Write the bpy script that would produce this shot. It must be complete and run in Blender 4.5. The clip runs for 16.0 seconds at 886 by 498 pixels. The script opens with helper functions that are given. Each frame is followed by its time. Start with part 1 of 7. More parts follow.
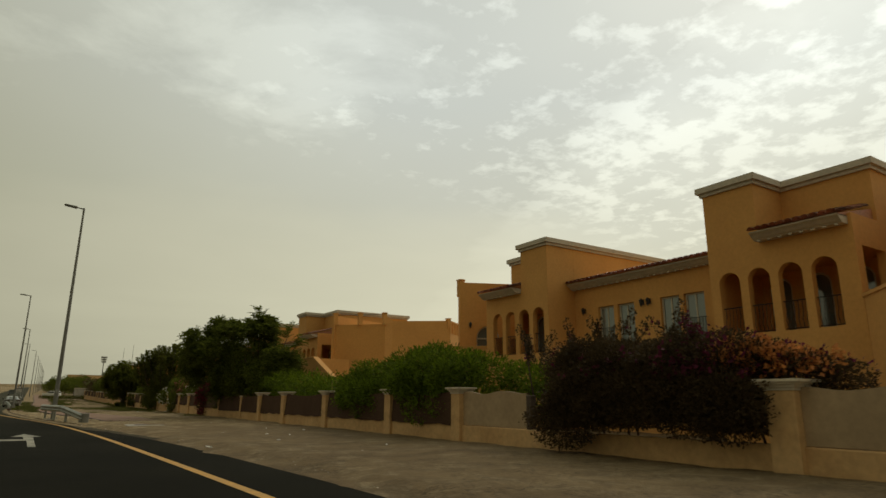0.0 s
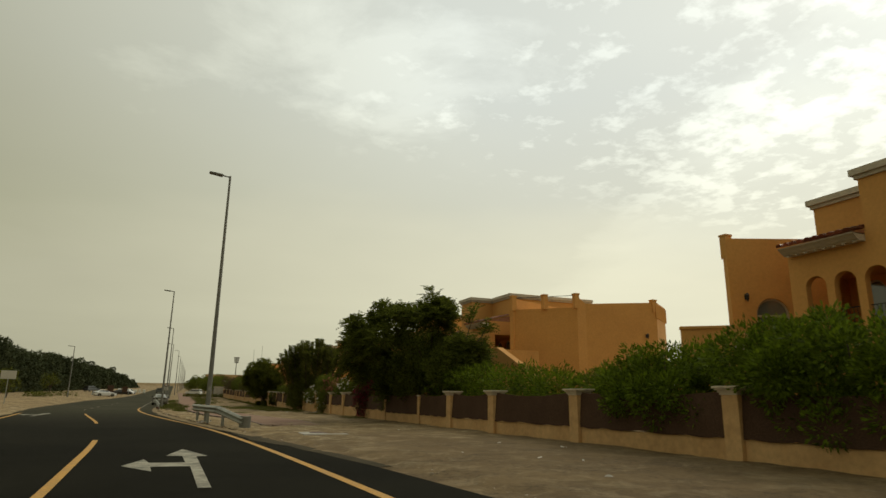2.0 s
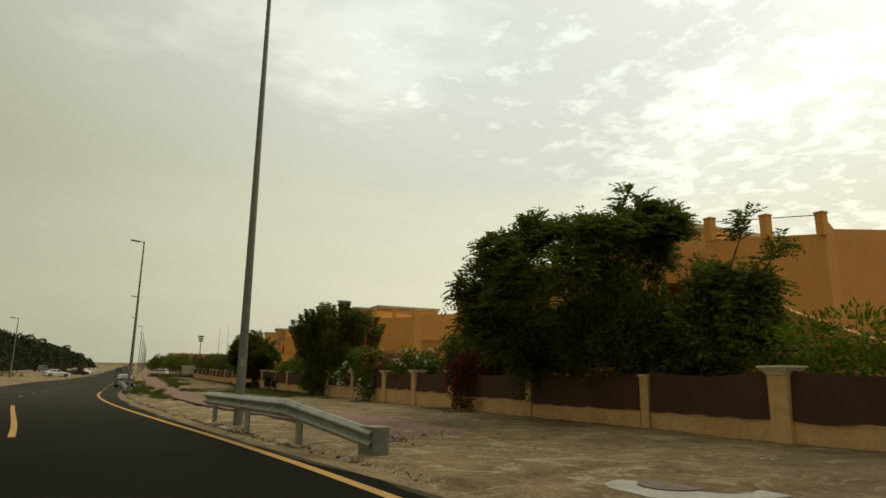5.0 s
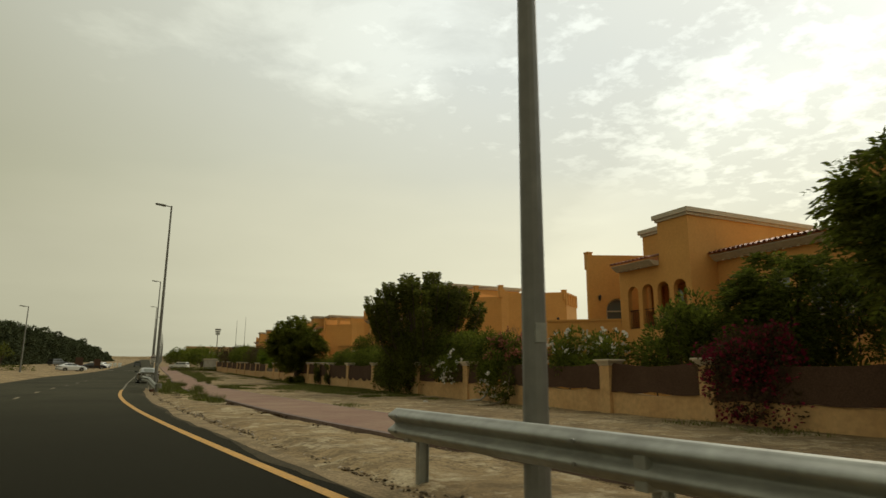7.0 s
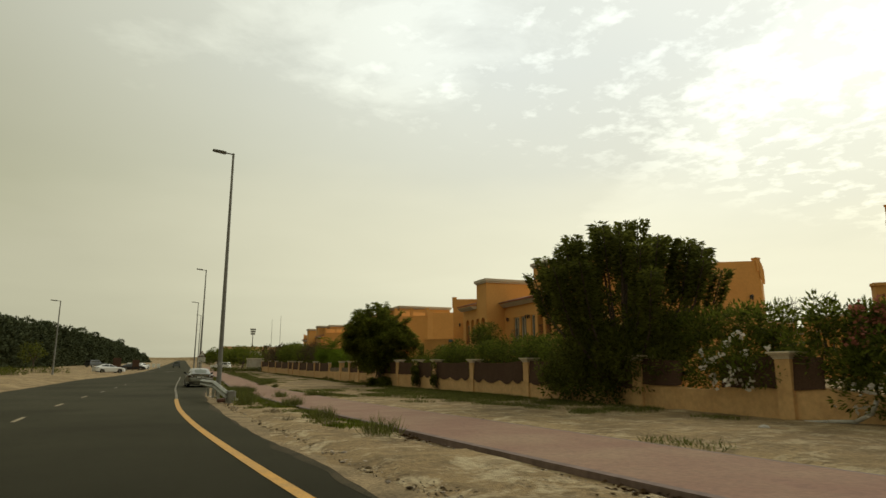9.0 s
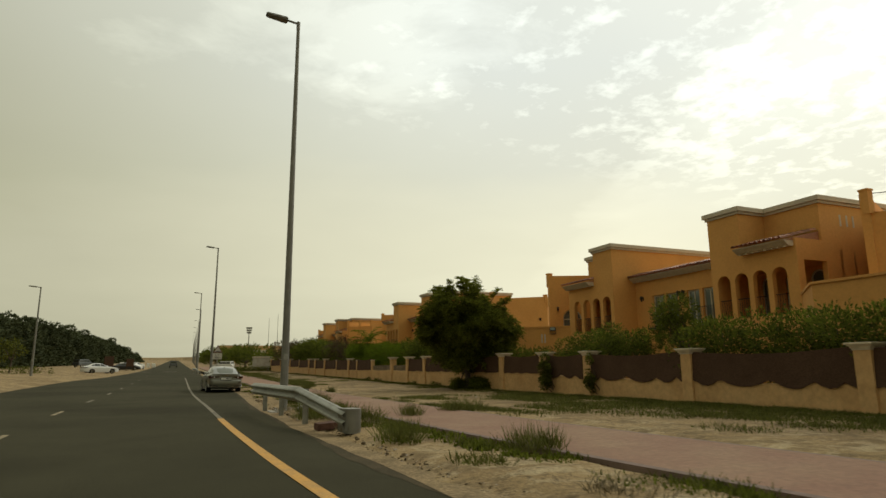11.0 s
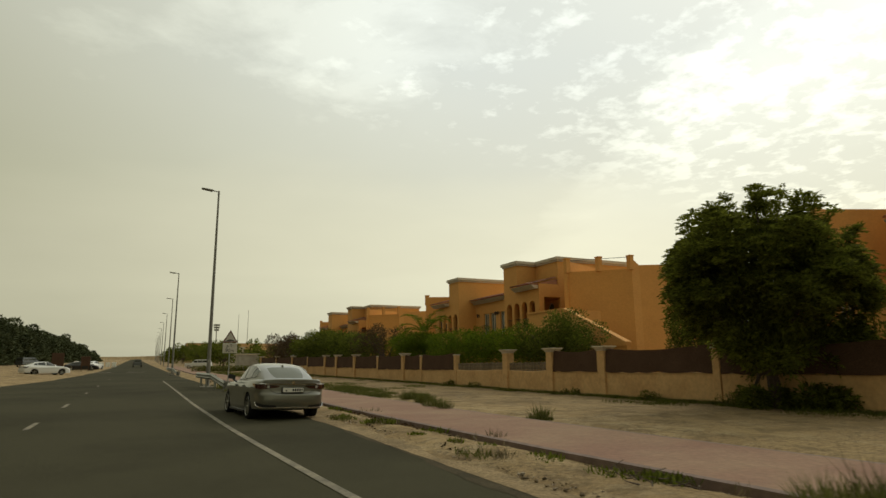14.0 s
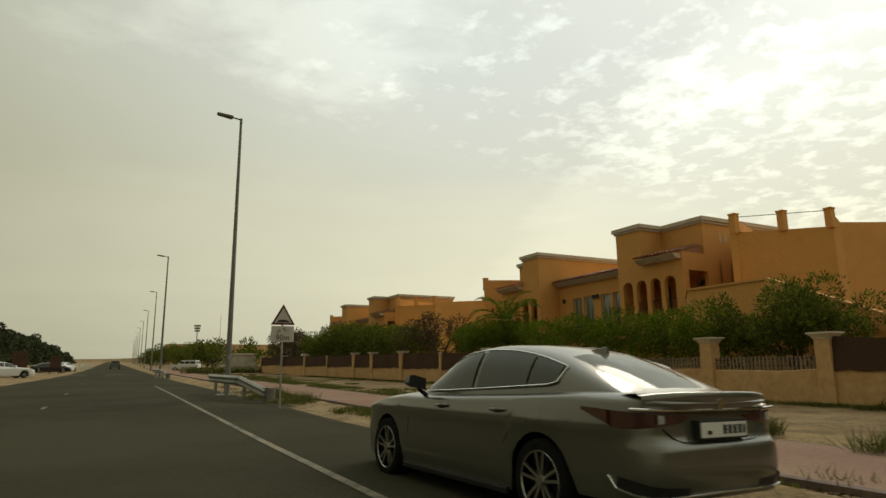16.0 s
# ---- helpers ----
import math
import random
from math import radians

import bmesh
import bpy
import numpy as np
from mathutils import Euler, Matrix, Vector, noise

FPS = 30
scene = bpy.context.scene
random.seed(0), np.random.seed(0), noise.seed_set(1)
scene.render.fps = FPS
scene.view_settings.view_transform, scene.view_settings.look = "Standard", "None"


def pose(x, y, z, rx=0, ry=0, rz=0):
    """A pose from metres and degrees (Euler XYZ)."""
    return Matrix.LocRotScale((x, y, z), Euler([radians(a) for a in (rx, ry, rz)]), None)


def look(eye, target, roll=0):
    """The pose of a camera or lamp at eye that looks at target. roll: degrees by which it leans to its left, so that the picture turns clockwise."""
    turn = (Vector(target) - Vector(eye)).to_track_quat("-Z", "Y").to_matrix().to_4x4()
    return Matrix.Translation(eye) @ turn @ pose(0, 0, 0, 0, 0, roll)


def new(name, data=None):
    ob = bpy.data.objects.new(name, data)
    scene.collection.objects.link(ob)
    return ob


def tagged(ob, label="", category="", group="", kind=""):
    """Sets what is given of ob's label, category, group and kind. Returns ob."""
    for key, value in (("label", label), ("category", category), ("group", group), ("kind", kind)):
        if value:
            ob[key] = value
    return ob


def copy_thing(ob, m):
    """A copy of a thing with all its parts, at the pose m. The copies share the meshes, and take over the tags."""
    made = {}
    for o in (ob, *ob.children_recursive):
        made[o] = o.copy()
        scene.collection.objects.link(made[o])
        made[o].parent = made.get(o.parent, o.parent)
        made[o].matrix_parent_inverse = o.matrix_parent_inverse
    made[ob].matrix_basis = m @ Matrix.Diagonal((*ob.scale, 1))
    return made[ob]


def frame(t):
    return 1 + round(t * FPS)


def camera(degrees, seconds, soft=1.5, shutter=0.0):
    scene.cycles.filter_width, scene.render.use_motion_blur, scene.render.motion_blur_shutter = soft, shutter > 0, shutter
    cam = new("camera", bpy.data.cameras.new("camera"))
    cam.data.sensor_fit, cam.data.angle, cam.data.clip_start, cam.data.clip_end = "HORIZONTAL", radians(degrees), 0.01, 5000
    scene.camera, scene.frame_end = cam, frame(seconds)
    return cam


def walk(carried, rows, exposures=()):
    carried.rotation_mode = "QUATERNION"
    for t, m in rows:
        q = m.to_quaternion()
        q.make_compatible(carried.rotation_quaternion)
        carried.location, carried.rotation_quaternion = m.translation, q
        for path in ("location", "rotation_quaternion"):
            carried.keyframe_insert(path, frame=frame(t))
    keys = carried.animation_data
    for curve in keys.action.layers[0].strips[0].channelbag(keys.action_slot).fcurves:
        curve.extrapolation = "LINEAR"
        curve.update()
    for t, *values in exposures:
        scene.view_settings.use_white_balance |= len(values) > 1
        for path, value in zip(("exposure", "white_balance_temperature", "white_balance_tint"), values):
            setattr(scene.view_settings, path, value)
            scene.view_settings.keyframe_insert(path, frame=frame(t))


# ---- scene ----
cam = camera(71.2, 16.0, soft=1.5, shutter=0.12)
PATH = [
    (0, (3.232, 8.258, 1.228), (4.289, 9.888, 1.703), 0.3),
    (0.5, (3.27, 10.532, 1.242), (4.211, 12.232, 1.715), 0.5),
    (1, (3.214, 12.869, 1.245), (4.062, 14.616, 1.722), 0.6),
    (1.5, (3.074, 15.435, 1.254), (3.857, 17.213, 1.73), 0.6),
    (2, (2.911, 18.199, 1.254), (3.665, 19.99, 1.726), 0.7),
    (2.5, (2.698, 20.966, 1.284), (3.447, 22.76, 1.757), 0.9),
    (3, (2.456, 23.73, 1.24), (3.205, 25.521, 1.721), 0.9),
    (3.5, (2.303, 26.473, 1.227), (3.071, 28.256, 1.709), 0.9),
    (6, (1.703, 40.929, 1.301), (2.594, 42.68, 1.677), 0.4),
    (6.5, (1.499, 43.978, 1.3), (2.361, 45.74, 1.687), 0.6),
    (7, (1.279, 47.116, 1.281), (2.109, 48.894, 1.669), 0.3),
    (7.5, (1.013, 50.372, 1.256), (1.806, 52.166, 1.644), 0.3),
    (8, (0.702, 53.737, 1.308), (1.463, 55.545, 1.696), 0.2),
    (8.5, (0.417, 57.147, 1.289), (1.172, 58.959, 1.673), -0.0),
    (9, (0.075, 60.675, 1.297), (0.825, 62.489, 1.68), -0.2),
    (11.5, (-1.692, 78.68, 1.233), (-0.9, 80.478, 1.609), -0.7),
    (12, (-2.07, 82.222, 1.327), (-1.257, 84.012, 1.694), -0.9),
    (12.5, (-2.203, 85.666, 1.279), (-1.39, 87.454, 1.654), -0.7),
    (13, (-2.26, 89.12, 1.238), (-1.429, 90.901, 1.604), -0.3),
    (13.5, (-2.252, 92.389, 1.235), (-1.408, 94.16, 1.621), -0.1),
    (14, (-2.374, 95.742, 1.329), (-1.505, 97.504, 1.705), -0.6),
    (14.5, (-2.48, 99.078, 1.229), (-1.597, 100.831, 1.611), -0.3),
    (15, (-2.568, 102.409, 1.229), (-1.67, 104.155, 1.609), -0.5),
    (15.5, (-2.659, 105.716, 1.248), (-1.75, 107.457, 1.628), -0.5),
    (16, (-2.73, 109.017, 1.261), (-1.807, 110.75, 1.643), -0.7),
]
walk(cam, [(t, look(eye, target, roll)) for t, eye, target, roll in PATH],
     exposures=[(t, s + 0.03, 6700, 7) for t, s in ((0.0, -0.36), (1.0, -0.26), (2.0, -0.13), (3.0, -0.08), (6.0, -0.05), (7.6, -0.05), (8.5, 0.04), (9.0, 0.05), (12.0, 0.05), (16.0, -0.08))])

# ---- world, sun, exposure ----
SUN_AZ, SUN_EL = radians(62), radians(40)      # azimuth from +y towards +x
SUN_DIR = Vector((math.sin(SUN_AZ) * math.cos(SUN_EL), math.cos(SUN_AZ) * math.cos(SUN_EL), math.sin(SUN_EL)))


def build_world():
    w = bpy.data.worlds.new("sky")
    scene.world = w
    w.use_nodes = True
    nt = w.node_tree
    nt.nodes.clear()
    N, L = nt.nodes.new, nt.links.new
    out = N("ShaderNodeOutputWorld")
    bg = N("ShaderNodeBackground")
    L(bg.outputs[0], out.inputs[0])
    tc = N("ShaderNodeTexCoord")
    sky = N("ShaderNodeTexSky")
    sky.sky_type = "NISHITA"
    sky.sun_disc = False
    sky.sun_elevation, sky.sun_rotation = SUN_EL, SUN_AZ
    sky.dust_density, sky.air_density = 4.0, 1.2
    sep = N("ShaderNodeSeparateXYZ")
    L(tc.outputs["Generated"], sep.inputs[0])

    def math_node(op, a, b=None, c=None, clamp=False):
        n = N("ShaderNodeMath")
        n.operation, n.use_clamp = op, clamp
        for i, v in enumerate((a, b, c)):
            if v is None:
                continue
            if isinstance(v, (int, float)):
                n.inputs[i].default_value = v
            else:
                L(v, n.inputs[i])
        return n.outputs[0]

    def mix(f, a, b, mode="MIX"):
        n = N("ShaderNodeMix")
        n.data_type, n.blend_type = "RGBA", mode
        for i, v in ((0, f), (6, a), (7, b)):
            if isinstance(v, (int, float)):
                n.inputs[i].default_value = v
            elif isinstance(v, tuple):
                n.inputs[i].default_value = (*v, 1)
            else:
                L(v, n.inputs[i])
        return n.outputs[2]

    def ramp(v, *stops):
        n = N("ShaderNodeValToRGB")
        e = n.color_ramp.elements
        e[0].position, e[0].color = stops[0][0], (*[stops[0][1]] * 3, 1)
        e[1].position, e[1].color = stops[-1][0], (*[stops[-1][1]] * 3, 1)
        for p, val in stops[1:-1]:
            k = e.new(p)
            k.color = (val, val, val, 1)
        L(v, n.inputs[0])
        return n.outputs[0]

    # clouds lie on a flat layer: the direction divided by its height
    hgt = math_node("MAXIMUM", sep.outputs["Z"], 0.02)
    den = math_node("ADD", hgt, 0.10)
    px, py = math_node("DIVIDE", sep.outputs["X"], den), math_node("DIVIDE", sep.outputs["Y"], den)
    comb = N("ShaderNodeCombineXYZ")
    L(px, comb.inputs[0]), L(py, comb.inputs[1])

    def cloud_noise(scale, detail, rough, off, distort=0.0):
        m = N("ShaderNodeMapping")
        m.inputs["Location"].default_value = off
        L(comb.outputs[0], m.inputs[0])
        n = N("ShaderNodeTexNoise")
        n.inputs["Scale"].default_value, n.inputs["Detail"].default_value = scale, detail
        n.inputs["Roughness"].default_value, n.inputs["Distortion"].default_value = rough, distort
        L(m.outputs[0], n.inputs["Vector"])
        return n.outputs["Fac"]

    def line_of(a, b, c):
        """a * px + b * py + c on the cloud layer."""
        return math_node("MULTIPLY_ADD", px, a, math_node("MULTIPLY_ADD", py, b, c))

    broken = math_node("SUBTRACT", cloud_noise(2.1, 8, 0.62, (4.4, 0.9, 1), 0.25), 0.5)
    soft = math_node("SUBTRACT", cloud_noise(1.0, 4, 0.5, (3.1, 1.7, 0), 0.2), 0.5)
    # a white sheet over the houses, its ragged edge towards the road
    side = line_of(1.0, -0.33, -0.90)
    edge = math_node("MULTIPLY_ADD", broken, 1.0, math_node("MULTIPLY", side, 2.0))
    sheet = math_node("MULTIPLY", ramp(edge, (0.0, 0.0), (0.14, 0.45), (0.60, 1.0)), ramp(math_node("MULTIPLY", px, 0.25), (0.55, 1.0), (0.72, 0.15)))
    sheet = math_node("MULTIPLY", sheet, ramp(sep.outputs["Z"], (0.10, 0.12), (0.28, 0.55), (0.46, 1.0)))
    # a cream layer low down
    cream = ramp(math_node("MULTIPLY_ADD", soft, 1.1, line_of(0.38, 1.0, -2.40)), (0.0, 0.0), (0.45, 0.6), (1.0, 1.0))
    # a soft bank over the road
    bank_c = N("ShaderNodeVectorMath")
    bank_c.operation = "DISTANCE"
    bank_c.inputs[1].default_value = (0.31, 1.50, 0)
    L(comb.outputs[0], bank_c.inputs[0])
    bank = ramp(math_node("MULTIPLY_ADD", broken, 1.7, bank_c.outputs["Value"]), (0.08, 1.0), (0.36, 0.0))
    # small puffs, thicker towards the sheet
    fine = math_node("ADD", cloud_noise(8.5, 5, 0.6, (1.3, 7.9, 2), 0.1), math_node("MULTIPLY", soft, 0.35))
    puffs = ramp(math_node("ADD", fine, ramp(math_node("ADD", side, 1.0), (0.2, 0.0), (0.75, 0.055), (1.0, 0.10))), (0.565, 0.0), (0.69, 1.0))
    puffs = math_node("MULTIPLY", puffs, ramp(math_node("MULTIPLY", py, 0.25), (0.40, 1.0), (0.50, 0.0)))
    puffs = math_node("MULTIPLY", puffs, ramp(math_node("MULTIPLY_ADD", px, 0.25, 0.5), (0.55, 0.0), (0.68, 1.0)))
    # brightness by closeness to the sun behind the veil
    dot = N("ShaderNodeVectorMath")
    dot.operation = "DOT_PRODUCT"
    dot.inputs[1].default_value = SUN_DIR
    nrm = N("ShaderNodeVectorMath")
    nrm.operation = "NORMALIZE"
    L(tc.outputs["Generated"], nrm.inputs[0])
    L(nrm.outputs[0], dot.inputs[0])
    half = math_node("MULTIPLY_ADD", dot.outputs["Value"], 0.5, 0.5)
    lum = ramp(half, (0.0, 0.15), (0.5, 0.18), (0.675, 0.225), (0.80, 0.305), (0.90, 0.37), (0.955, 0.38), (0.985, 0.40), (1.0, 0.44))
    lum = math_node("MULTIPLY", lum, 2.1)
    low = ramp(sep.outputs["Z"], (0.0, 1.0), (0.16, 0.9), (0.45, 0.0))
    sunward = ramp(half, (0.62, 0.0), (0.93, 1.0))
    tint = mix(low, mix(sunward, (1.012, 1.0, 0.745), (0.95, 1.0, 0.95)), mix(sunward, (1.018, 1.0, 0.655), (1.025, 1.0, 0.78)))
    tint = mix(math_node("MULTIPLY", cream, 0.6), tint, (1.035, 1.0, 0.77))
    haze = math_node("MULTIPLY_ADD", ramp(sep.outputs["Z"], (0.0, 0.35), (0.12, 0.9), (0.30, 0.25), (0.52, 0.75)), 0.14, 0.95)
    lum = math_node("MULTIPLY", lum, haze)
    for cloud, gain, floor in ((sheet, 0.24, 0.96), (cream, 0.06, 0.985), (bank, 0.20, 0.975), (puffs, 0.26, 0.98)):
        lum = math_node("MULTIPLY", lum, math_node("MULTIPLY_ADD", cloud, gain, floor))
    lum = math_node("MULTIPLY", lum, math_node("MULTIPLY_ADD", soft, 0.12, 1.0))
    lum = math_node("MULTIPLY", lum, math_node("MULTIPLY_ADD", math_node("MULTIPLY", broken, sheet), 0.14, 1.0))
    sc = N("ShaderNodeVectorMath")
    sc.operation = "SCALE"
    L(tint, sc.inputs[0]), L(lum, sc.inputs["Scale"])
    col = mix(0.003, sc.outputs[0], sky.outputs[0], "ADD")
    L(col, bg.inputs[0])
    bg.inputs[1].default_value = 1.0


build_world()
sun = new("sun", bpy.data.lights.new("sun", "SUN"))
sun.data.energy, sun.data.angle, sun.data.color = 0.85, radians(20), (1.0, 0.90, 0.74)
sun.matrix_world = look(SUN_DIR * 100, (0, 0, 0))

# ---- materials ----
def mat(name, base, rough=0.8, var=0.15, scale=1.0, bump=0.0, bump_scale=None, metal=0.0, second=None, second_scale=0.15,
        second_amount=0.5, along=None, per_object=0.0, per_island=0.0, spec=0.5, translucent=0.0, coat=0.0):
    """Base colour with fine grain, a second colour in broad stains, and relief, in object space at metre scale."""
    m = bpy.data.materials.new(name)
    m.use_nodes = True
    nt = m.node_tree
    N, L = nt.nodes.new, nt.links.new
    b = nt.nodes["Principled BSDF"]
    b.inputs["Roughness"].default_value, b.inputs["Metallic"].default_value = rough, metal
    b.inputs["Specular IOR Level"].default_value = spec
    b.inputs["Coat Weight"].default_value = coat
    b.inputs["Coat Roughness"].default_value = 0.05
    tc = N("ShaderNodeTexCoord")

    def tex(s, detail=6, r=0.6):
        n = N("ShaderNodeTexNoise")
        n.inputs["Scale"].default_value, n.inputs["Detail"].default_value, n.inputs["Roughness"].default_value = s, detail, r
        L(tc.outputs["Object"], n.inputs["Vector"])
        return n.outputs["Fac"]

    def mix(f, a, c, mode="MIX"):
        n = N("ShaderNodeMix")
        n.data_type, n.blend_type = "RGBA", mode
        for i, v in ((0, f), (6, a), (7, c)):
            if isinstance(v, (int, float)):
                n.inputs[i].default_value = v
            elif isinstance(v, tuple):
                n.inputs[i].default_value = (*v, 1)
            else:
                L(v, n.inputs[i])
        return n.outputs[2]

    def span(v, lo, hi, a=0.35, c=0.65):
        n = N("ShaderNodeMapRange")
        for i, x in enumerate((a, c, lo, hi), 1):
            n.inputs[i].default_value = x
        L(v, n.inputs[0])
        return n.outputs[0]

    col = base
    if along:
        # a paler, greyer base colour further on, with distance haze painted in
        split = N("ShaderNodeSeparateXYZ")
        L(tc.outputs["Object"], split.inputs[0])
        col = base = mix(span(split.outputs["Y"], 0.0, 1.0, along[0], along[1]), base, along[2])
    if second:
        col = mix(span(tex(second_scale, 5, 0.65), 0.0, second_amount, 0.4, 0.65), base, second)
    if var:
        g = span(tex(scale), 1 - var, 1 + var)
        n = N("ShaderNodeVectorMath")
        n.operation = "SCALE"
        if isinstance(col, tuple):
            n.inputs[0].default_value = col
        else:
            L(col, n.inputs[0])
        L(g, n.inputs["Scale"])
        col = n.outputs[0]
    for amount, make, sock in ((per_object, "ShaderNodeObjectInfo", "Random"), (per_island, "ShaderNodeNewGeometry", "Random Per Island")):
        if amount:
            r = N(make)
            n = N("ShaderNodeVectorMath")
            n.operation = "SCALE"
            if isinstance(col, tuple):
                n.inputs[0].default_value = col
            else:
                L(col, n.inputs[0])
            L(span(r.outputs[sock], 1 - amount, 1 + amount, 0, 1), n.inputs["Scale"])
            col = n.outputs[0]
    if isinstance(col, tuple):
        b.inputs["Base Color"].default_value = (*col, 1)
    else:
        L(col, b.inputs["Base Color"])
    if bump:
        bn = N("ShaderNodeBump")
        bn.inputs["Strength"].default_value, bn.inputs["Distance"].default_value = 1.0, bump
        L(tex(bump_scale or scale * 3, 8, 0.65), bn.inputs["Height"])
        L(bn.outputs[0], b.inputs["Normal"])
    if translucent:
        t = N("ShaderNodeBsdfTranslucent")
        if isinstance(col, tuple):
            t.inputs[0].default_value = (*col, 1)
        else:
            L(col, t.inputs[0])
        ms = N("ShaderNodeMixShader")
        ms.inputs[0].default_value = translucent
        L(b.outputs[0], ms.inputs[1]), L(t.outputs[0], ms.inputs[2])
        L(ms.outputs[0], nt.nodes["Material Output"].inputs[0])
    return m


STUCCO = mat("stucco", (0.69, 0.350, 0.104), 0.9, 0.05, 9, 0.0015, 60, second=(0.58, 0.280, 0.080), second_scale=0.4, second_amount=0.6)
STUCCO_PALE = mat("wall_stucco", (0.625, 0.39, 0.180), 0.9, 0.10, 7, 0.004, 50, second=(0.49, 0.28, 0.118), second_scale=0.7, second_amount=0.7)
PANEL = mat("rendered_panel", (0.43, 0.305, 0.18), 0.9, 0.08, 7, 0.002, 50, second=(0.31, 0.215, 0.125), second_scale=0.9, second_amount=0.6)
CAP = mat("moulding", (0.68, 0.58, 0.43), 0.8, 0.08, 8, 0.002, 50, second=(0.48, 0.41, 0.32), second_scale=1.5, second_amount=0.6)
CORNICE = mat("cornice_paint", (0.58, 0.50, 0.39), 0.8, 0.08, 6, 0.002, 40, second=(0.48, 0.42, 0.34), second_scale=0.9, second_amount=0.6)
TILE = mat("clay_tile", (0.38, 0.17, 0.095), 0.5, 0.2, 14, 0.003, 60, per_object=0.3)
IRON = mat("black_iron", (0.02, 0.018, 0.016), 0.5, 0.15, 20)
SCREEN = mat("brown_screen", (0.074, 0.042, 0.027), 0.85, 0.25, 30, 0.004, 90, second=(0.098, 0.058, 0.038), second_scale=0.8, second_amount=0.6, spec=0.08)
PICKET = mat("picket_wood", (0.23, 0.175, 0.115), 0.85, 0.2, 12, 0.002, 40, per_object=0.25)
FRAME = mat("window_frame", (0.55, 0.48, 0.36), 0.5, 0.06, 10)
# near-black colour that stands for the shade inside unlit rooms
UNLIT_DARK = mat("unlit_room_dark", (0.035, 0.028, 0.022), 0.9, 0.2, 3)
# along: asphalt colour lightened with distance to stand for haze
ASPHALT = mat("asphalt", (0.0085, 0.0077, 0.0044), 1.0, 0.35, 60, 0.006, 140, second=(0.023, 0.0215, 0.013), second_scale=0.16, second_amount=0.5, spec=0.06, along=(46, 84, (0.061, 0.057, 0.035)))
YELLOW = mat("yellow_paint", (0.56, 0.285, 0.035), 0.7, 0.18, 25, 0.001, 90, second=(0.34, 0.20, 0.06), second_scale=2.5, second_amount=0.6)
WHITE = mat("white_paint", (0.36, 0.33, 0.25), 0.8, 0.22, 25, 0.001, 90, second=(0.10, 0.095, 0.07), second_scale=2.2, second_amount=0.85)
WORN_WHITE = mat("worn_white_paint", (0.22, 0.19, 0.125), 0.8, 0.3, 20, 0.001, 90, second=(0.06, 0.055, 0.036), second_scale=1.6, second_amount=0.9)
PALE_DASH = mat("faded_lane_paint", (0.34, 0.27, 0.15), 0.8, 0.25, 20, 0.001, 90, second=(0.12, 0.10, 0.06), second_scale=2.0, second_amount=0.8)


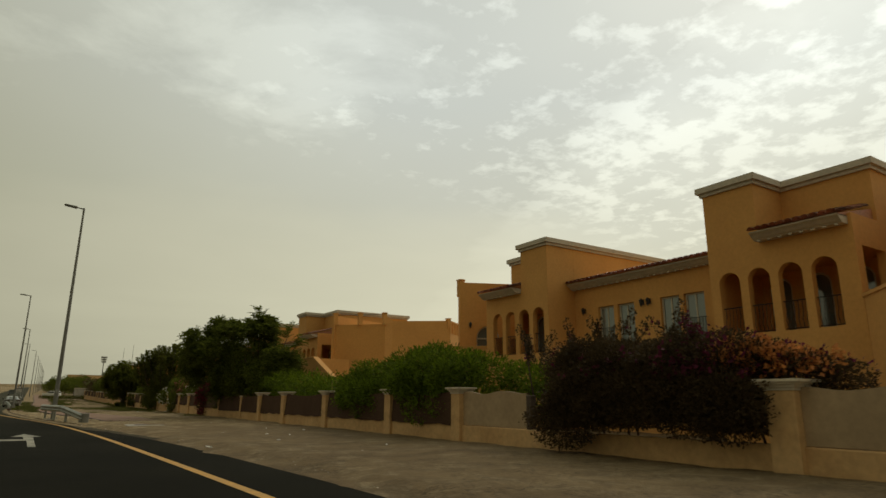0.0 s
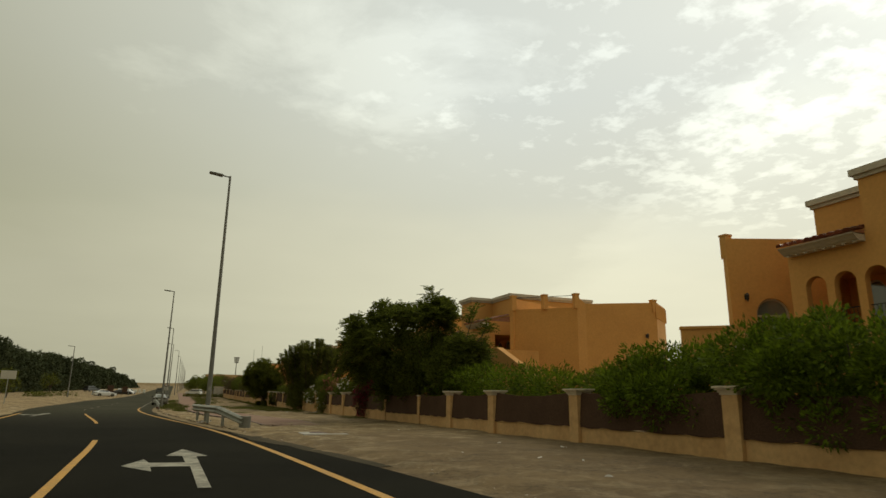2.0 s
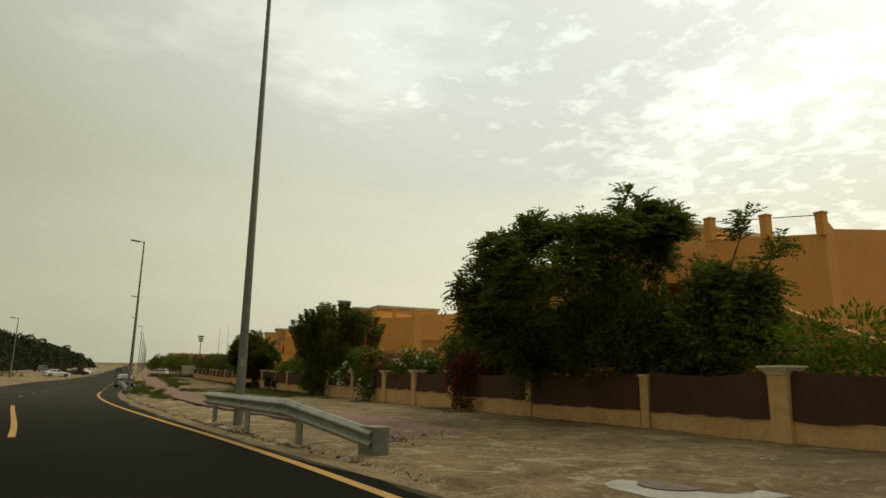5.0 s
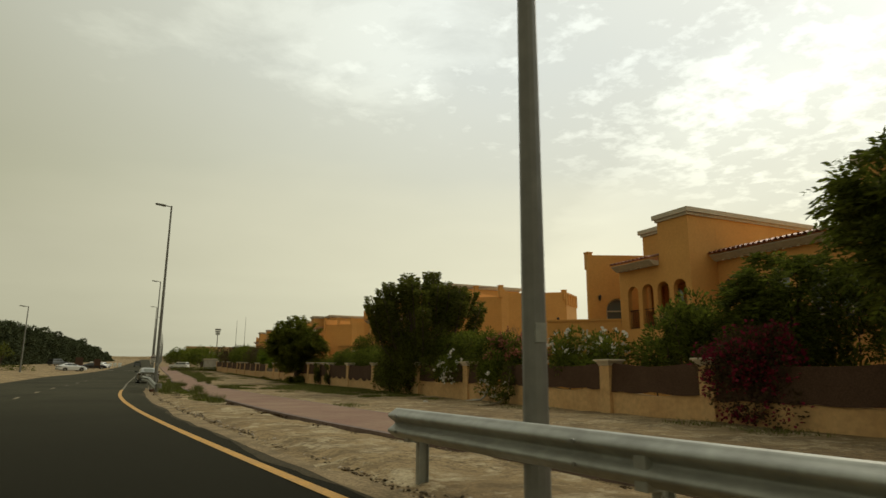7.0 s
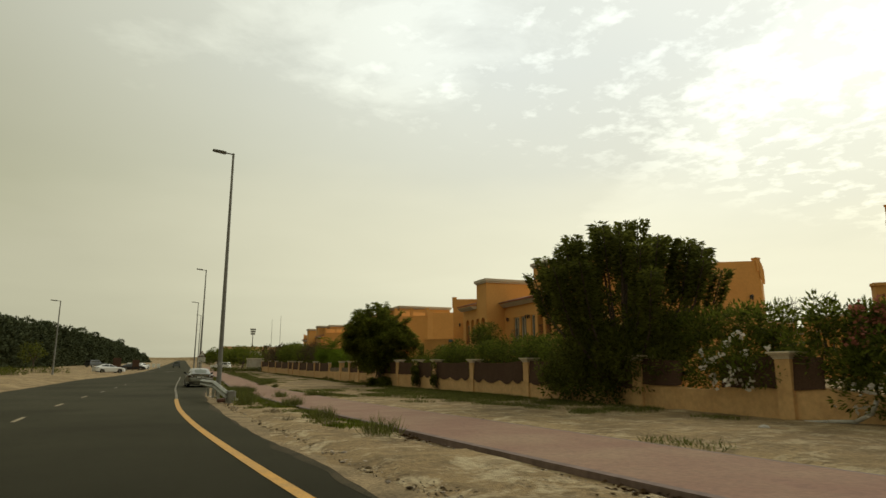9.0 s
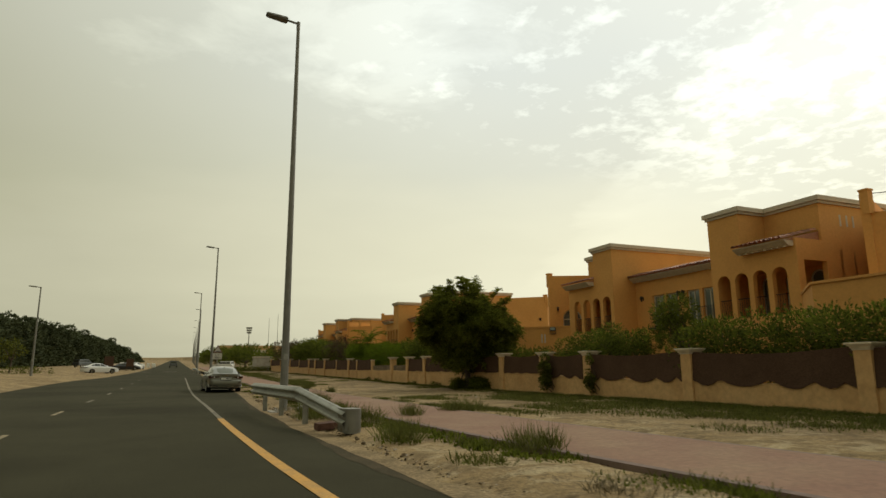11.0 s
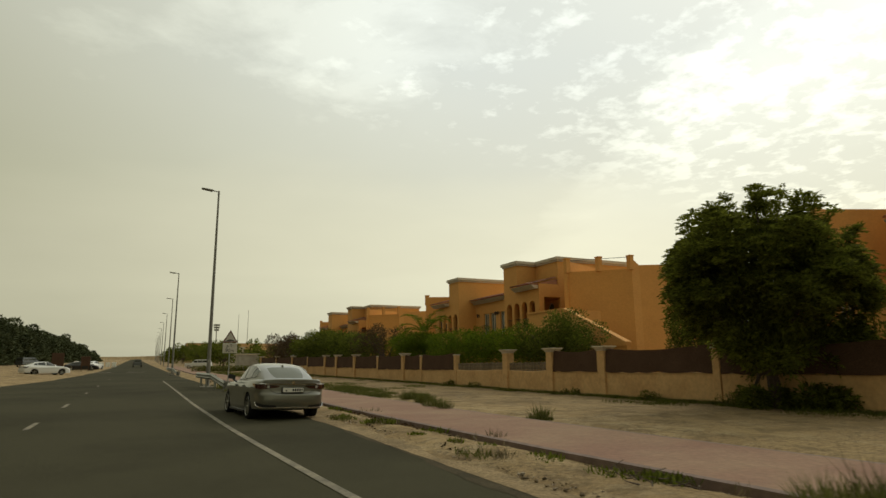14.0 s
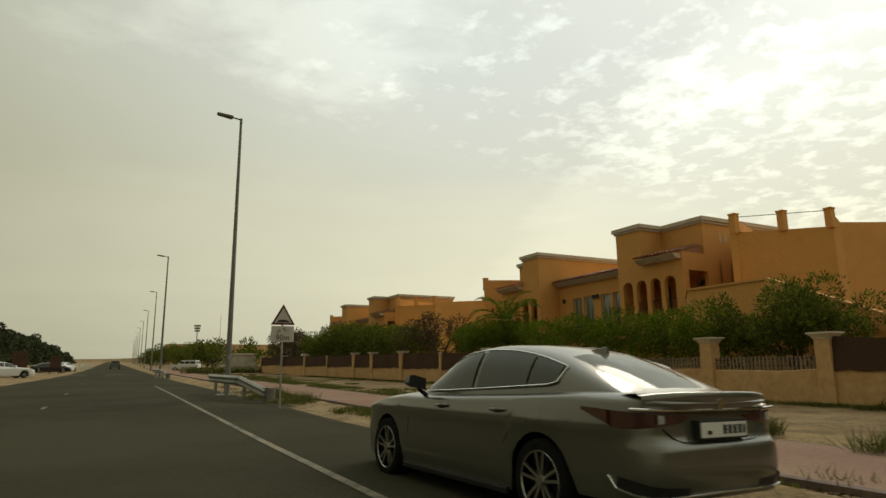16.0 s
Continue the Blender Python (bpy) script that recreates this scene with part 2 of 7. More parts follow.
def sand_mat():
    """Pale crust, trodden dark soil and grit, at three scales."""
    m = bpy.data.materials.new("sand")
    m.use_nodes = True
    nt = m.node_tree
    N, L = nt.nodes.new, nt.links.new
    b = nt.nodes["Principled BSDF"]
    b.inputs["Roughness"].default_value, b.inputs["Specular IOR Level"].default_value = 0.95, 0.1
    tc = N("ShaderNodeTexCoord")

    def layer(scale, detail, rough, lo, hi, off=0.0, distort=0.0):
        mp = N("ShaderNodeMapping")
        mp.inputs["Location"].default_value = (off, off * 1.7, off * 0.6)
        L(tc.outputs["Object"], mp.inputs[0])
        n = N("ShaderNodeTexNoise")
        n.inputs["Scale"].default_value, n.inputs["Detail"].default_value = scale, detail
        n.inputs["Roughness"].default_value, n.inputs["Distortion"].default_value = rough, distort
        L(mp.outputs[0], n.inputs["Vector"])
        r = N("ShaderNodeMapRange")
        r.inputs[1].default_value, r.inputs[2].default_value = lo, hi
        L(n.outputs["Fac"], r.inputs[0])
        return r.outputs[0], n.outputs["Fac"]

    def mix(f, a, c, mode="MIX"):
        n = N("ShaderNodeMix")
        n.data_type, n.blend_type = "RGBA", mode
        for k, v in ((0, f), (6, a), (7, c)):
            if isinstance(v, (int, float)):
                n.inputs[k].default_value = v
            elif isinstance(v, tuple):
                n.inputs[k].default_value = (*v, 1)
            else:
                L(v, n.inputs[k])
        return n.outputs[2]

    broad, _ = layer(0.22, 6, 0.68, 0.42, 0.62, 0.0, 0.4)
    patch, _ = layer(0.95, 9, 0.76, 0.47, 0.585, 3.0, 0.7)
    crust, _ = layer(1.25, 9, 0.76, 0.505, 0.60, 7.0, 0.5)
    grit, fine = layer(26.0, 4, 0.7, 0.40, 0.66, 5.0)
    specks, _ = layer(9.0, 10, 0.82, 0.505, 0.56, 11.0, 0.6)
    strewn, _ = layer(0.7, 4, 0.6, 0.38, 0.60, 13.0)
    split = N("ShaderNodeSeparateXYZ")
    L(tc.outputs["Object"], split.inputs[0])
    dusty = N("ShaderNodeMapRange")
    for k, v in enumerate((34.0, 45.0, 0.28, 0.95), 1):
        dusty.inputs[k].default_value = v
    L(split.outputs["Y"], dusty.inputs[0])
    grown = N("ShaderNodeMapRange")
    for k, v in enumerate((76.0, 92.0, 1.0, 0.35), 1):
        grown.inputs[k].default_value = v
    L(split.outputs["Y"], grown.inputs[0])
    garden = N("ShaderNodeMapRange")
    for k, v in enumerate((7.0, 10.0, 1.0, 0.58), 1):
        garden.inputs[k].default_value = v
    L(split.outputs["X"], garden.inputs[0])
    trod = N("ShaderNodeMath")
    trod.operation = "MULTIPLY"
    L(grown.outputs[0], trod.inputs[0]), L(garden.outputs[0], trod.inputs[1])
    both = N("ShaderNodeMath")
    both.operation = "MULTIPLY"
    L(dusty.outputs[0], both.inputs[0]), L(trod.outputs[0], both.inputs[1])
    pale = N("ShaderNodeMath")
    pale.operation = "MULTIPLY"
    L(crust, pale.inputs[0]), L(both.outputs[0], pale.inputs[1])
    dust_all = N("ShaderNodeMath")
    dust_all.operation = "MULTIPLY"
    verge = N("ShaderNodeMapRange")
    for k, v in enumerate((36.0, 46.0, 0.0, 1.0), 1):
        verge.inputs[k].default_value = v
    L(split.outputs["Y"], verge.inputs[0])
    L(verge.outputs[0], dust_all.inputs[0]), L(garden.outputs[0], dust_all.inputs[1])
    dust_all = dust_all.outputs[0]
    col = mix(dust_all, mix(broad, (0.250, 0.174, 0.090), (0.180, 0.122, 0.062)), mix(broad, (0.445, 0.320, 0.165), (0.315, 0.218, 0.109)))
    col = mix(mix(patch, (0.0,) * 3, (0.50,) * 3), col, (0.105, 0.076, 0.043))
    col = mix(pale.outputs[0], col, (0.61, 0.495, 0.31))
    col = mix(mix(grit, (0.35,) * 3, (0.0,) * 3), col, (0.085, 0.062, 0.040))
    litter = N("ShaderNodeMath")
    litter.operation = "MULTIPLY"
    L(specks, litter.inputs[0]), L(strewn, litter.inputs[1])
    col = mix(mix(litter.outputs[0], (0.0,) * 3, (0.72,) * 3), col, (0.075, 0.055, 0.034))
    L(col, b.inputs["Base Color"])
    bn = N("ShaderNodeBump")
    bn.inputs["Strength"].default_value, bn.inputs["Distance"].default_value = 1.0, 0.05
    _, lump = layer(7.0, 9, 0.72, 0, 1, 1.0)
    L(lump, bn.inputs["Height"])
    L(bn.outputs[0], b.inputs["Normal"])
    return m


SAND = sand_mat()
PAVER = mat("red_paver", (0.198, 0.102, 0.064), 0.9, 0.16, 14, 0.003, 60, second=(0.250, 0.160, 0.094), second_scale=0.45, second_amount=0.8, per_object=0.12)
KERB = mat("kerb", (0.16, 0.11, 0.09), 0.9, 0.2, 6, 0.004, 30)
STEEL = mat("galvanised_steel", (0.37, 0.37, 0.325), 0.6, 0.12, 5, 0.0008, 20, metal=0.5, second=(0.24, 0.235, 0.20), second_scale=1.6, second_amount=0.6)
POLE = mat("pole_paint", (0.20, 0.195, 0.17), 0.55, 0.1, 4, 0.0005, 20, metal=0.25, second=(0.15, 0.14, 0.12), second_scale=0.9, second_amount=0.6)
CONCRETE = mat("concrete", (0.42, 0.39, 0.34), 0.9, 0.15, 10, 0.004, 40, second=(0.28, 0.25, 0.21), second_scale=1.2, second_amount=0.7)
BARK = mat("bark", (0.085, 0.06, 0.042), 0.9, 0.3, 12, 0.01, 30)
PETAL_DUSTY = mat("faded_pink_bract", (0.33, 0.125, 0.085), 0.8, 0.25, 4, per_island=0.5, translucent=0.3, spec=0.1)
LEAF = mat("green_leaf", (0.100, 0.118, 0.017), 0.75, 0.2, 2, per_island=0.6, translucent=0.55, spec=0.12)
LEAF_BRIGHT = mat("hedge_leaf", (0.112, 0.158, 0.010), 0.7, 0.2, 2, per_island=0.55, translucent=0.35, spec=0.12)
LEAF_DARK = mat("dark_leaf", (0.104, 0.112, 0.021), 0.8, 0.2, 2, per_island=0.55, translucent=0.5, spec=0.12)
LEAF_RED = mat("reddish_leaf", (0.078, 0.052, 0.024), 0.65, 0.2, 2, per_island=0.4, translucent=0.2, spec=0.12)
LEAF_TREE = mat("tree_leaf", (0.135, 0.150, 0.022), 0.75, 0.2, 2, per_island=0.6, translucent=0.6, spec=0.12)
# far plantation leaf, its colour greyed and lightened for distance haze
LEAF_HAZED = mat("hazed_plantation_leaf", (0.080, 0.092, 0.048), 0.9, 0.25, 0.3, per_island=0.4, spec=0.05)
PETAL_CRIMSON = mat("crimson_bract", (0.22, 0.022, 0.045), 0.6, 0.2, 3, per_island=0.4, translucent=0.3, spec=0.12)
PETAL_PINK = mat("magenta_bract", (0.12, 0.022, 0.045), 0.6, 0.2, 3, per_island=0.4, translucent=0.3, spec=0.12)
PETAL_ORANGE = mat("orange_bract", (0.50, 0.20, 0.062), 0.6, 0.2, 3, per_island=0.3, translucent=0.3, spec=0.12)
PETAL_WHITE = mat("white_petal", (0.75, 0.70, 0.62), 0.6, 0.1, 3, per_island=0.15, translucent=0.3, spec=0.12)
CLOD = mat("dark_clods", (0.12, 0.088, 0.054), 0.95, 0.3, 12, per_island=0.5, spec=0.1)
BRICK_RED = mat("red_rubble", (0.13, 0.062, 0.042), 0.95, 0.25, 10, per_object=0.2)
GRASS = mat("grass_blade", (0.115, 0.122, 0.030), 0.7, 0.2, 2, per_island=0.4, translucent=0.25, spec=0.12)
DRY = mat("dry_stalk", (0.19, 0.15, 0.085), 0.8, 0.2, 2, per_island=0.4)
DEAD = mat("dead_leaf", (0.075, 0.046, 0.024), 0.9, 0.2, 6, per_island=0.55, spec=0.1)
STONE = mat("stones", (0.34, 0.28, 0.215), 0.95, 0.2, 10, per_island=0.35)


def glass_mat(name, tint, rough=0.03, ior=1.7, spec=0.9):
    m = bpy.data.materials.new(name)
    m.use_nodes = True
    b = m.node_tree.nodes["Principled BSDF"]
    b.inputs["Base Color"].default_value = (*tint, 1)
    b.inputs["Roughness"].default_value = rough
    b.inputs["IOR"].default_value = ior
    b.inputs["Specular IOR Level"].default_value = spec
    return m


WINDOW_GLASS = glass_mat("window_glass", (0.14, 0.165, 0.155), 0.06)


# ---- helpers for building ----
def thing(name, label, category, m=None, group="", kind=""):
    ob = tagged(new(name), label, category, group, kind)
    if m is not None:
        ob.matrix_world = m
    return ob


def mesh_of(name, bm, material):
    me = bpy.data.meshes.new(name)
    bm.normal_update()
    bm.to_mesh(me)
    bm.free()
    for one in material if isinstance(material, (list, tuple)) else (material,):
        me.materials.append(one)
    return me


def part(name, bm, material, parent=None, label="", smooth=False):
    me = bm if isinstance(bm, bpy.types.Mesh) else mesh_of(name, bm, material)
    if smooth:
        me.shade_smooth()
    ob = new(name, me)
    ob.parent = parent
    if label:
        ob["label"] = label
    return ob


def shared(name, me, parent, m):
    ob = new(name, me)
    ob.parent = parent
    ob.matrix_basis = m
    return ob


def box(bm, x0, x1, y0, y1, z0, z1, bevel=0.0):
    r = bmesh.ops.create_cube(bm, size=1.0, matrix=Matrix.Translation(((x0 + x1) / 2, (y0 + y1) / 2, (z0 + z1) / 2)) @ Matrix.Diagonal((x1 - x0, y1 - y0, z1 - z0, 1)))
    if bevel:
        edges = list({e for v in r["verts"] for e in v.link_edges})
        bmesh.ops.bevel(bm, geom=edges, offset=bevel, segments=2, affect="EDGES", profile=0.6)
    return bm


def boxes(*items, bevel=0.0):
    bm = bmesh.new()
    for it in items:
        box(bm, *it, bevel=bevel)
    return bm


def rod(bm, a, b, r0, r1=None, seg=8):
    a, b = Vector(a), Vector(b)
    m = Matrix.Translation((a + b) / 2) @ (b - a).to_track_quat("Z", "Y").to_matrix().to_4x4()
    bmesh.ops.create_cone(bm, cap_ends=True, segments=seg, radius1=r0, radius2=r0 if r1 is None else r1, depth=(b - a).length, matrix=m)
    return bm


def prism(bm, pts, z0, z1):
    """An upright prism over a polygon of (x, y); z1 may be a list, one for each corner."""
    tops = z1 if isinstance(z1, (list, tuple)) else [z1] * len(pts)
    lo = [bm.verts.new((x, y, z0)) for x, y in pts]
    hi = [bm.verts.new((x, y, t)) for (x, y), t in zip(pts, tops)]
    n = len(pts)
    bm.faces.new(lo[::-1]), bm.faces.new(hi)
    for i in range(n):
        bm.faces.new((lo[i], lo[(i + 1) % n], hi[(i + 1) % n], hi[i]))
    bmesh.ops.recalc_face_normals(bm, faces=bm.faces)
    return bm


def panel(bm, axis, c, u0, u1, z0, z1, openings=(), thick=0.22):
    """An upright wall with openings (u from, u to, sill, head, arched). axis 'x': in the plane x = c, thick towards +x; 'y' likewise."""
    cuts = {u0, u1}
    for a, b, lo, hi, arched in openings:
        cuts |= {a, b}
        if arched:
            cuts |= {(a + b) / 2 - math.cos(math.pi * k / 12) * (b - a) / 2 for k in range(13)}
    cuts = sorted(cuts)

    def head(o, u):
        a, b, lo, hi, arched = o
        if not arched:
            return hi
        r = (b - a) / 2
        return hi - r + math.sqrt(max(r * r - (u - (a + b) / 2) ** 2, 0))

    made = {}

    def vert(u, z):
        k = (round(u, 4), round(z, 4))
        if k not in made:
            made[k] = bm.verts.new((c, u, z) if axis == "x" else (u, c, z))
        return made[k]

    faces = []
    for a, b in zip(cuts, cuts[1:]):
        mid = (a + b) / 2
        o = next((o for o in openings if o[0] < mid < o[1]), None)
        if o is None:
            spans = [((z0, z0), (z1, z1))]
        else:
            spans = [((z0, z0), (o[2], o[2])), ((head(o, a), head(o, b)), (z1, z1))]
        for (la, lb), (ha, hb) in spans:
            if ha - la < 1e-4 and hb - lb < 1e-4:
                continue
            ring = list(dict.fromkeys([vert(a, la), vert(b, lb), vert(b, hb), vert(a, ha)]))
            if len(ring) > 2:
                faces.append(bm.faces.new(ring))
    g = bmesh.ops.extrude_face_region(bm, geom=faces)
    d = Vector((thick, 0, 0)) if axis == "x" else Vector((0, thick, 0))
    bmesh.ops.translate(bm, vec=d, verts=[v for v in g["geom"] if isinstance(v, bmesh.types.BMVert)])
    bmesh.ops.recalc_face_normals(bm, faces=bm.faces)
    return bm


def smooth_line(y, table):
    ys, xs = zip(*table)
    return float(np.interp(y, ys, xs))


# ---- the plan ----
EDGE = [(-60, 7.2), (-20, 6.7), (10, 6.15), (17, 5.96), (25, 5.66), (31, 5.42), (37, 5.05), (41, 4.77), (47, 4.15), (55, 2.95), (65, 1.6), (72, 0.85), (80, 0.22), (88, -0.08), (96, -0.12), (103, -0.21), (108, -0.33), (120, -0.34), (140, -0.2), (200, 0.0), (3000, 0.0)]
VERGE = [(-60, 8.4), (10, 7.4), (20, 7.2), (25, 7.0), (30, 6.7), (34, 6.15), (38, 5.65), (42, 5.15), (45, 4.75), (47.2, 4.42), (50, 4.0), (52.5, 3.68), (56.6, 3.32), (58.6, 3.0), (62.3, 2.62), (68, 2.1), (75, 1.65), (84, 1.3), (95, 1.3), (99, 1.4), (104, 1.7), (110, 2.05), (121, 2.1), (140, 2.1), (3000, 2.2)]
LANE = [(-60, 2.2), (25, 1.6), (31, 1.35), (39, 1.08), (52, -0.2), (67, -2.4), (80, -4.0), (97, -4.5), (120, -4.45), (160, -4.3), (3000, -4.2)]
LEFT = [(-60, -3.4), (20, -3.6), (40, -4.4), (61, -6.2), (90, -9.4), (120, -11.2), (138, -10.9), (157, -8.9), (200, -7.2), (260, -6.6), (3000, -6.6)]
PATH_NEAR = [(48, 7.2), (54, 6.4), (58, 5.8), (62, 5.2), (66, 4.8), (75, 4.35), (86, 3.6), (105, 3.4), (120, 3.7), (150, 4.2), (260, 4.4)]
RISE = [(-100, 0), (112, 0), (137, 0.3), (160, 0.55), (180, 0.8), (222, 1.5), (264, 2.2), (600, 8.2), (1200, 19), (3200, 50)]


def curve_x(y, table):
    return sum(smooth_line(y + d, table) for d in (-4, -2, 0, 2, 4)) / 5


def terrain(x, y):
    z = sum(smooth_line(y + d, RISE) for d in (-8, 0, 8)) / 3
    if x < -10:
        z += 0.45 * min(1.0, (-10 - x) / 6) * min(1.0, max(0.0, (y - 60) / 60))
    return z


# ---- ground, road, path ----
def build_ground():
    xs = np.unique(np.round(np.concatenate([np.linspace(-900, -60, 22), np.linspace(-60, -16, 23), np.linspace(-16, -4, 13), np.linspace(-4, 14, 73), np.linspace(14, 30, 17), np.linspace(30, 900, 26)]), 3))
    ys = np.unique(np.round(np.concatenate([np.linspace(-120, -5, 24), np.linspace(-5, 140, 400), np.linspace(140, 260, 80), np.linspace(260, 600, 60), np.linspace(600, 3000, 40)]), 3))
    verts, faces = [], []
    for y in ys:
        verge, left = curve_x(y, VERGE), curve_x(y, LEFT)
        pn = curve_x(y, PATH_NEAR)
        for x in xs:
            z = terrain(x, y)
            n = noise.noise((x * 0.35, y * 0.35, 0)) * 0.5 + noise.noise((x * 1.3, y * 1.3, 4)) * 0.3 + noise.noise((x * 3.1, y * 3.1, 9)) * 0.2
            if x > verge - 0.9:
                k = min(1.0, (x - verge + 0.9) / 1.6)
                z += -0.05 + k * (0.07 + 0.09 * n) + (0.05 if x > verge + 0.6 else 0)
                if 46 < y < 262 and pn - 0.35 < x < pn + 3.0:
                    z -= 0.06
            elif x < left + 0.6:
                k = min(1.0, (left + 0.6 - x) / 1.6)
                z += -0.05 + k * (0.14 + 0.10 * n)
            else:
                z -= 0.05
            verts.append((x, y, z))
    w = len(xs)
    for j in range(len(ys) - 1):
        for i in range(w - 1):
            a = j * w + i
            faces.append((a, a + 1, a + w + 1, a + w))
    me = bpy.data.meshes.new("ground")
    me.from_pydata(verts, [], faces)
    me.materials.append(SAND)
    me.shade_smooth()
    return tagged(new("ground", me), "pale trampled sandy ground with darker stains and stones", "ground", kind="structure")


def strip(name, material, label, category, x0f, x1f, ys, lift, kind="structure"):
    bm = bmesh.new()
    rows = []
    for y in ys:
        a, b = x0f(y), x1f(y)
        cut = [a + (b - a) * k / 6 for k in range(7)]
        rows.append([bm.verts.new((x, y, terrain((a + b) / 2, y) + lift)) for x in cut])
    for r0, r1 in zip(rows, rows[1:]):
        for i in range(6):
            bm.faces.new((r0[i], r0[i + 1], r1[i + 1], r1[i]))
    return tagged(part(name, bm, material), label, category, kind=kind)


def span_y(a, b, step):
    n = max(2, int(round((b - a) / step)) + 1)
    return list(np.linspace(a, b, n))


ground = build_ground()
LONG = span_y(-60, 300, 2) + span_y(304, 600, 4) + span_y(620, 1200, 20)
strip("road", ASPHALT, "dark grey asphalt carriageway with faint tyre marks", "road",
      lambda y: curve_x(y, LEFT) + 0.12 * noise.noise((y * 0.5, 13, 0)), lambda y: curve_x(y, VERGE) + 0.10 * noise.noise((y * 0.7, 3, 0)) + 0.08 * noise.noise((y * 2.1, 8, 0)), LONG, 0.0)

DRIFT = mat("blown_sand", (0.30, 0.220, 0.124), 0.95, 0.35, 22, 0.01, 60, second=(0.14, 0.104, 0.060), second_scale=1.3, second_amount=0.8, spec=0.1)
DUST = mat("dusty_asphalt", (0.085, 0.068, 0.041), 0.97, 0.35, 30, 0.006, 90, second=(0.045, 0.039, 0.025), second_scale=0.9, second_amount=0.8, spec=0.08)


def drift(name, material, label, y0, y1, reach, lift, seed):
    """Blown sand lying over the asphalt's edge, with an uneven outline."""
    def inner(y):
        n = noise.noise((y * 0.22, seed, 0)) + 0.45 * noise.noise((y * 0.8, seed + 1, 0)) + 0.12 * noise.noise((y * 2.6, seed + 2, 0))
        return curve_x(y, VERGE) - max(0.02, reach * (0.55 + 0.75 * n)) * min(1.0, (y - y0) / 6, (y1 - y) / 6)
    strip(name, material, label, "sand", inner, lambda y: curve_x(y, VERGE) + 0.30, span_y(y0, y1, 0.3), lift)


drift("dust_film", DUST, "thin brown dust over the asphalt edge", 30, 135, 0.38, 0.004, 31)
drift("sand_drift", DRIFT, "pale sand blown over the asphalt edge", 40, 128, 0.20, 0.008, 21)
LINE_W = 0.16


def line(name, material, label, table, ya, yb, w=LINE_W, shift=0.0, lift=0.008):
    return strip(name, material, label, "road marking", lambda y: curve_x(y, table) + shift - w / 2, lambda y: curve_x(y, table) + shift + w / 2, span_y(ya, yb, 1.5), lift)


line("yellow_edge_line", YELLOW, "solid yellow edge line along the sandy verge", EDGE, -40, 92.8)
line("white_edge_line", WORN_WHITE, "thin worn white edge line on asphalt", EDGE, 92.8, 152, 0.12)
line("yellow_left_line", YELLOW, "curving yellow line at the far kerb side", LEFT, 10, 70, 0.16, 0.6)
for k, (a, b) in enumerate(((14, 25.0), (25.4, 39.0), (51, 67.5))):
    line("yellow_lane_line", YELLOW, "yellow lane divider stroke on asphalt", LANE, a, b, 0.14)
for y in (80.2, 88.35, 96.5, 104.65, 112.8, 121.0, 131.5, 142.0, 160.0):
    line("lane_dash", PALE_DASH if y < 98 else WORN_WHITE, "short worn lane dash on asphalt", LANE, y, y + (2.0 if y < 125 else 1.2), 0.12)


def flat_shape(name, pts, m, material, label):
    """A painted shape on the road from a polygon in its own plane."""
    bm = bmesh.new()
    bm.faces.new([bm.verts.new(m @ Vector((x, y, 0))) for x, y in pts])
    bm.normal_update()
    bmesh.ops.triangulate(bm, faces=bm.faces[:], ngon_method="EAR_CLIP")
    ob = part(name, bm, material)
    return tagged(ob, label, "road marking", kind="structure")


# turn arrow: a shaft with a head ahead and a branch to the left
ARROW = [(3.36, 28.0), (3.54, 28.0), (3.50, 33.05), (3.73, 33.1), (3.25, 35.1), (2.90, 33.35), (3.22, 33.2), (3.26, 31.75), (2.62, 31.85), (2.50, 32.6), (2.17, 31.35), (2.70, 30.3), (2.66, 31.1), (3.33, 31.0)]
for x, y in ((0.0, 0.0), (-8.1, 34.2)):
    flat_shape("turn_arrow", ARROW, pose(x, y, 0.010), WHITE, "white painted turn and ahead arrow on asphalt")
for x0, x1 in ((-7.6, -5.2), (-3.3, -0.9)):
    strip("stop_bar", WHITE, "broad white cross bar ahead of the speed hump", "road marking", lambda y, a=x0: a, lambda y, b=x1: b, [196.0, 197.0], 0.03)


# ---- red brick path ----
def build_path():
    bm = bmesh.new()
    rows = []
    ys = span_y(44, 262, 1.0)
    for y in ys:
        xn = curve_x(y, PATH_NEAR)
        z = terrain(xn, y) - 0.13 * min(1.0, max(0.0, (53 - y) / 6))
        rows.append([bm.verts.new(p) for p in ((xn - 0.12, y, z - 0.25), (xn - 0.12, y, z + 0.10), (xn, y, z + 0.105), (xn + 2.55, y, z + 0.105), (xn + 2.67, y, z + 0.10), (xn + 2.67, y, z - 0.2))])
    mats_of = (1, 1, 0, 1, 1)
    for r0, r1 in zip(rows, rows[1:]):
        for i in range(5):
            f = bm.faces.new((r0[i], r0[i + 1], r1[i + 1], r1[i]))
            f.material_index = mats_of[i]
    return tagged(part("pavement", bm, [PAVER, KERB]), "raised footpath of dusty red pavers with a dark kerb", "pavement", kind="structure")


pavement = build_path()


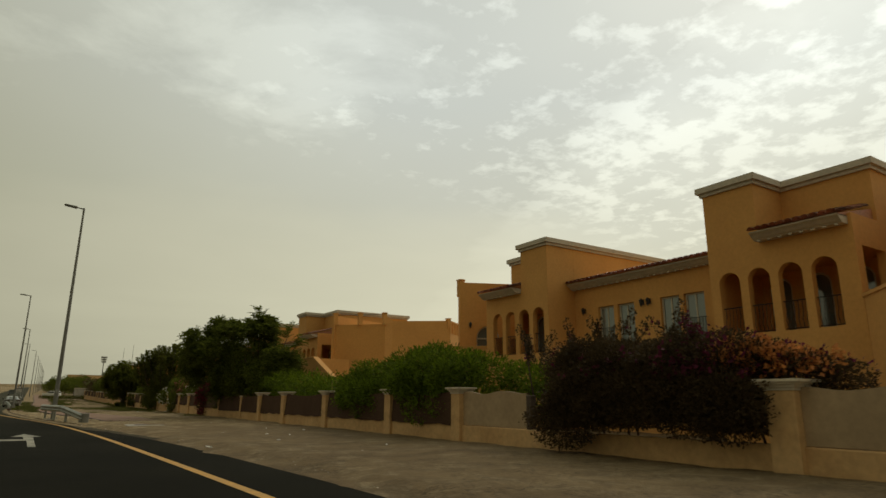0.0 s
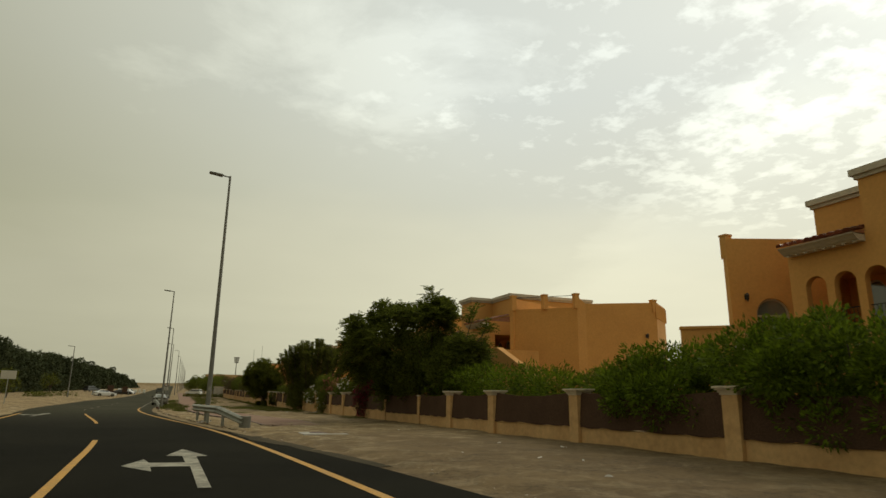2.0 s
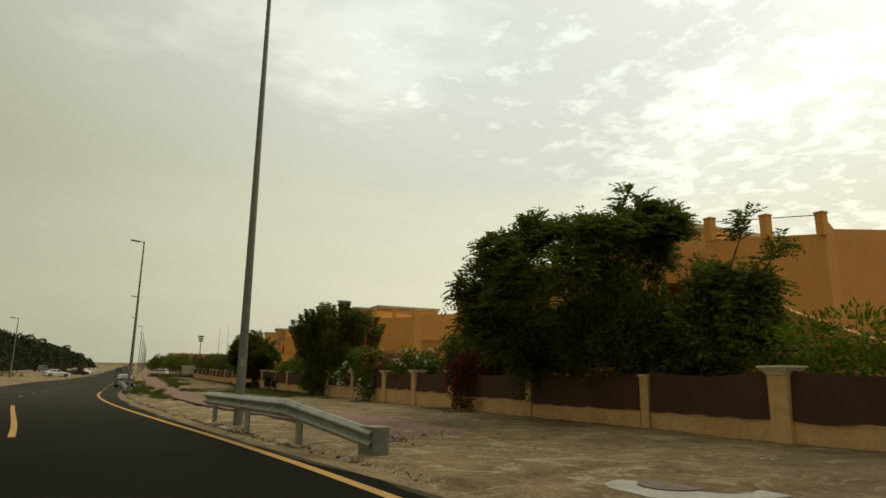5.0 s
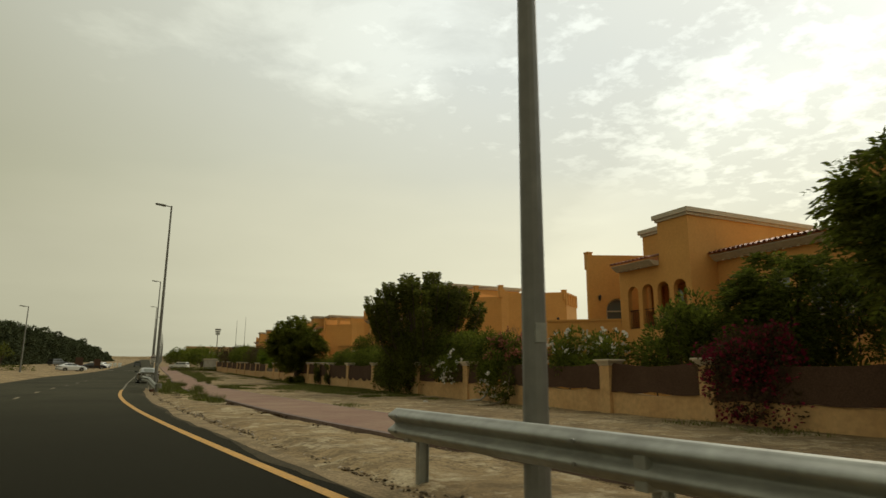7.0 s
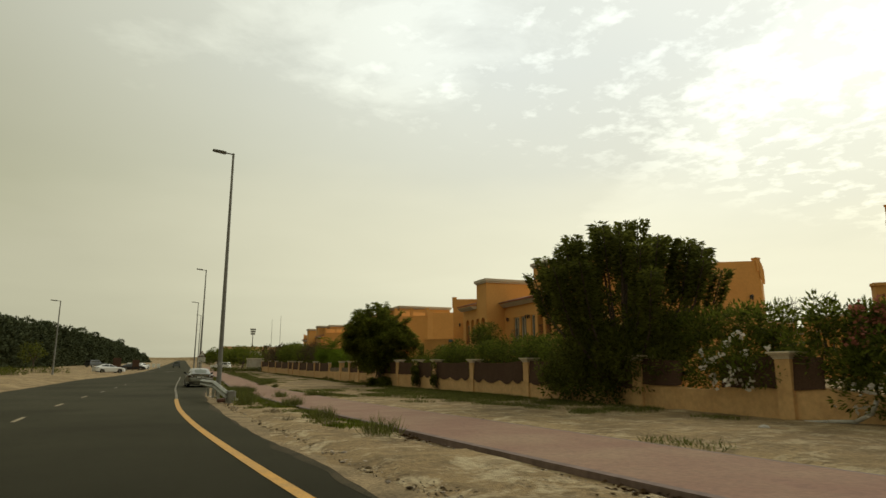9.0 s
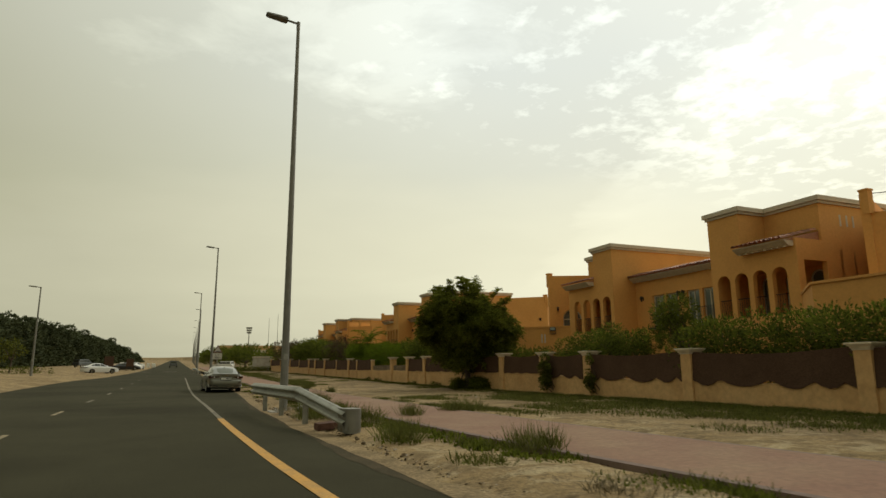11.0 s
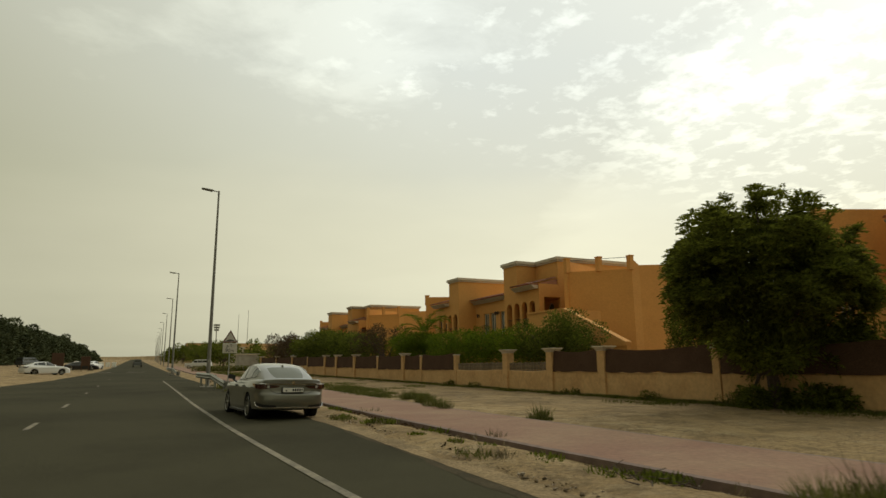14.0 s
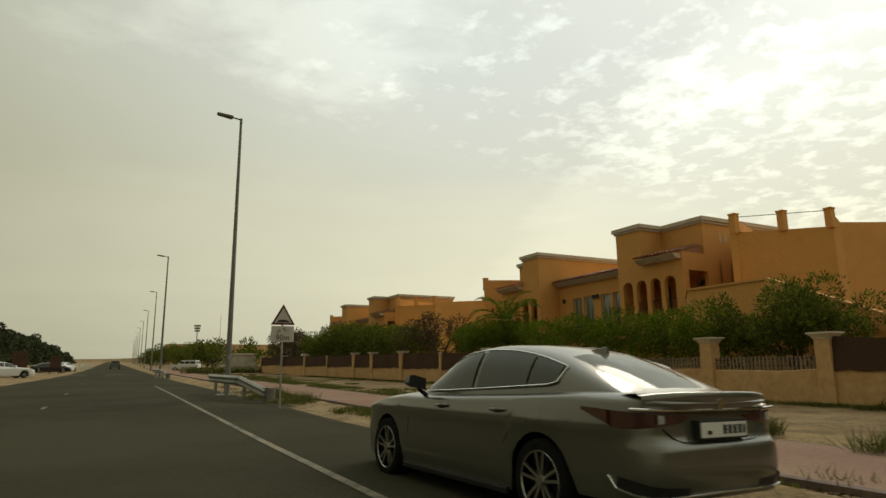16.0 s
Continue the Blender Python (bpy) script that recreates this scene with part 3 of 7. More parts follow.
# ---- villas ----
def lantern(bm, x, y, z):
    """A wall lantern on the face towards -x at x."""
    box(bm, x - 0.03, x, y - 0.04, y + 0.04, z - 0.09, z + 0.12)
    rod(bm, (x - 0.02, y, z + 0.10), (x - 0.15, y, z + 0.15), 0.012, seg=6)
    rod(bm, (x - 0.15, y, z - 0.12), (x - 0.15, y, z + 0.06), 0.045, 0.075, 6)
    rod(bm, (x - 0.15, y, z + 0.06), (x - 0.15, y, z + 0.15), 0.09, 0.015, 6)
    rod(bm, (x - 0.15, y, z - 0.17), (x - 0.15, y, z - 0.12), 0.015, 0.04, 6)
    return bm


def balustrade(bm, axis, c, a, b, z0, z1):
    n = max(2, int((b - a) / 0.11))
    P = (lambda u, d, z: (c + d, u, z)) if axis == "x" else (lambda u, d, z: (u, c + d, z))
    for z in (z0, z1):
        rod(bm, P(a, 0, z), P(b, 0, z), 0.018, seg=5)
    for k in range(n):
        u = a + (b - a) * (k + 0.5) / n
        pts = [P(u, 0, z0), P(u, -0.06, z0 + (z1 - z0) * 0.3), P(u, 0.01, z0 + (z1 - z0) * 0.62), P(u, 0, z1)]
        for p, q in zip(pts, pts[1:]):
            rod(bm, p, q, 0.010, seg=4)
    return bm


def french_door(villa, axis, c, a, b, z0, z1, arched=False):
    """A glazed door or window set 0.1 m into a wall: frame with its panes under it."""
    bm = bmesh.new()
    t = 0.07
    inner = [(a + t, (a + b) / 2 - 0.03, z0 + t, z1 - t - (0.0 if not arched else 0.12), False), ((a + b) / 2 + 0.03, b - t, z0 + t, z1 - t - (0.0 if not arched else 0.12), False)]
    if arched:
        inner = [(a + t, b - t, z0 + t, z1 - t, True)]
    panel(bm, axis, c, a + 0.003, b - 0.003, z0 + 0.003, z1 - (0.003 if not arched else 0.0), inner, 0.06)
    win = part("window", bm, FRAME, villa, "cream framed glazed opening")
    for o in inner:
        g = bmesh.new()
        panel(g, axis, c + 0.025, o[0] - 0.01, o[1] + 0.01, o[2] - 0.01, o[3] + 0.01, (), 0.012)
        part("pane", g, WINDOW_GLASS, win, "dim reflecting glass")
    return win


def tile_mesh():
    bm = bmesh.new()
    seg, length = 7, 0.42
    for end, (y, r) in enumerate(((0.0, 0.105), (length, 0.09))):
        for k in range(seg + 1):
            a = math.pi * k / seg
            bm.verts.new((math.cos(a) * r, y, math.sin(a) * r))
    bm.verts.ensure_lookup_table()
    for k in range(seg):
        bm.faces.new((bm.verts[k], bm.verts[k + 1], bm.verts[seg + 2 + k], bm.verts[seg + 1 + k]))
    g = bmesh.ops.solidify(bm, geom=bm.faces, thickness=0.015)
    return mesh_of("roof_tile", bm, TILE)


TILE_MESH = tile_mesh()


def eave(villa, x_front, x_back, y0, y1, z_front, z_back):
    """A sloping tiled eave over a coved grey moulding, facing the road."""
    bm = bmesh.new()
    prof = ((0.0, -0.03), (0.02, -0.07), (0.10, -0.12), (0.19, -0.20), (0.25, -0.23), (0.28, -0.26))
    ends = []
    for y in (y0, y1):
        ends.append([bm.verts.new((x_front + 0.03 + dx, y, z_front + dz)) for dx, dz in prof] + [bm.verts.new((x_back - 0.02, y, z_front - 0.26)), bm.verts.new((x_back - 0.02, y, z_front - 0.03))])
    for k in range(8):
        bm.faces.new((ends[0][k], ends[1][k], ends[1][(k + 1) % 8], ends[0][(k + 1) % 8]))
    bm.faces.new(ends[0][::-1]), bm.faces.new(ends[1])
    bmesh.ops.recalc_face_normals(bm, faces=bm.faces)
    n = int((y1 - y0) / 0.30)
    for k in range(n):
        y = y0 + (k + 0.5) * (y1 - y0) / n
        box(bm, x_front + 0.27, x_front + 0.36, y - 0.045, y + 0.045, z_front - 0.305, z_front - 0.262)
    part("eave_moulding", bm, CORNICE, villa, "plain grey coved moulding under the tiles")
    bm = bmesh.new()
    prism(bm, [(x_front + 0.06, y0), (x_back, y0), (x_back, y1), (x_front + 0.06, y1)], z_front - 0.06, [z_front - 0.03, z_back - 0.03, z_back - 0.03, z_front - 0.03])
    part("tile_bed", bm, TILE, villa)
    slope = math.atan2(z_back - z_front, x_back - x_front)
    run = math.hypot(z_back - z_front, x_back - x_front)
    count, rows = max(2, int(round((y1 - y0) / 0.24))), max(1, int(run / 0.36))
    for r in range(rows):
        for k in range(count):
            y = y0 + (k + 0.5) * (y1 - y0) / count
            d = r * 0.36 - 0.05
            m = Matrix.Translation((x_front + d * math.cos(slope), y, z_front + 0.01 + d * math.sin(slope) + 0.012 * r)) @ Matrix.Rotation(-slope, 4, "Y") @ Matrix.Rotation(radians(-90), 4, "Z")
            shared("roof_tile", TILE_MESH, villa, m)


def cornice(bm, pts, z, out=0.16, h=0.30):
    """A moulding that runs round a polygon of (x, y) at the top of a wall."""
    def grown(d):
        cx, cy = sum(p[0] for p in pts) / len(pts), sum(p[1] for p in pts) / len(pts)
        n, res = len(pts), []
        for i in range(n):
            p0, p, p1 = Vector(pts[i - 1]), Vector(pts[i]), Vector(pts[(i + 1) % n])
            e0, e1 = (p - p0).normalized(), (p1 - p).normalized()
            n0, n1 = Vector((e0.y, -e0.x)), Vector((e1.y, -e1.x))
            b = (n0 + n1)
            b = b / max(b.dot(n0), 0.2)
            res.append((p.x + b.x * d, p.y + b.y * d))
        return res
    prism(bm, grown(out * 0.45), z - h, z - h * 0.6)
    prism(bm, grown(out), z - h * 0.6, z + 0.02)
    return bm


def build_villa(MID=-7.16):
    """A pair of mirrored villas, local origin at the front corner of the far tower; x away from the road, y along it."""
    villa = thing("villa", "ochre stucco twin villa with arched loggias, tiled eaves and pale cornices", "house", group="row of villas")

    def far(s):
        return s

    def nearside(s):
        return MID - s

    def rng(f, a, b):
        return (min(f(a), f(b)), max(f(a), f(b)))

    # middle part between the towers
    doors = [(-2.2, -1.35), (-3.25, -2.4), (MID + 2.4, MID + 3.25), (MID + 1.35, MID + 2.2)]
    bm = bmesh.new()
    panel(bm, "x", 1.6, MID, 0, 0, 6.3, [(a, b, 3.35, 5.1, False) for a, b in doors], 0.25)
    box(bm, 1.85, 8.0, MID, 0, 6.3, 6.55)
    part("wall", bm, STUCCO, villa, "ochre stucco between the towers")
    for a, b in doors:
        french_door(villa, "x", 1.72, a, b, 3.35, 5.1)
    # dark slab behind the doors, painted as room shade
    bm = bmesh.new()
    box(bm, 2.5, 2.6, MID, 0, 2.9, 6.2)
    part("room_back", bm, UNLIT_DARK, villa)
    for a, b in (doors[0], doors[3]):
        bm = balustrade(bmesh.new(), "x", 1.42, a - 0.15, b + 0.15, 3.35, 4.15)
        box(bm, 1.36, 1.6, a - 0.2, b + 0.2, 3.22, 3.32)
        part("balconet", bm, IRON, villa, "small wrought iron balconet")
    eave(villa, 1.1, 2.2, MID, 0, 6.25, 6.52)
    for y in (-0.6, MID / 2 + 0.16, MID / 2 - 0.16, MID + 0.6):
        part("wall_lantern", lantern(bmesh.new(), 1.6, y, 5.0), IRON, villa, "black iron wall lantern")

    for side in (far, nearside):
        arches = [0.66, 1.62, 2.57, 3.52]
        a, b = rng(side, 0.0, 4.4)
        ops = []
        for c in arches:
            lo, hi = rng(side, c - 0.35, c + 0.35)
            ops.append((lo, hi, 3.25, 5.22, True))
        bm = bmesh.new()
        panel(bm, "x", 0.0, a, b, 0, 6.3, sorted(ops), 0.24)
        part("loggia_wall", bm, STUCCO, villa, "ochre stucco pierced by four round arches")
        # tower above, and the higher block set back behind it
        t0, t1 = rng(side, 0.0, 1.75)
        bm = bmesh.new()
        prism(bm, [(0, t0), (1.6, t0), (1.6, t1), (0, t1)], 6.3, 7.98)
        prism(bm, [(1.604, a), (8.0, a), (8.0, b), (1.604, b)], 6.0, 7.95)
        # closing walls below: the towers' cheeks and the back
        e0, e1 = rng(side, 0.0, 0.24)
        prism(bm, [(0.24, e0), (8.0, e0), (8.0, e1), (0.24, e1)], 0, 6.3)
        part("tower", bm, STUCCO, villa, "ochre stucco tower block")
        bm = bmesh.new()
        ring = [(0, t0), (1.6, t0), (1.6, a), (8.0, a), (8.0, b), (1.6, b), (1.6, t1), (0, t1)]
        ring = [p for i, p in enumerate(ring) if p != ring[i - 1]]
        cornice(bm, ring, 8.2)
        part("cornice", bm, CORNICE, villa, "pale grey-cream roof cornice")
        # loggia floor, ceiling, back wall with doors
        bm = bmesh.new()
        box(bm, 0.24, 2.6, a + 0.02, b - 0.02, 2.95, 3.2)
        part("loggia_floor", bm, STUCCO, villa)
        part("loggia_ceiling", boxes((0.24, 2.6, a + 0.02, b - 0.02, 5.45, 5.9)), STUCCO, villa)
        bm = bmesh.new()
        q = [rng(side, c - 0.38, c + 0.38) for c in (0.85, 2.1, 3.35)]
        panel(bm, "x", 2.6, a, b, 3.2, 5.95, sorted((lo, hi, 3.25, 5.3, True) for lo, hi in q), 0.2)
        part("inner_wall", bm, STUCCO, villa)
        for lo, hi in q:
            french_door(villa, "x", 2.68, lo, hi, 3.25, 5.3, True)
        # dark slab in place of the shaded room behind the loggia doors
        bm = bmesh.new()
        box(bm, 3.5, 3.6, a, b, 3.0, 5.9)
        part("room_back", bm, UNLIT_DARK, villa)
        for lo, hi, *_ in ops:
            tagged(part("balustrade", balustrade(bmesh.new(), "x", 0.12, lo, hi, 3.3, 4.1), IRON, villa), "wrought iron balustrade with bowed bars", kind="stuff")
        # end wall of the loggia with an opening
        c0 = side(4.4)
        bm = bmesh.new()
        panel(bm, "y", min(c0, side(4.18)), 0.243, 2.6, 0, 6.0, [(0.38, 1.75, 4.2, 5.42, False)], 0.22)
        q0, q1 = rng(side, 4.18, 4.4)
        box(bm, 2.604, 8.0, q0, q1, 0, 6.0)
        box(bm, 0.243, 1.6, q0, q1, 6.0, 6.3)
        part("end_wall", bm, STUCCO, villa)
        y0, y1 = rng(side, 1.78, 4.3)
        eave(villa, -0.60, 1.58, y0, y1, 6.24, 6.72)
        # wing: inner wall across, oblique terrace wall, notch and long side wall
        front = 0.28 if side is far else 0.0
        skew = pose(front, side(7.12), 0, 0, 0, -23.6 if side is far else 23.6)

        def skewed(bm):
            bmesh.ops.transform(bm, matrix=skew, verts=bm.verts)
            return bm
        d0 = 0.0 if side is far else -0.25
        bm = bmesh.new()
        panel(bm, "y", d0, 0.0, 6.6, 0, 7.35, [(0.9, 2.15, 3.75, 5.06, True)] if side is far else (), 0.25)
        part("wing_wall", skewed(bm), STUCCO, villa, "ochre stucco wing wall")
        if side is far:
            win = french_door(villa, "y", 0.1, 0.9, 2.15, 3.75, 5.06, True)
            bar = part("transom", boxes((0.95, 2.1, 0.07, 0.13, 4.36, 4.43)), FRAME, win)
            win.matrix_basis = skew
            b2 = bmesh.new()
            lantern(b2, 0, 0, 0)
            bmesh.ops.transform(b2, matrix=skew @ pose(0.55, 0, 5.08, 0, 0, 90), verts=b2.verts)
            part("wall_lantern", b2, IRON, villa, "black iron wall lantern")

        def block(bm, pts, z0, tops):
            pts = [(x, side(q)) for x, q in pts]
            tops = tops if isinstance(tops, list) else [tops] * len(pts)
            if side is nearside:
                pts, tops = pts[::-1], tops[::-1]
            return prism(bm, pts, z0, tops)

        bm = bmesh.new()
        tip = (2.95, 10.0) if side is nearside else (3.4, 9.6)
        block(bm, [(front + 0.1, 7.39), (front, 7.12), tip, (3.6, 9.95), (8.1, 10.9), (8.1, 5.0), (5.95, 4.83)], 0, 6.66)
        block(bm, [(3.6, 9.70), (3.6, 9.95), (8.1, 10.9), (8.1, 10.65)], 6.66, [6.92, 6.92, 7.18, 7.18])
        block(bm, [(tip[0], tip[1] - 0.25), tip, (3.6, 9.95), (3.6, 9.70)], 6.66, [7.34, 7.34, 6.93, 6.93])
        part("wing", bm, STUCCO, villa, "plain ochre stucco stair wing")
        for x, q, top in ((front + 0.18, 7.27, 7.46), (front + (tip[0] - front) * 0.53, 7.12 + (tip[1] - 7.12) * 0.53, 7.44), (tip[0] - 0.02, tip[1] - 0.07, 7.42), (8.0, 10.77, 7.28)):
            bm = bmesh.new()
            y = side(q)
            box(bm, x - 0.15, x + 0.15, y - 0.15, y + 0.15, 6.6, top)
            box(bm, x - 0.18, x + 0.18, y - 0.18, y + 0.18, top, top + 0.08, bevel=0.02)
            part("parapet_post", bm, STUCCO, villa, "square stucco parapet post")
        bm = bmesh.new()
        rod(bm, (front + 0.16, side(7.2), 7.38), (tip[0], side(tip[1]), 7.38), 0.018, seg=5)
        part("terrace_rail", bm, IRON, villa, "thin iron terrace rail")
        # solid pale plaques on the upper block, coloured as slits with sky light behind
        for k in range(3):
            x = 2.9 + 0.42 * k
            q0, q1 = rng(side, 4.395, 4.41)
            part("parapet_slit", boxes((x - 0.05, x + 0.05, q0, q1, 7.0, 7.5)), CORNICE, villa, "narrow pale plaque painted as a sky-lit slit")
        # terrace block, its oblique parapet towards the loggia, and a sloping stair parapet
        top = 3.95 if side is nearside else 3.70
        end = 10.4
        bm = bmesh.new()
        if side is far:
            block(bm, [(0.0, 4.41), (-2.6, 6.75), (-2.4, 7.0), (front, 7.1)], 0, top)
        else:
            block(bm, [(0.0, 4.41), (-2.6, 6.75), (-2.6, end), (0.0, end)], 0, top)
        if side is nearside:
            block(bm, [(-2.6, 10.4), (-2.6, 15.2), (-2.35, 15.2), (-2.35, 10.4)], 0, [3.95, 1.9, 1.9, 3.95])
        part("stair_block", bm, STUCCO, villa, "ochre stucco stair and terrace parapet")
        bm = bmesh.new()
        if side is far:
            block(bm, [(0.0, 4.36), (-2.66, 6.73), (-2.45, 7.0), (-2.2, 6.9), (0.0, 4.9)], top, top + 0.09)
        else:
            block(bm, [(0.0, 4.36), (-2.66, 6.73), (-2.66, end), (-2.25, end), (-2.25, 6.9), (0.0, 4.9)], top, top + 0.09)
        if side is nearside:
            block(bm, [(-2.66, 10.4), (-2.66, 15.2), (-2.29, 15.2), (-2.29, 10.4)], 1.8, [4.04, 1.99, 1.99, 4.04])
        part("coping", bm, STUCCO, villa, "rounded coping along the stair parapet")
        # two more pale plaques; the colour stands for light through slits
        for k in range(2):
            f = 0.46 + 0.055 * k
            x, q = -2.6 * f, 4.41 + 2.34 * f
            sl = bmesh.new()
            box(sl, -0.045, 0.045, -0.012, 0.012, 2.75, 3.30)
            bmesh.ops.transform(sl, matrix=pose(x, side(q), 0, 0, 0, -42 if side is far else 42), verts=sl.verts)
            part("parapet_slit", sl, CORNICE, villa, "narrow pale plaque painted as a sky-lit slit")
        # side balcony beyond the wing
        bm = bmesh.new()
        block(bm, [(8.104, 10.9), (10.4, 9.1), (10.4, 5.0), (8.104, 5.0)], 0, 6.22)
        part("balcony_block", bm, STUCCO, villa)
        for k in range(5):
            f = 0.03 + 0.94 * k / 4
            x, q = 8.1 + 2.3 * f, side(10.9 - 1.8 * f)
            part("parapet_post", boxes((x - 0.13, x + 0.05, q - 0.1, q + 0.1, 6.2, 7.06)), STUCCO, villa)
        bm = bmesh.new()
        block(bm, [(8.12, 10.95), (10.48, 9.1), (10.2, 8.95), (8.12, 10.6)], 7.06, 7.17)
        part("parapet_cap", bm, STUCCO, villa)
        for x in (7.35,):
            b2 = bmesh.new()
            lantern(b2, 0, 0, 0)
            bmesh.ops.transform(b2, matrix=pose(x, side(10.74), 5.1, 0, 0, 90 if side is nearside else -90), verts=b2.verts)
            part("wall_lantern", b2, IRON, villa, "black iron wall lantern")
    # roof behind and rear wall
    bm = bmesh.new()
    box(bm, 8.0, 12.0, MID - 4.4, 4.4, 0, 6.6)
    part("rear_block", bm, STUCCO, villa)
    return villa


build_villa(-7.75).matrix_world = pose(21.4, 27.94, 0)
villa = build_villa()
villa.matrix_world = pose(21.5, 65.9, 0)
for y, z, x in ((-10.4, 0, 21.4), (103.6, 0.06, 21.45), (141.3, 0.48, 21.5), (179.1, 0.75, 21.6)):
    copy_thing(villa, pose(x, y, z))
for y in (9, 47, 85, 123):
    copy_thing(villa, pose(72, y, -0.4))


# ---- boundary wall ----
WALL_X = [(-40, 14.0), (30, 14.2), (60, 14.2), (80, 14.3), (100, 14.6), (125, 14.9), (300, 15.2)]
TOP_Z = [(-40, 1.62), (50, 1.62), (70, 1.72), (90, 1.84), (104, 2.03), (118, 2.15), (137, 2.35), (300, 5.0)]
LOW_Z = [(-40, 0.5), (50, 0.52), (64, 0.78), (90, 0.85), (100, 1.0), (140, 1.25), (180, 1.9), (300, 4.0)]


def pillar(y, slim=False, broad=1.0):
    x, top = smooth_line(y, WALL_X), smooth_line(y, TOP_Z)
    base = terrain(x, y)
    p = thing("wall_pillar", "slim pale stucco fence pillar" if slim else "pale stucco wall pillar with a flared moulded capital", "pillar", pose(x, y, base), group="boundary wall pillars")
    h = top - base - (0.18 if slim else 0)
    w = 0.14 if slim else 0.22 * broad
    bm = bmesh.new()
    box(bm, -w, w, -w, w, -0.3, h - (0.05 if slim else 0.2), bevel=0.015)
    part("shaft", bm, STUCCO_PALE, p)
    bm = bmesh.new()
    steps = ((0.02, 0.05), (0.05, 0.05), (0.09, 0.04), (0.13, 0.05)) if not slim else ((0.03, 0.05),)
    z = h - (0.05 if slim else 0.2)
    for o, t in steps:
        o *= broad
        box(bm, -w - o, w + o, -w - o, w + o, z, z + t, bevel=0.008)
        z += t
    part("capital", bm, CAP, p, "cream stepped capital")
    return p


PILLARS = [(-8, 0), (4, 0), (14.2, 0), (24.1, 0), (28.45, 0), (34.3, 0), (39.7, 0), (43.7, 0), (47.6, 1), (53.0, 1), (58.7, 0), (62.6, 0), (66.6, 0), (72.1, 0), (77.7, 0), (85.2, 0), (91.1, 0), (96.7, 0), (100.2, 0), (104.3, 0), (110.2, 1), (115.8, 0), (119.4, 0), (123.3, 0), (129.1, 1), (134.1, 1), (137.1, 0), (142.5, 1), (148.2, 0), (153.7, 0), (157.7, 0), (165, 1), (172.4, 0), (182, 0), (193.5, 0)]


def bay(y0, y1, solid=False, dip=0.12, pickets=False, panel_from=0.0, cover=((0.0, 1.0),)):
    """The low wall between two pillars with a dark screen above it, or a full panel with a curved top."""
    x = (smooth_line(y0, WALL_X) + smooth_line(y1, WALL_X)) / 2
    y_mid = (y0 + y1) / 2
    base, low, top = terrain(x, y_mid), smooth_line(y_mid, LOW_Z), smooth_line(y_mid, TOP_Z)
    w = thing("boundary_wall", "pale stucco low wall with a scalloped infill panel" if solid else "pale stucco low wall carrying a dark brown screen", "wall", pose(x, 0, 0), group="boundary wall bays")
    a, b = y0 + 0.2, y1 - 0.2
    bm = bmesh.new()
    n = 10
    ys = [a + (b - a) * k / n for k in range(n + 1)]
    wave = 0.16 if 57 < y_mid < 100 else 0.03
    sag = [0.0 if solid else 0.05 * noise.noise((y * 0.6, 2, 5)) - wave * math.sin(math.pi * (y - a) / (b - a)) ** 2 + wave * 0.4 for y in ys]
    rows = []
    for y, s in zip(ys, sag):
        rows.append([bm.verts.new(p) for p in ((-0.1, y, base - 0.3), (-0.1, y, low + s - 0.02), (-0.08, y, low + s), (0.08, y, low + s), (0.1, y, low + s - 0.02), (0.1, y, base - 0.3))])
    for r0, r1 in zip(rows, rows[1:]):
        for i in range(5):
            bm.faces.new((r0[i], r1[i], r1[i + 1], r0[i + 1]))
    bm.faces.new(rows[0]), bm.faces.new(rows[-1][::-1])
    bmesh.ops.recalc_face_normals(bm, faces=bm.faces)
    part("plinth", bm, STUCCO_PALE, w)
    if pickets:
        bm = bmesh.new()
        for z in (low + 0.10, low + 0.30):
            box(bm, -0.015, 0.015, a, b, z, z + 0.03)
        part("rail_pair", bm, IRON, w)
        for y in np.arange(a + 0.08, b, 0.13):
            part("picket", boxes((-0.02, 0.02, y - 0.03, y + 0.03, low - 0.02, low + 0.40 + 0.02 * math.sin(y * 37))), PICKET, w)
        return w
    t = 0.05 if solid else 0.02
    a += panel_from
    hem = 0.0 if solid else 0.22 if 80 < y_mid < 100 else 0.05
    for f0, f1 in cover:
        bm = bmesh.new()
        n = 36 if solid else max(8, int((b - a) * (f1 - f0) / 0.2))
        lo, hi = [], []
        for k in range(n + 1):
            f = f0 + (f1 - f0) * k / n
            y = a + (b - a) * f
            drop = low + 0.015 if solid else low + 0.02 - hem * abs(math.sin(y * 2.6 + math.sin(y * 1.1))) ** 0.8 - hem * 0.5 * noise.noise((y * 0.9, 4, 1))
            out = 0.0 if solid else 0.125
            z = top - 0.10 - dip * (math.sin(math.pi * f) if not solid else 0.6 + 0.32 * math.cos(math.tau * (y - 22.8) / 1.6) + 0.25 * noise.noise((y * 1.1, 3, 8))) - (0.03 * abs(noise.noise((y * 1.7, 1, 3))) if not solid else 0)
            lo.append([bm.verts.new((d - out, y, drop)) for d in (-t, t)])
            hi.append([bm.verts.new((d - out * 0.4, y, z)) for d in (-t, t)])
        for k in range(n):
            bm.faces.new((lo[k][0], lo[k + 1][0], hi[k + 1][0], hi[k][0]))
            bm.faces.new((lo[k + 1][1], lo[k][1], hi[k][1], hi[k + 1][1]))
            bm.faces.new((hi[k][0], hi[k + 1][0], hi[k + 1][1], hi[k][1]))
        bmesh.ops.recalc_face_normals(bm, faces=bm.faces)
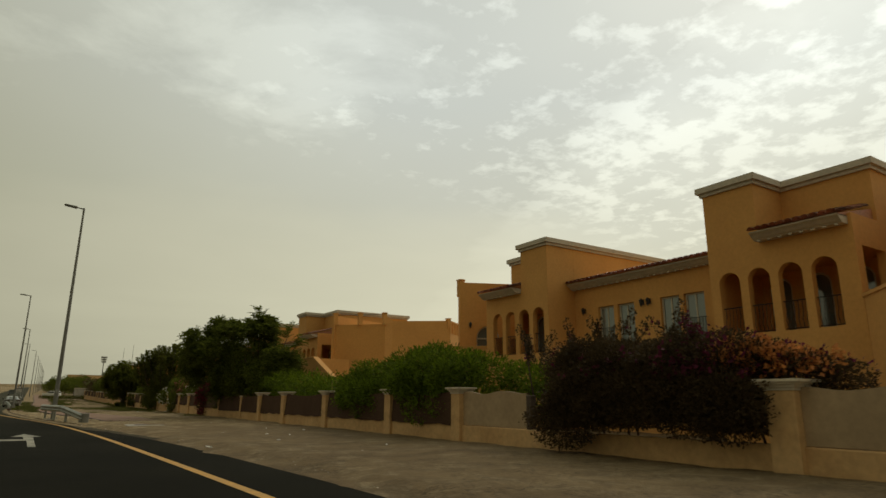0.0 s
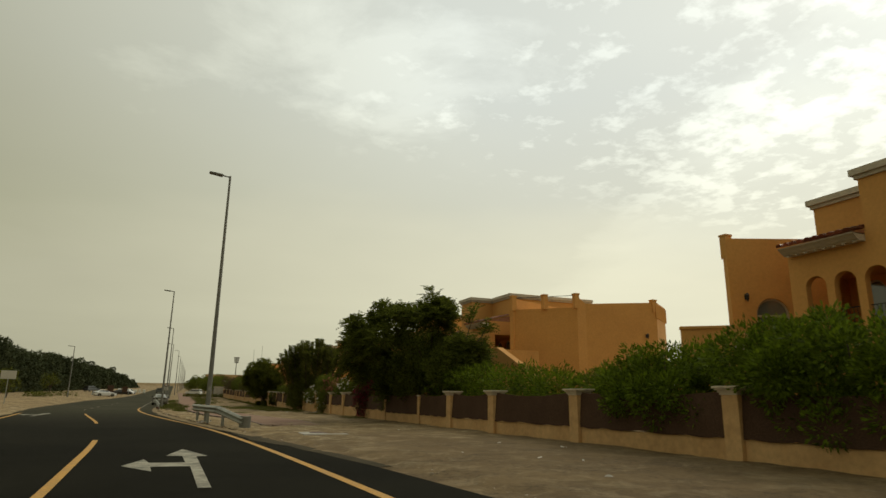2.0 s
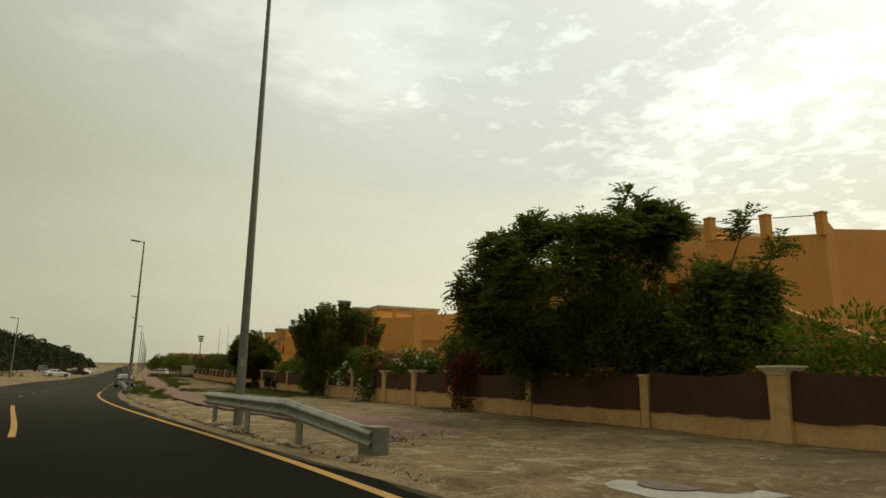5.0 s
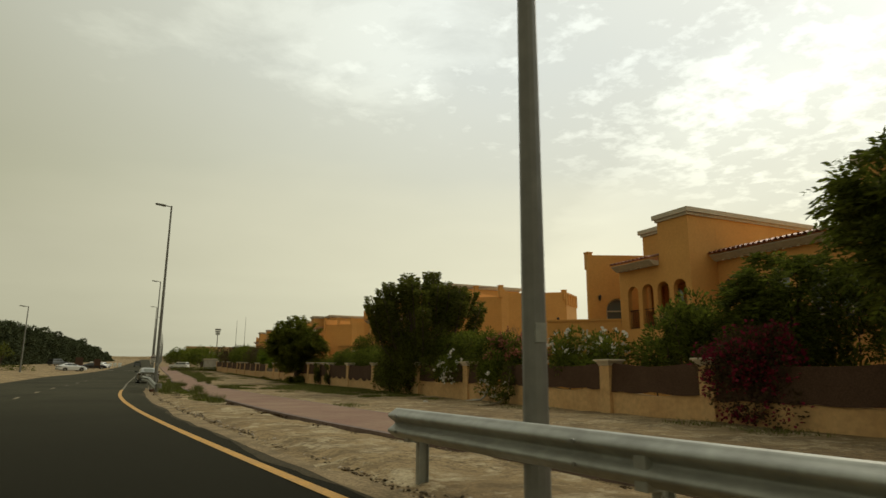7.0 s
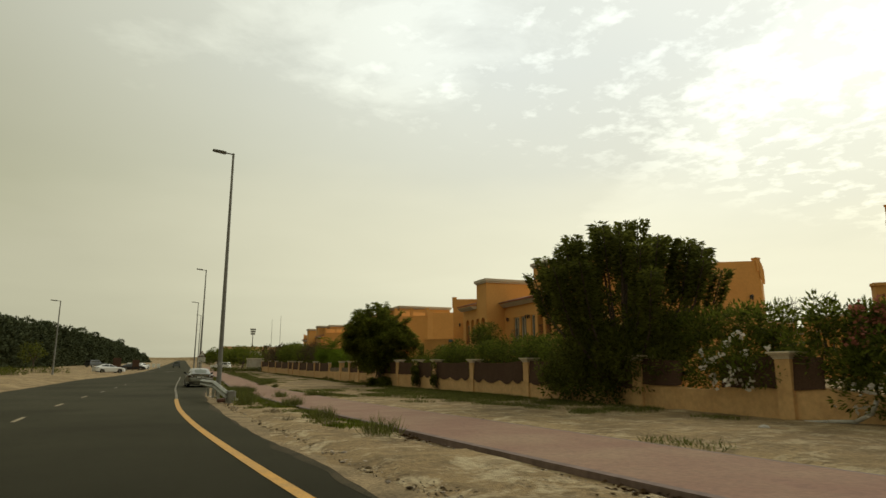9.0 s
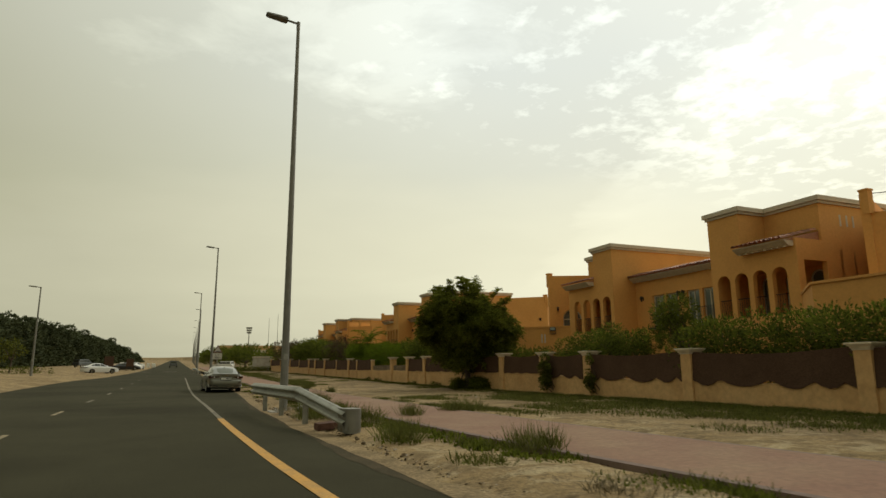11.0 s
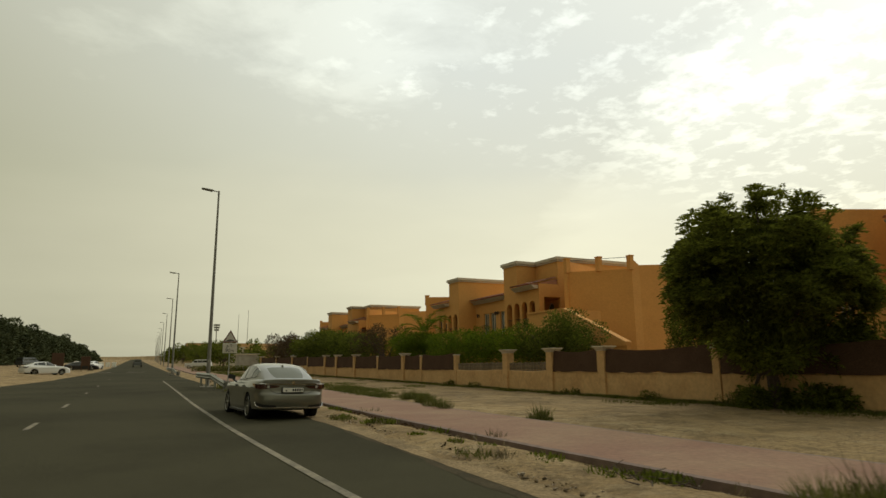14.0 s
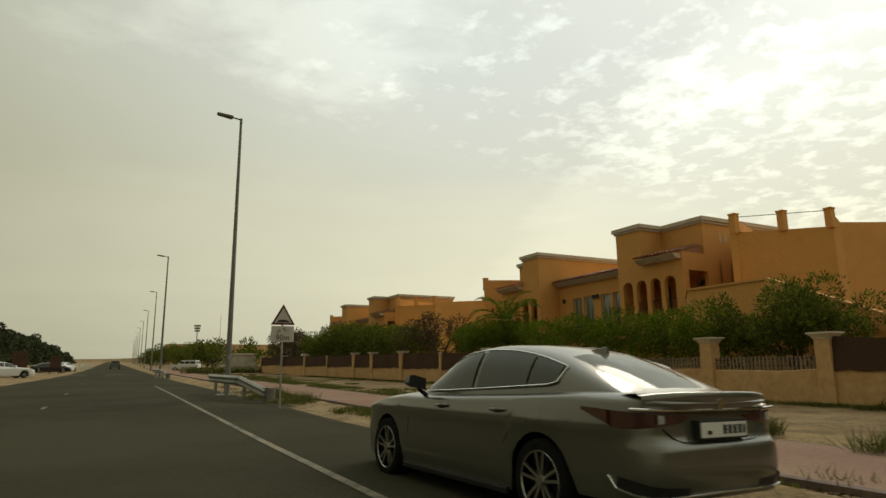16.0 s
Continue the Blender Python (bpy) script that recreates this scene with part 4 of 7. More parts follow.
        part("panel" if solid else "screen", bm, PANEL if solid else SCREEN, w, "grey-beige rendered panel with a wavy top" if solid else "dark brown woven screen")
    if panel_from:
        part("stub_post", boxes((-0.09, 0.09, a - 0.22, a - 0.02, base - 0.2, low + 0.85), bevel=0.02), BARK, w, "weathered dark end post")
    return w


TORN = {66.6: ((0.0, 0.44), (0.84, 1.0)), 72.1: ((0.0, 0.36), (0.66, 1.0))}
for y, slim in PILLARS:
    pillar(y, bool(slim), 1.15 if y == 14.2 else 1.0)
for (y0, _), (y1, _) in zip(PILLARS, PILLARS[1:]):
    bay(y0, y1, solid=y1 < 24.2, panel_from=6.6 if 20 < y1 < 24.2 else 0.0, pickets=119 < y0 < 128,
        cover=TORN.get(y0, ((0.0, 1.0),)))


# ---- street lamps ----
def street_lamp(x, y, h=12.9, first=None):
    z = terrain(x, y)
    lamp = thing("street_lamp", "tall grey tapered street lamp pole with one outreach lantern", "street lamp", pose(x, y, z), group="street lamps")
    bm = bmesh.new()
    rod(bm, (0, 0, 0.02), (0, 0, h), 0.124, 0.055, 12)
    part("pole", bm, POLE, lamp, smooth=False)
    bm = bmesh.new()
    box(bm, -0.42, 0.42, -0.42, 0.42, -0.12, 0.03, bevel=0.02)
    box(bm, -0.24, 0.24, -0.24, 0.24, 0.03, 0.06, bevel=0.006)
    for sx in (-0.2, 0.2):
        for sy in (-0.2, 0.2):
            rod(bm, (sx, sy, 0.04), (sx, sy, 0.13), 0.025, seg=6)
    part("base_plate", bm, CONCRETE, lamp, "bolted base plate")
    bm = bmesh.new()
    rod(bm, (0, 0, h - 0.25), (0, 0, h + 0.02), 0.065, 0.06, 10)
    rod(bm, (0.05, 0, h - 0.05), (-0.45, 0, h + 0.02), 0.04, 0.035, 8)
    part("arm", bm, POLE, lamp)
    bm = bmesh.new()
    r = bmesh.ops.create_cube(bm, size=1.0, matrix=Matrix.Translation((-0.72, 0, h + 0.05)) @ Matrix.Rotation(radians(8), 4, "Y") @ Matrix.Diagonal((0.72, 0.34, 0.11, 1)))
    for v in bm.verts:
        if v.co.x < -0.8:
            v.co.y *= 0.7
            v.co.z -= 0.02
    bmesh.ops.bevel(bm, geom=list(bm.edges), offset=0.03, segments=2, affect="EDGES")
    part("lantern_head", bm, POLE, lamp, "flat grey lantern head")
    bm = bmesh.new()
    box(bm, -0.06, 0.06, -0.122, -0.09, 1.55, 1.73)
    part("service_label", bm, STEEL, lamp, "worn pale sticker on the pole")
    return lamp


lamp_one = street_lamp(4.55, 52.08)
for x, y, tall in ((1.81, 94.76, 1.0), (1.8, 137.4, 0.972), (1.8, 178.4, 0.957)):
    copy_thing(lamp_one, pose(x, y, terrain(x, y)) @ Matrix.Diagonal((1, 1, tall, 1)))
for k in range(9):
    y = 221 + 42.6 * k
    x = 1.8 + 0.020 * (y - 150)
    copy_thing(lamp_one, pose(x, y, terrain(x, y)))
far_lamp = street_lamp(-14.6, 150, 9.1)
for x, y in ((-18.5, 108.0),):
    copy_thing(far_lamp, pose(x, y, terrain(x, y), 0, 0, 180))


# ---- crash barriers ----
def crash_barrier(start, kink, end, posts):
    """A steel rail on posts that climbs and bends in from a buffer at start to a kink, then runs level to a square end."""
    b = thing("crash_barrier", "short galvanised steel crash barrier with a sloped end", "crash barrier", group="crash barriers at the lamp poles")
    mid_z = 0.69

    def ground(p):
        return Vector((p[0], p[1], terrain(p[0], p[1])))
    A, K, E = ground(start), ground(kink), ground(end)
    prof = []
    for k in range(29):
        h = -0.165 + 0.33 * k / 28
        prof.append((-0.045 + 0.045 * math.cos(h / 0.165 * math.tau) + (0.025 if k in (0, 28) else 0.0), h))
    n0 = Vector(((K - A).y, -(K - A).x, 0)).normalized()     # towards the verge
    n1 = Vector(((E - K).y, -(E - K).x, 0)).normalized()
    stations = []
    for k in range(9):
        f = k / 8
        stations.append((A.lerp(K, f) + Vector((0, 0, 0.30 + (mid_z - 0.30) * f)), n0.lerp(n1, max(0.0, f - 0.5))))
    for k in range(1, 9):
        stations.append((K.lerp(E, k / 8) + Vector((0, 0, mid_z)), n1))

    def sweep(i0, i1, off=0.0):
        bm = bmesh.new()
        rows = []
        for p, n in stations[i0:i1]:
            rows.append([bm.verts.new(p + n * (a + off) + Vector((0, 0, h))) for a, h in prof])
        for r0, r1 in zip(rows, rows[1:]):
            for i in range(len(prof) - 1):
                bm.faces.new((r0[i], r1[i], r1[i + 1], r0[i + 1]))
        bmesh.ops.recalc_face_normals(bm, faces=bm.faces)
        bmesh.ops.solidify(bm, geom=bm.faces[:], thickness=0.004)
        return bm
    part("rail", sweep(0, 9), STEEL, b, "sloping corrugated galvanised rail", smooth=True)
    part("rail", sweep(8, len(stations), -0.006), STEEL, b, "level corrugated galvanised rail", smooth=True)
    # bolts in pairs at the joint and along the crest
    for f in (0.02, 0.10, 0.55, 0.97):
        p = K.lerp(E, f) + Vector((0, 0, mid_z))
        for h in (-0.083, 0.083):
            part("bolt", rod(bmesh.new(), p + Vector((0, 0, h)) - n1 * 0.115, p + Vector((0, 0, h)) - n1 * 0.08, 0.018, seg=8), POLE, b)
    for x, y in posts:
        g = terrain(x, y)
        near = min(1.0, max(0.0, (y - A.y) / (K.y - A.y)))
        top = 0.36 + 0.44 * near
        bm = bmesh.new()
        for dx in (-0.06, 0.052):
            box(bm, x + dx, x + dx + 0.008, y - 0.05, y + 0.05, g - 0.3, g + top, bevel=0.002)
        box(bm, x - 0.052, x + 0.052, y - 0.005, y + 0.005, g - 0.3, g + top)
        part("post", bm, STEEL, b, "steel section post")
        part("spacer_block", boxes((x - 0.20, x - 0.065, y - 0.06, y + 0.06, g + top - 0.30, g + top - 0.02), bevel=0.006), STEEL, b)
    # wrap-round end buffer
    p = A + n0 * 0.02
    bm = bmesh.new()
    ring_lo, ring_hi, inner_lo, inner_hi = [], [], [], []
    for k in range(13):
        a = math.pi * (k / 12) - math.pi / 2
        d = (A - K).normalized() * math.cos(a) * 0.16 + n0 * (0.13 + math.sin(a) * 0.16) + A
        ring_lo.append(bm.verts.new((d.x, d.y, A.z + 0.04))), ring_hi.append(bm.verts.new((d.x, d.y, A.z + 0.50)))
    for k in range(12):
        bm.faces.new((ring_lo[k], ring_lo[k + 1], ring_hi[k + 1], ring_hi[k]))
    back = [A + n0 * 0.29 + (K - A).normalized() * 0.25, A - n0 * 0.03 + (K - A).normalized() * 0.35]
    bl = [bm.verts.new((q.x, q.y, A.z + 0.06)) for q in back]
    bh = [bm.verts.new((q.x, q.y, A.z + 0.50)) for q in back]
    bm.faces.new((ring_lo[-1], bl[0], bh[0], ring_hi[-1])), bm.faces.new((bl[1], ring_lo[0], ring_hi[0], bh[1])), bm.faces.new((bl[0], bl[1], bh[1], bh[0]))
    bm.faces.new(ring_hi + bh)
    bmesh.ops.recalc_face_normals(bm, faces=bm.faces)
    part("end_buffer", bm, POLE, b, "dull rounded steel end buffer")
    return b


crash_barrier((5.60, 44.85), (4.75, 47.35), (3.96, 54.15), [(4.98, 47.3), (4.52, 50.5), (4.18, 53.85)])
crash_barrier((1.80, 87.1), (1.38, 89.9), (1.02, 95.6), [(1.58, 90.05), (1.50, 93.1), (1.35, 95.35)])
crash_barrier((2.0, 130.6), (1.6, 133.4), (1.3, 139.2), [(1.8, 133.5), (1.65, 136.6), (1.55, 138.9)])
crash_barrier((2.0, 171.6), (1.6, 174.4), (1.3, 180.2), [(1.8, 174.5), (1.65, 177.6), (1.55, 179.9)])


# ---- plants ----
RNG = np.random.default_rng(11)


def unit(n):
    v = RNG.normal(size=(n, 3))
    return v / np.linalg.norm(v, axis=1, keepdims=True)


def leaf_mesh(name, pos, along, length, width, material):
    """One folded four-cornered leaf at each place, pointing along the given way; one mesh."""
    n = len(pos)
    along = along / np.maximum(np.linalg.norm(along, axis=1, keepdims=True), 1e-6)
    side = np.cross(along, unit(n))
    side /= np.maximum(np.linalg.norm(side, axis=1, keepdims=True), 1e-6)
    up = np.cross(side, along)
    ln = (length * RNG.uniform(0.7, 1.3, n))[:, None]
    wd = (width * RNG.uniform(0.7, 1.3, n))[:, None]
    mid = pos + along * ln * 0.45 - up * ln * 0.06
    v = np.stack([pos, mid + side * wd / 2 + up * wd * 0.15, pos + along * ln, mid - side * wd / 2 + up * wd * 0.15], 1).reshape(-1, 3)
    me = bpy.data.meshes.new(name)
    me.vertices.add(4 * n), me.loops.add(4 * n), me.polygons.add(n)
    me.vertices.foreach_set("co", v.ravel().astype(np.float32))
    me.loops.foreach_set("vertex_index", np.arange(4 * n, dtype=np.int32))
    me.polygons.foreach_set("loop_start", np.arange(0, 4 * n, 4, dtype=np.int32))
    me.update(calc_edges=True)
    me.materials.append(material)
    return me


def cloud(clumps, per_m2, inner=0.55):
    """Places and outward ways of leaves over lumpy clumps (x, y, z, rx, ry, rz)."""
    P, D = [], []
    for cx, cy, cz, rx, ry, rz in clumps:
        n = max(12, int(per_m2 * 4 * math.pi * ((rx * ry + ry * rz + rx * rz) / 3)))
        d = unit(n)
        r = inner + (1.08 - inner) * RNG.random(n) ** 0.6
        bump = np.array([noise.noise((a * 2.1 + cx, b * 2.1 + cy, c * 2.1 + cz)) for a, b, c in d])
        r = r * (1 + 0.28 * bump)
        P.append(np.array([cx, cy, cz]) + d * r[:, None] * np.array([rx, ry, rz]))
        D.append(d + 0.5 * unit(n) + np.array([0, 0, 0.25]))
    return np.concatenate(P), np.concatenate(D)


def lumps(c, r, n, size, flat=1.0, upper=0.0):
    """Clumps strewn through an ellipsoid, more of them near its skin."""
    out = []
    while len(out) < n:
        d = unit(1)[0]
        if d[2] < -0.75 + upper:
            continue
        k = 0.3 + 0.72 * RNG.random() ** 0.5
        s = size * RNG.uniform(0.55, 1.3) * (1.1 - 0.35 * k)
        out.append((c[0] + d[0] * r[0] * k, c[1] + d[1] * r[1] * k, c[2] + d[2] * r[2] * k, s, s, s * flat))
    return out


def sprays(pos, ways, count, material, name, leaflets=7, length=0.50, leaf=0.14):
    """Feathered twigs: leaflets in pairs along a drooping stem."""
    pick = RNG.choice(len(pos), min(count, len(pos)), replace=False)
    p, w = pos[pick], ways[pick]
    w = w / np.linalg.norm(w, axis=1, keepdims=True)
    side = np.cross(w, np.array([0, 0, 1.0]) + 0.3 * unit(len(p)))
    side /= np.maximum(np.linalg.norm(side, axis=1, keepdims=True), 1e-6)
    P, D = [], []
    for k in range(leaflets):
        f = (k + 1) / leaflets
        at = p + w * length * f + np.array([0, 0, -0.10 * f * f])
        for s in (1, -1):
            P.append(at)
            D.append(w * 0.55 + side * s * (1.0 - 0.4 * f))
    return leaf_mesh(name, np.concatenate(P), np.concatenate(D), leaf, leaf * 0.42, material)


def rosettes(tips, ways, name, material, leaves=8, length=0.5, pairs=6, leaf=0.13, lift=0.35):
    """Whorls of feathered leaves at the branch tips: each leaf a drooping stem with leaflets in pairs."""
    n = len(tips)
    ways = ways / np.maximum(np.linalg.norm(ways, axis=1, keepdims=True), 1e-6)
    P, D = [], []
    e1 = np.cross(ways, unit(n))
    e1 /= np.maximum(np.linalg.norm(e1, axis=1, keepdims=True), 1e-6)
    e2 = np.cross(ways, e1)
    for j in range(leaves):
        a = math.tau * j / leaves + RNG.uniform(-0.3, 0.3, n)
        spread = RNG.uniform(0.5, 1.25, n)
        out = e1 * np.cos(a)[:, None] + e2 * np.sin(a)[:, None]
        stem = ways * np.cos(spread)[:, None] + out * np.sin(spread)[:, None] + np.array([0, 0, lift * 0.5])
        stem /= np.linalg.norm(stem, axis=1, keepdims=True)
        ln = (length * RNG.uniform(0.75, 1.2, n))[:, None]
        side = np.cross(stem, np.array([0, 0, 1.0]) + 0.25 * unit(n))
        side /= np.maximum(np.linalg.norm(side, axis=1, keepdims=True), 1e-6)
        for k in range(pairs):
            f = 0.22 + 0.78 * k / (pairs - 1)
            at = tips + stem * ln * f + np.array([0, 0, -0.30]) * (ln * f * f)
            fwd = stem - np.array([0, 0, 0.6 * f])
            for s in (1, -1):
                P.append(at), D.append(fwd * 0.45 + side * s * (1.0 - 0.35 * f))
    return leaf_mesh(name, np.concatenate(P), np.concatenate(D), leaf, leaf * 0.36, material)


def crown_tips(clumps, per_m2, centre, reach):
    """Branch tips on the outer skin of a crown, with the ways in which they point."""
    p, d = cloud(clumps, per_m2, 0.9)
    q = (p - np.array(centre)) / np.array(reach)
    keep = np.linalg.norm(q, axis=1) > 0.72
    p, q = p[keep], q[keep]
    w = q / np.linalg.norm(q, axis=1, keepdims=True) + np.array([0, 0, 0.55])
    return p, w


def feathered_tree(name, label, base, clumps, centre, reach, tips_m2=1.6, inner=70, r=0.2, fork=1.4, length=0.5, leaf=0.13, extra=(), material=LEAF):
    """A tree with an airy skin of pinnate leaf rosettes over a dense inner mass."""
    t = thing(name, label, "tree")
    bm = trunk(bmesh.new(), base, clumps, r, fork, 14)
    part("trunk", bm, BARK, t, "rough brown bark")
    for foot, tip in extra:
        part("branch", rod(bmesh.new(), foot, tip, 0.03, 0.010, 5), BARK, t)
    small = [(x, y, z, a * 0.88, b * 0.88, c * 0.88) for x, y, z, a, b, c in clumps]
    p, d = cloud(small, inner, 0.35)
    part("crown", leaf_mesh("crown", p, d, 0.16, 0.06, material), material, t)
    p, w = crown_tips(clumps, tips_m2, centre, reach)
    if extra:
        ex, ew = [], []
        for foot, tip in extra:
            for f in (0.55, 0.72, 0.86, 1.0):
                ex.append(np.array(foot) * (1 - f) + np.array(tip) * f)
                ew.append(np.array([RNG.normal() * 0.5, RNG.normal() * 0.5, 1.0]))
        p, w = np.concatenate([p, ex]), np.concatenate([w, ew])
    part("leaf_fringe", rosettes(p, w, "leaf_fringe", material, length=length, leaf=leaf), material, t, "feathered outer foliage in rosettes")
    return t


def trunk(bm, base, clumps, r, fork, limbs=9):
    base = Vector(base)
    top = base + Vector((0.15, 0.1, fork))
    rod(bm, base - Vector((0, 0, 0.2)), base + (top - base) * 0.5 + Vector((0.06, -0.04, 0)), r * 1.25, r, 9)
    rod(bm, base + (top - base) * 0.5 + Vector((0.06, -0.04, -0.02)), top, r, r * 0.8, 9)
    for k in range(0, len(clumps), max(1, len(clumps) // limbs)):
        c = Vector(clumps[k][:3])
        mid = top.lerp(c, 0.5) + Vector((0, 0, 0.25))
        rod(bm, top, mid, r * 0.55, r * 0.32, 6)
        rod(bm, mid, c, r * 0.32, r * 0.1, 6)
    return bm


def tree(name, label, base, clumps, material, per_m2=55, leaf=(0.16, 0.07), r=0.16, fork=1.3, feather=0, category="tree"):
    t = thing(name, label, category)
    part("trunk", trunk(bmesh.new(), base, clumps, r, fork), BARK, t, "rough brown bark")
    p, d = cloud(clumps, per_m2)
    crown = part("crown", leaf_mesh("crown", p, d, leaf[0], leaf[1], material), material, t)
    if feather:
        edge, ways = cloud([(x, y, z, a * 1.05, b * 1.05, c * 1.05) for x, y, z, a, b, c in clumps], 8, 0.9)
        part("leaf_fringe", sprays(edge, ways, feather, material, "leaf_fringe"), material, t, "feathered outer foliage")
    return t


def shrub(name, label, clumps, material, per_m2=60, leaf=(0.13, 0.06), flowers=None, count=0, spot=None, category="shrub", size=0.09):
    t = thing(name, label, category)
    p, d = cloud(clumps, per_m2, 0.45)
    part("foliage", leaf_mesh("foliage", p, d, leaf[0], leaf[1], material), material, t)
    bm = bmesh.new()
    zmin = min(terrain(c[0], c[1]) for c in clumps)
    for c in clumps[:: max(1, len(clumps) // 8)]:
        foot = Vector(((max(c[0], 14.6) if c[0] > 12 else c[0]) + 0.2, c[1] + RNG.uniform(-0.3, 0.3), zmin - 0.1))
        rod(bm, foot, c[:3], 0.035, 0.012, 5)
    tagged(part("stems", bm, BARK, t), kind="stuff")
    if flowers:
        e, w = cloud([(x, y, z, a * 1.06, b * 1.06, cc * 1.06) for x, y, z, a, b, cc in clumps], 40, 0.97)
        if spot is not None:
            keep = np.array([spot(*q) for q in e])
            e, w = e[keep], w[keep]
        pick = RNG.choice(len(e), min(count, len(e)), replace=False)
        P = np.concatenate([e[pick] + 0.05 * RNG.normal(size=(len(pick), 3)) for _ in range(5)])
        D = np.concatenate([w[pick] + 0.9 * unit(len(pick)) for _ in range(5)])
        part("blossom", leaf_mesh("blossom", P, D, size, size * 0.8, flowers), flowers, t)
    return t


def row(y0, y1, x, tops, step=0.9, rx=0.9, low=1.0, jitter=0.25, rz=0.55):
    """Clumps in a hedge that follows a table of heights."""
    out = []
    for y in np.arange(y0, y1, step):
        top = smooth_line(y, tops)
        z = low
        while z < top:
            out.append((x + RNG.normal() * jitter, y + RNG.normal() * jitter, min(z + 0.3, top - rz * 0.7) + RNG.normal() * 0.12, rx * RNG.uniform(0.7, 1.2), 0.75 * RNG.uniform(0.7, 1.3), rz * RNG.uniform(0.8, 1.25)))
            z += 0.75
    return out


# great neem tree behind the wall
feathered_tree("neem_tree", "large dark green neem tree with feathery leaves behind the wall", (15.6, 50.0, 0),
               lumps((14.15, 50.8, 3.85), (3.0, 3.35, 2.2), 92, 0.66, 0.85) + lumps((15.2, 50.2, 2.4), (1.6, 4.4, 1.2), 50, 0.9) + lumps((15.9, 46.6, 3.1), (0.9, 1.4, 1.1), 22, 0.55) + lumps((15.3, 48.5, 5.4), (0.8, 1.0, 0.75), 18, 0.42),
               (14.4, 49.8, 3.2), (3.4, 4.8, 3.4), 1.5, 125, 0.26, 1.6, 0.58, 0.16,
               [((14.0, 50.6, 5.2), (13.8, 50.5, 6.1)), ((13.0, 51.4, 4.6), (12.7, 51.6, 5.5)), ((15.0, 49.4, 5.3), (15.1, 49.0, 6.9)), ((15.2, 48.9, 5.4), (15.35, 48.5, 6.6)), ((15.2, 48.6, 5.0), (15.3, 48.3, 6.2)), ((16.0, 46.2, 4.2), (16.3, 45.8, 5.5)), ((16.2, 45.6, 3.8), (16.7, 45.2, 4.7))])
feathered_tree("neem_tree", "smaller neem tree leaning over the wall", (16.0, 57.6, 0),
               lumps((16.2, 57.3, 2.85), (1.4, 1.7, 1.25), 20, 0.62, 0.9), (16.2, 57.3, 2.6), (1.5, 1.8, 1.5), 2.2, 60, 0.14, 1.2, 0.42, 0.12)


def tufted_tree(name, label, base, centre, reach, columns, body, material, leaf=(0.15, 0.065)):
    """A tree of raised branches, each wrapped in whorls of short leaves to a blunt tip, over a dense low body."""
    t = thing(name, label, "tree")
    bm = bmesh.new()
    base = Vector(base)
    P, D = [], []
    for k in range(columns):
        a = 2.4 * k + RNG.uniform(-0.25, 0.25)
        q = math.sqrt((k + 0.5) / columns)
        top = Vector((centre[0] + math.cos(a) * reach[0] * q, centre[1] + math.sin(a) * reach[1] * q,
                      centre[2] + reach[2] * math.sqrt(max(1.0 - 0.86 * q * q, 0.05)) * RNG.uniform(0.86, 1.08)))
        lean = Vector((math.cos(a) * 0.35 * q, math.sin(a) * 0.35 * q, 1.0)).normalized()
        ln = RNG.uniform(1.5, 2.5)
        foot = top - lean * ln
        rod(bm, base + (foot - base) * 0.25, foot, 0.07, 0.035, 5)
        rod(bm, foot, top, 0.035, 0.02, 5)
        n = int(430 * ln)
        f = RNG.random(n) ** 0.8
        ang = RNG.random(n) * math.tau
        rad = (0.05 + 0.25 * RNG.random(n) ** 0.7) * (0.62 + 0.5 * f)
        o = np.stack([np.cos(ang), np.sin(ang), np.zeros(n)], 1)
        P.append(np.array(foot) + np.array(lean)[None, :] * (ln * f)[:, None] + o * rad[:, None])
        D.append(o + np.array([0, 0, 0.10]) + 0.45 * unit(n))
    part("trunk", bm, BARK, t, "grey-brown forked limbs")
    part("crown", leaf_mesh("crown", np.concatenate(P), np.concatenate(D), leaf[0] * 1.25, leaf[1] * 1.15, material), material, t, "upright tufts of dark leaves with blunt tips")
    p, d = cloud(body, 85, 0.4)
    part("leaf_body", leaf_mesh("leaf_body", p, d, leaf[0], leaf[1], material), material, t)
    return t


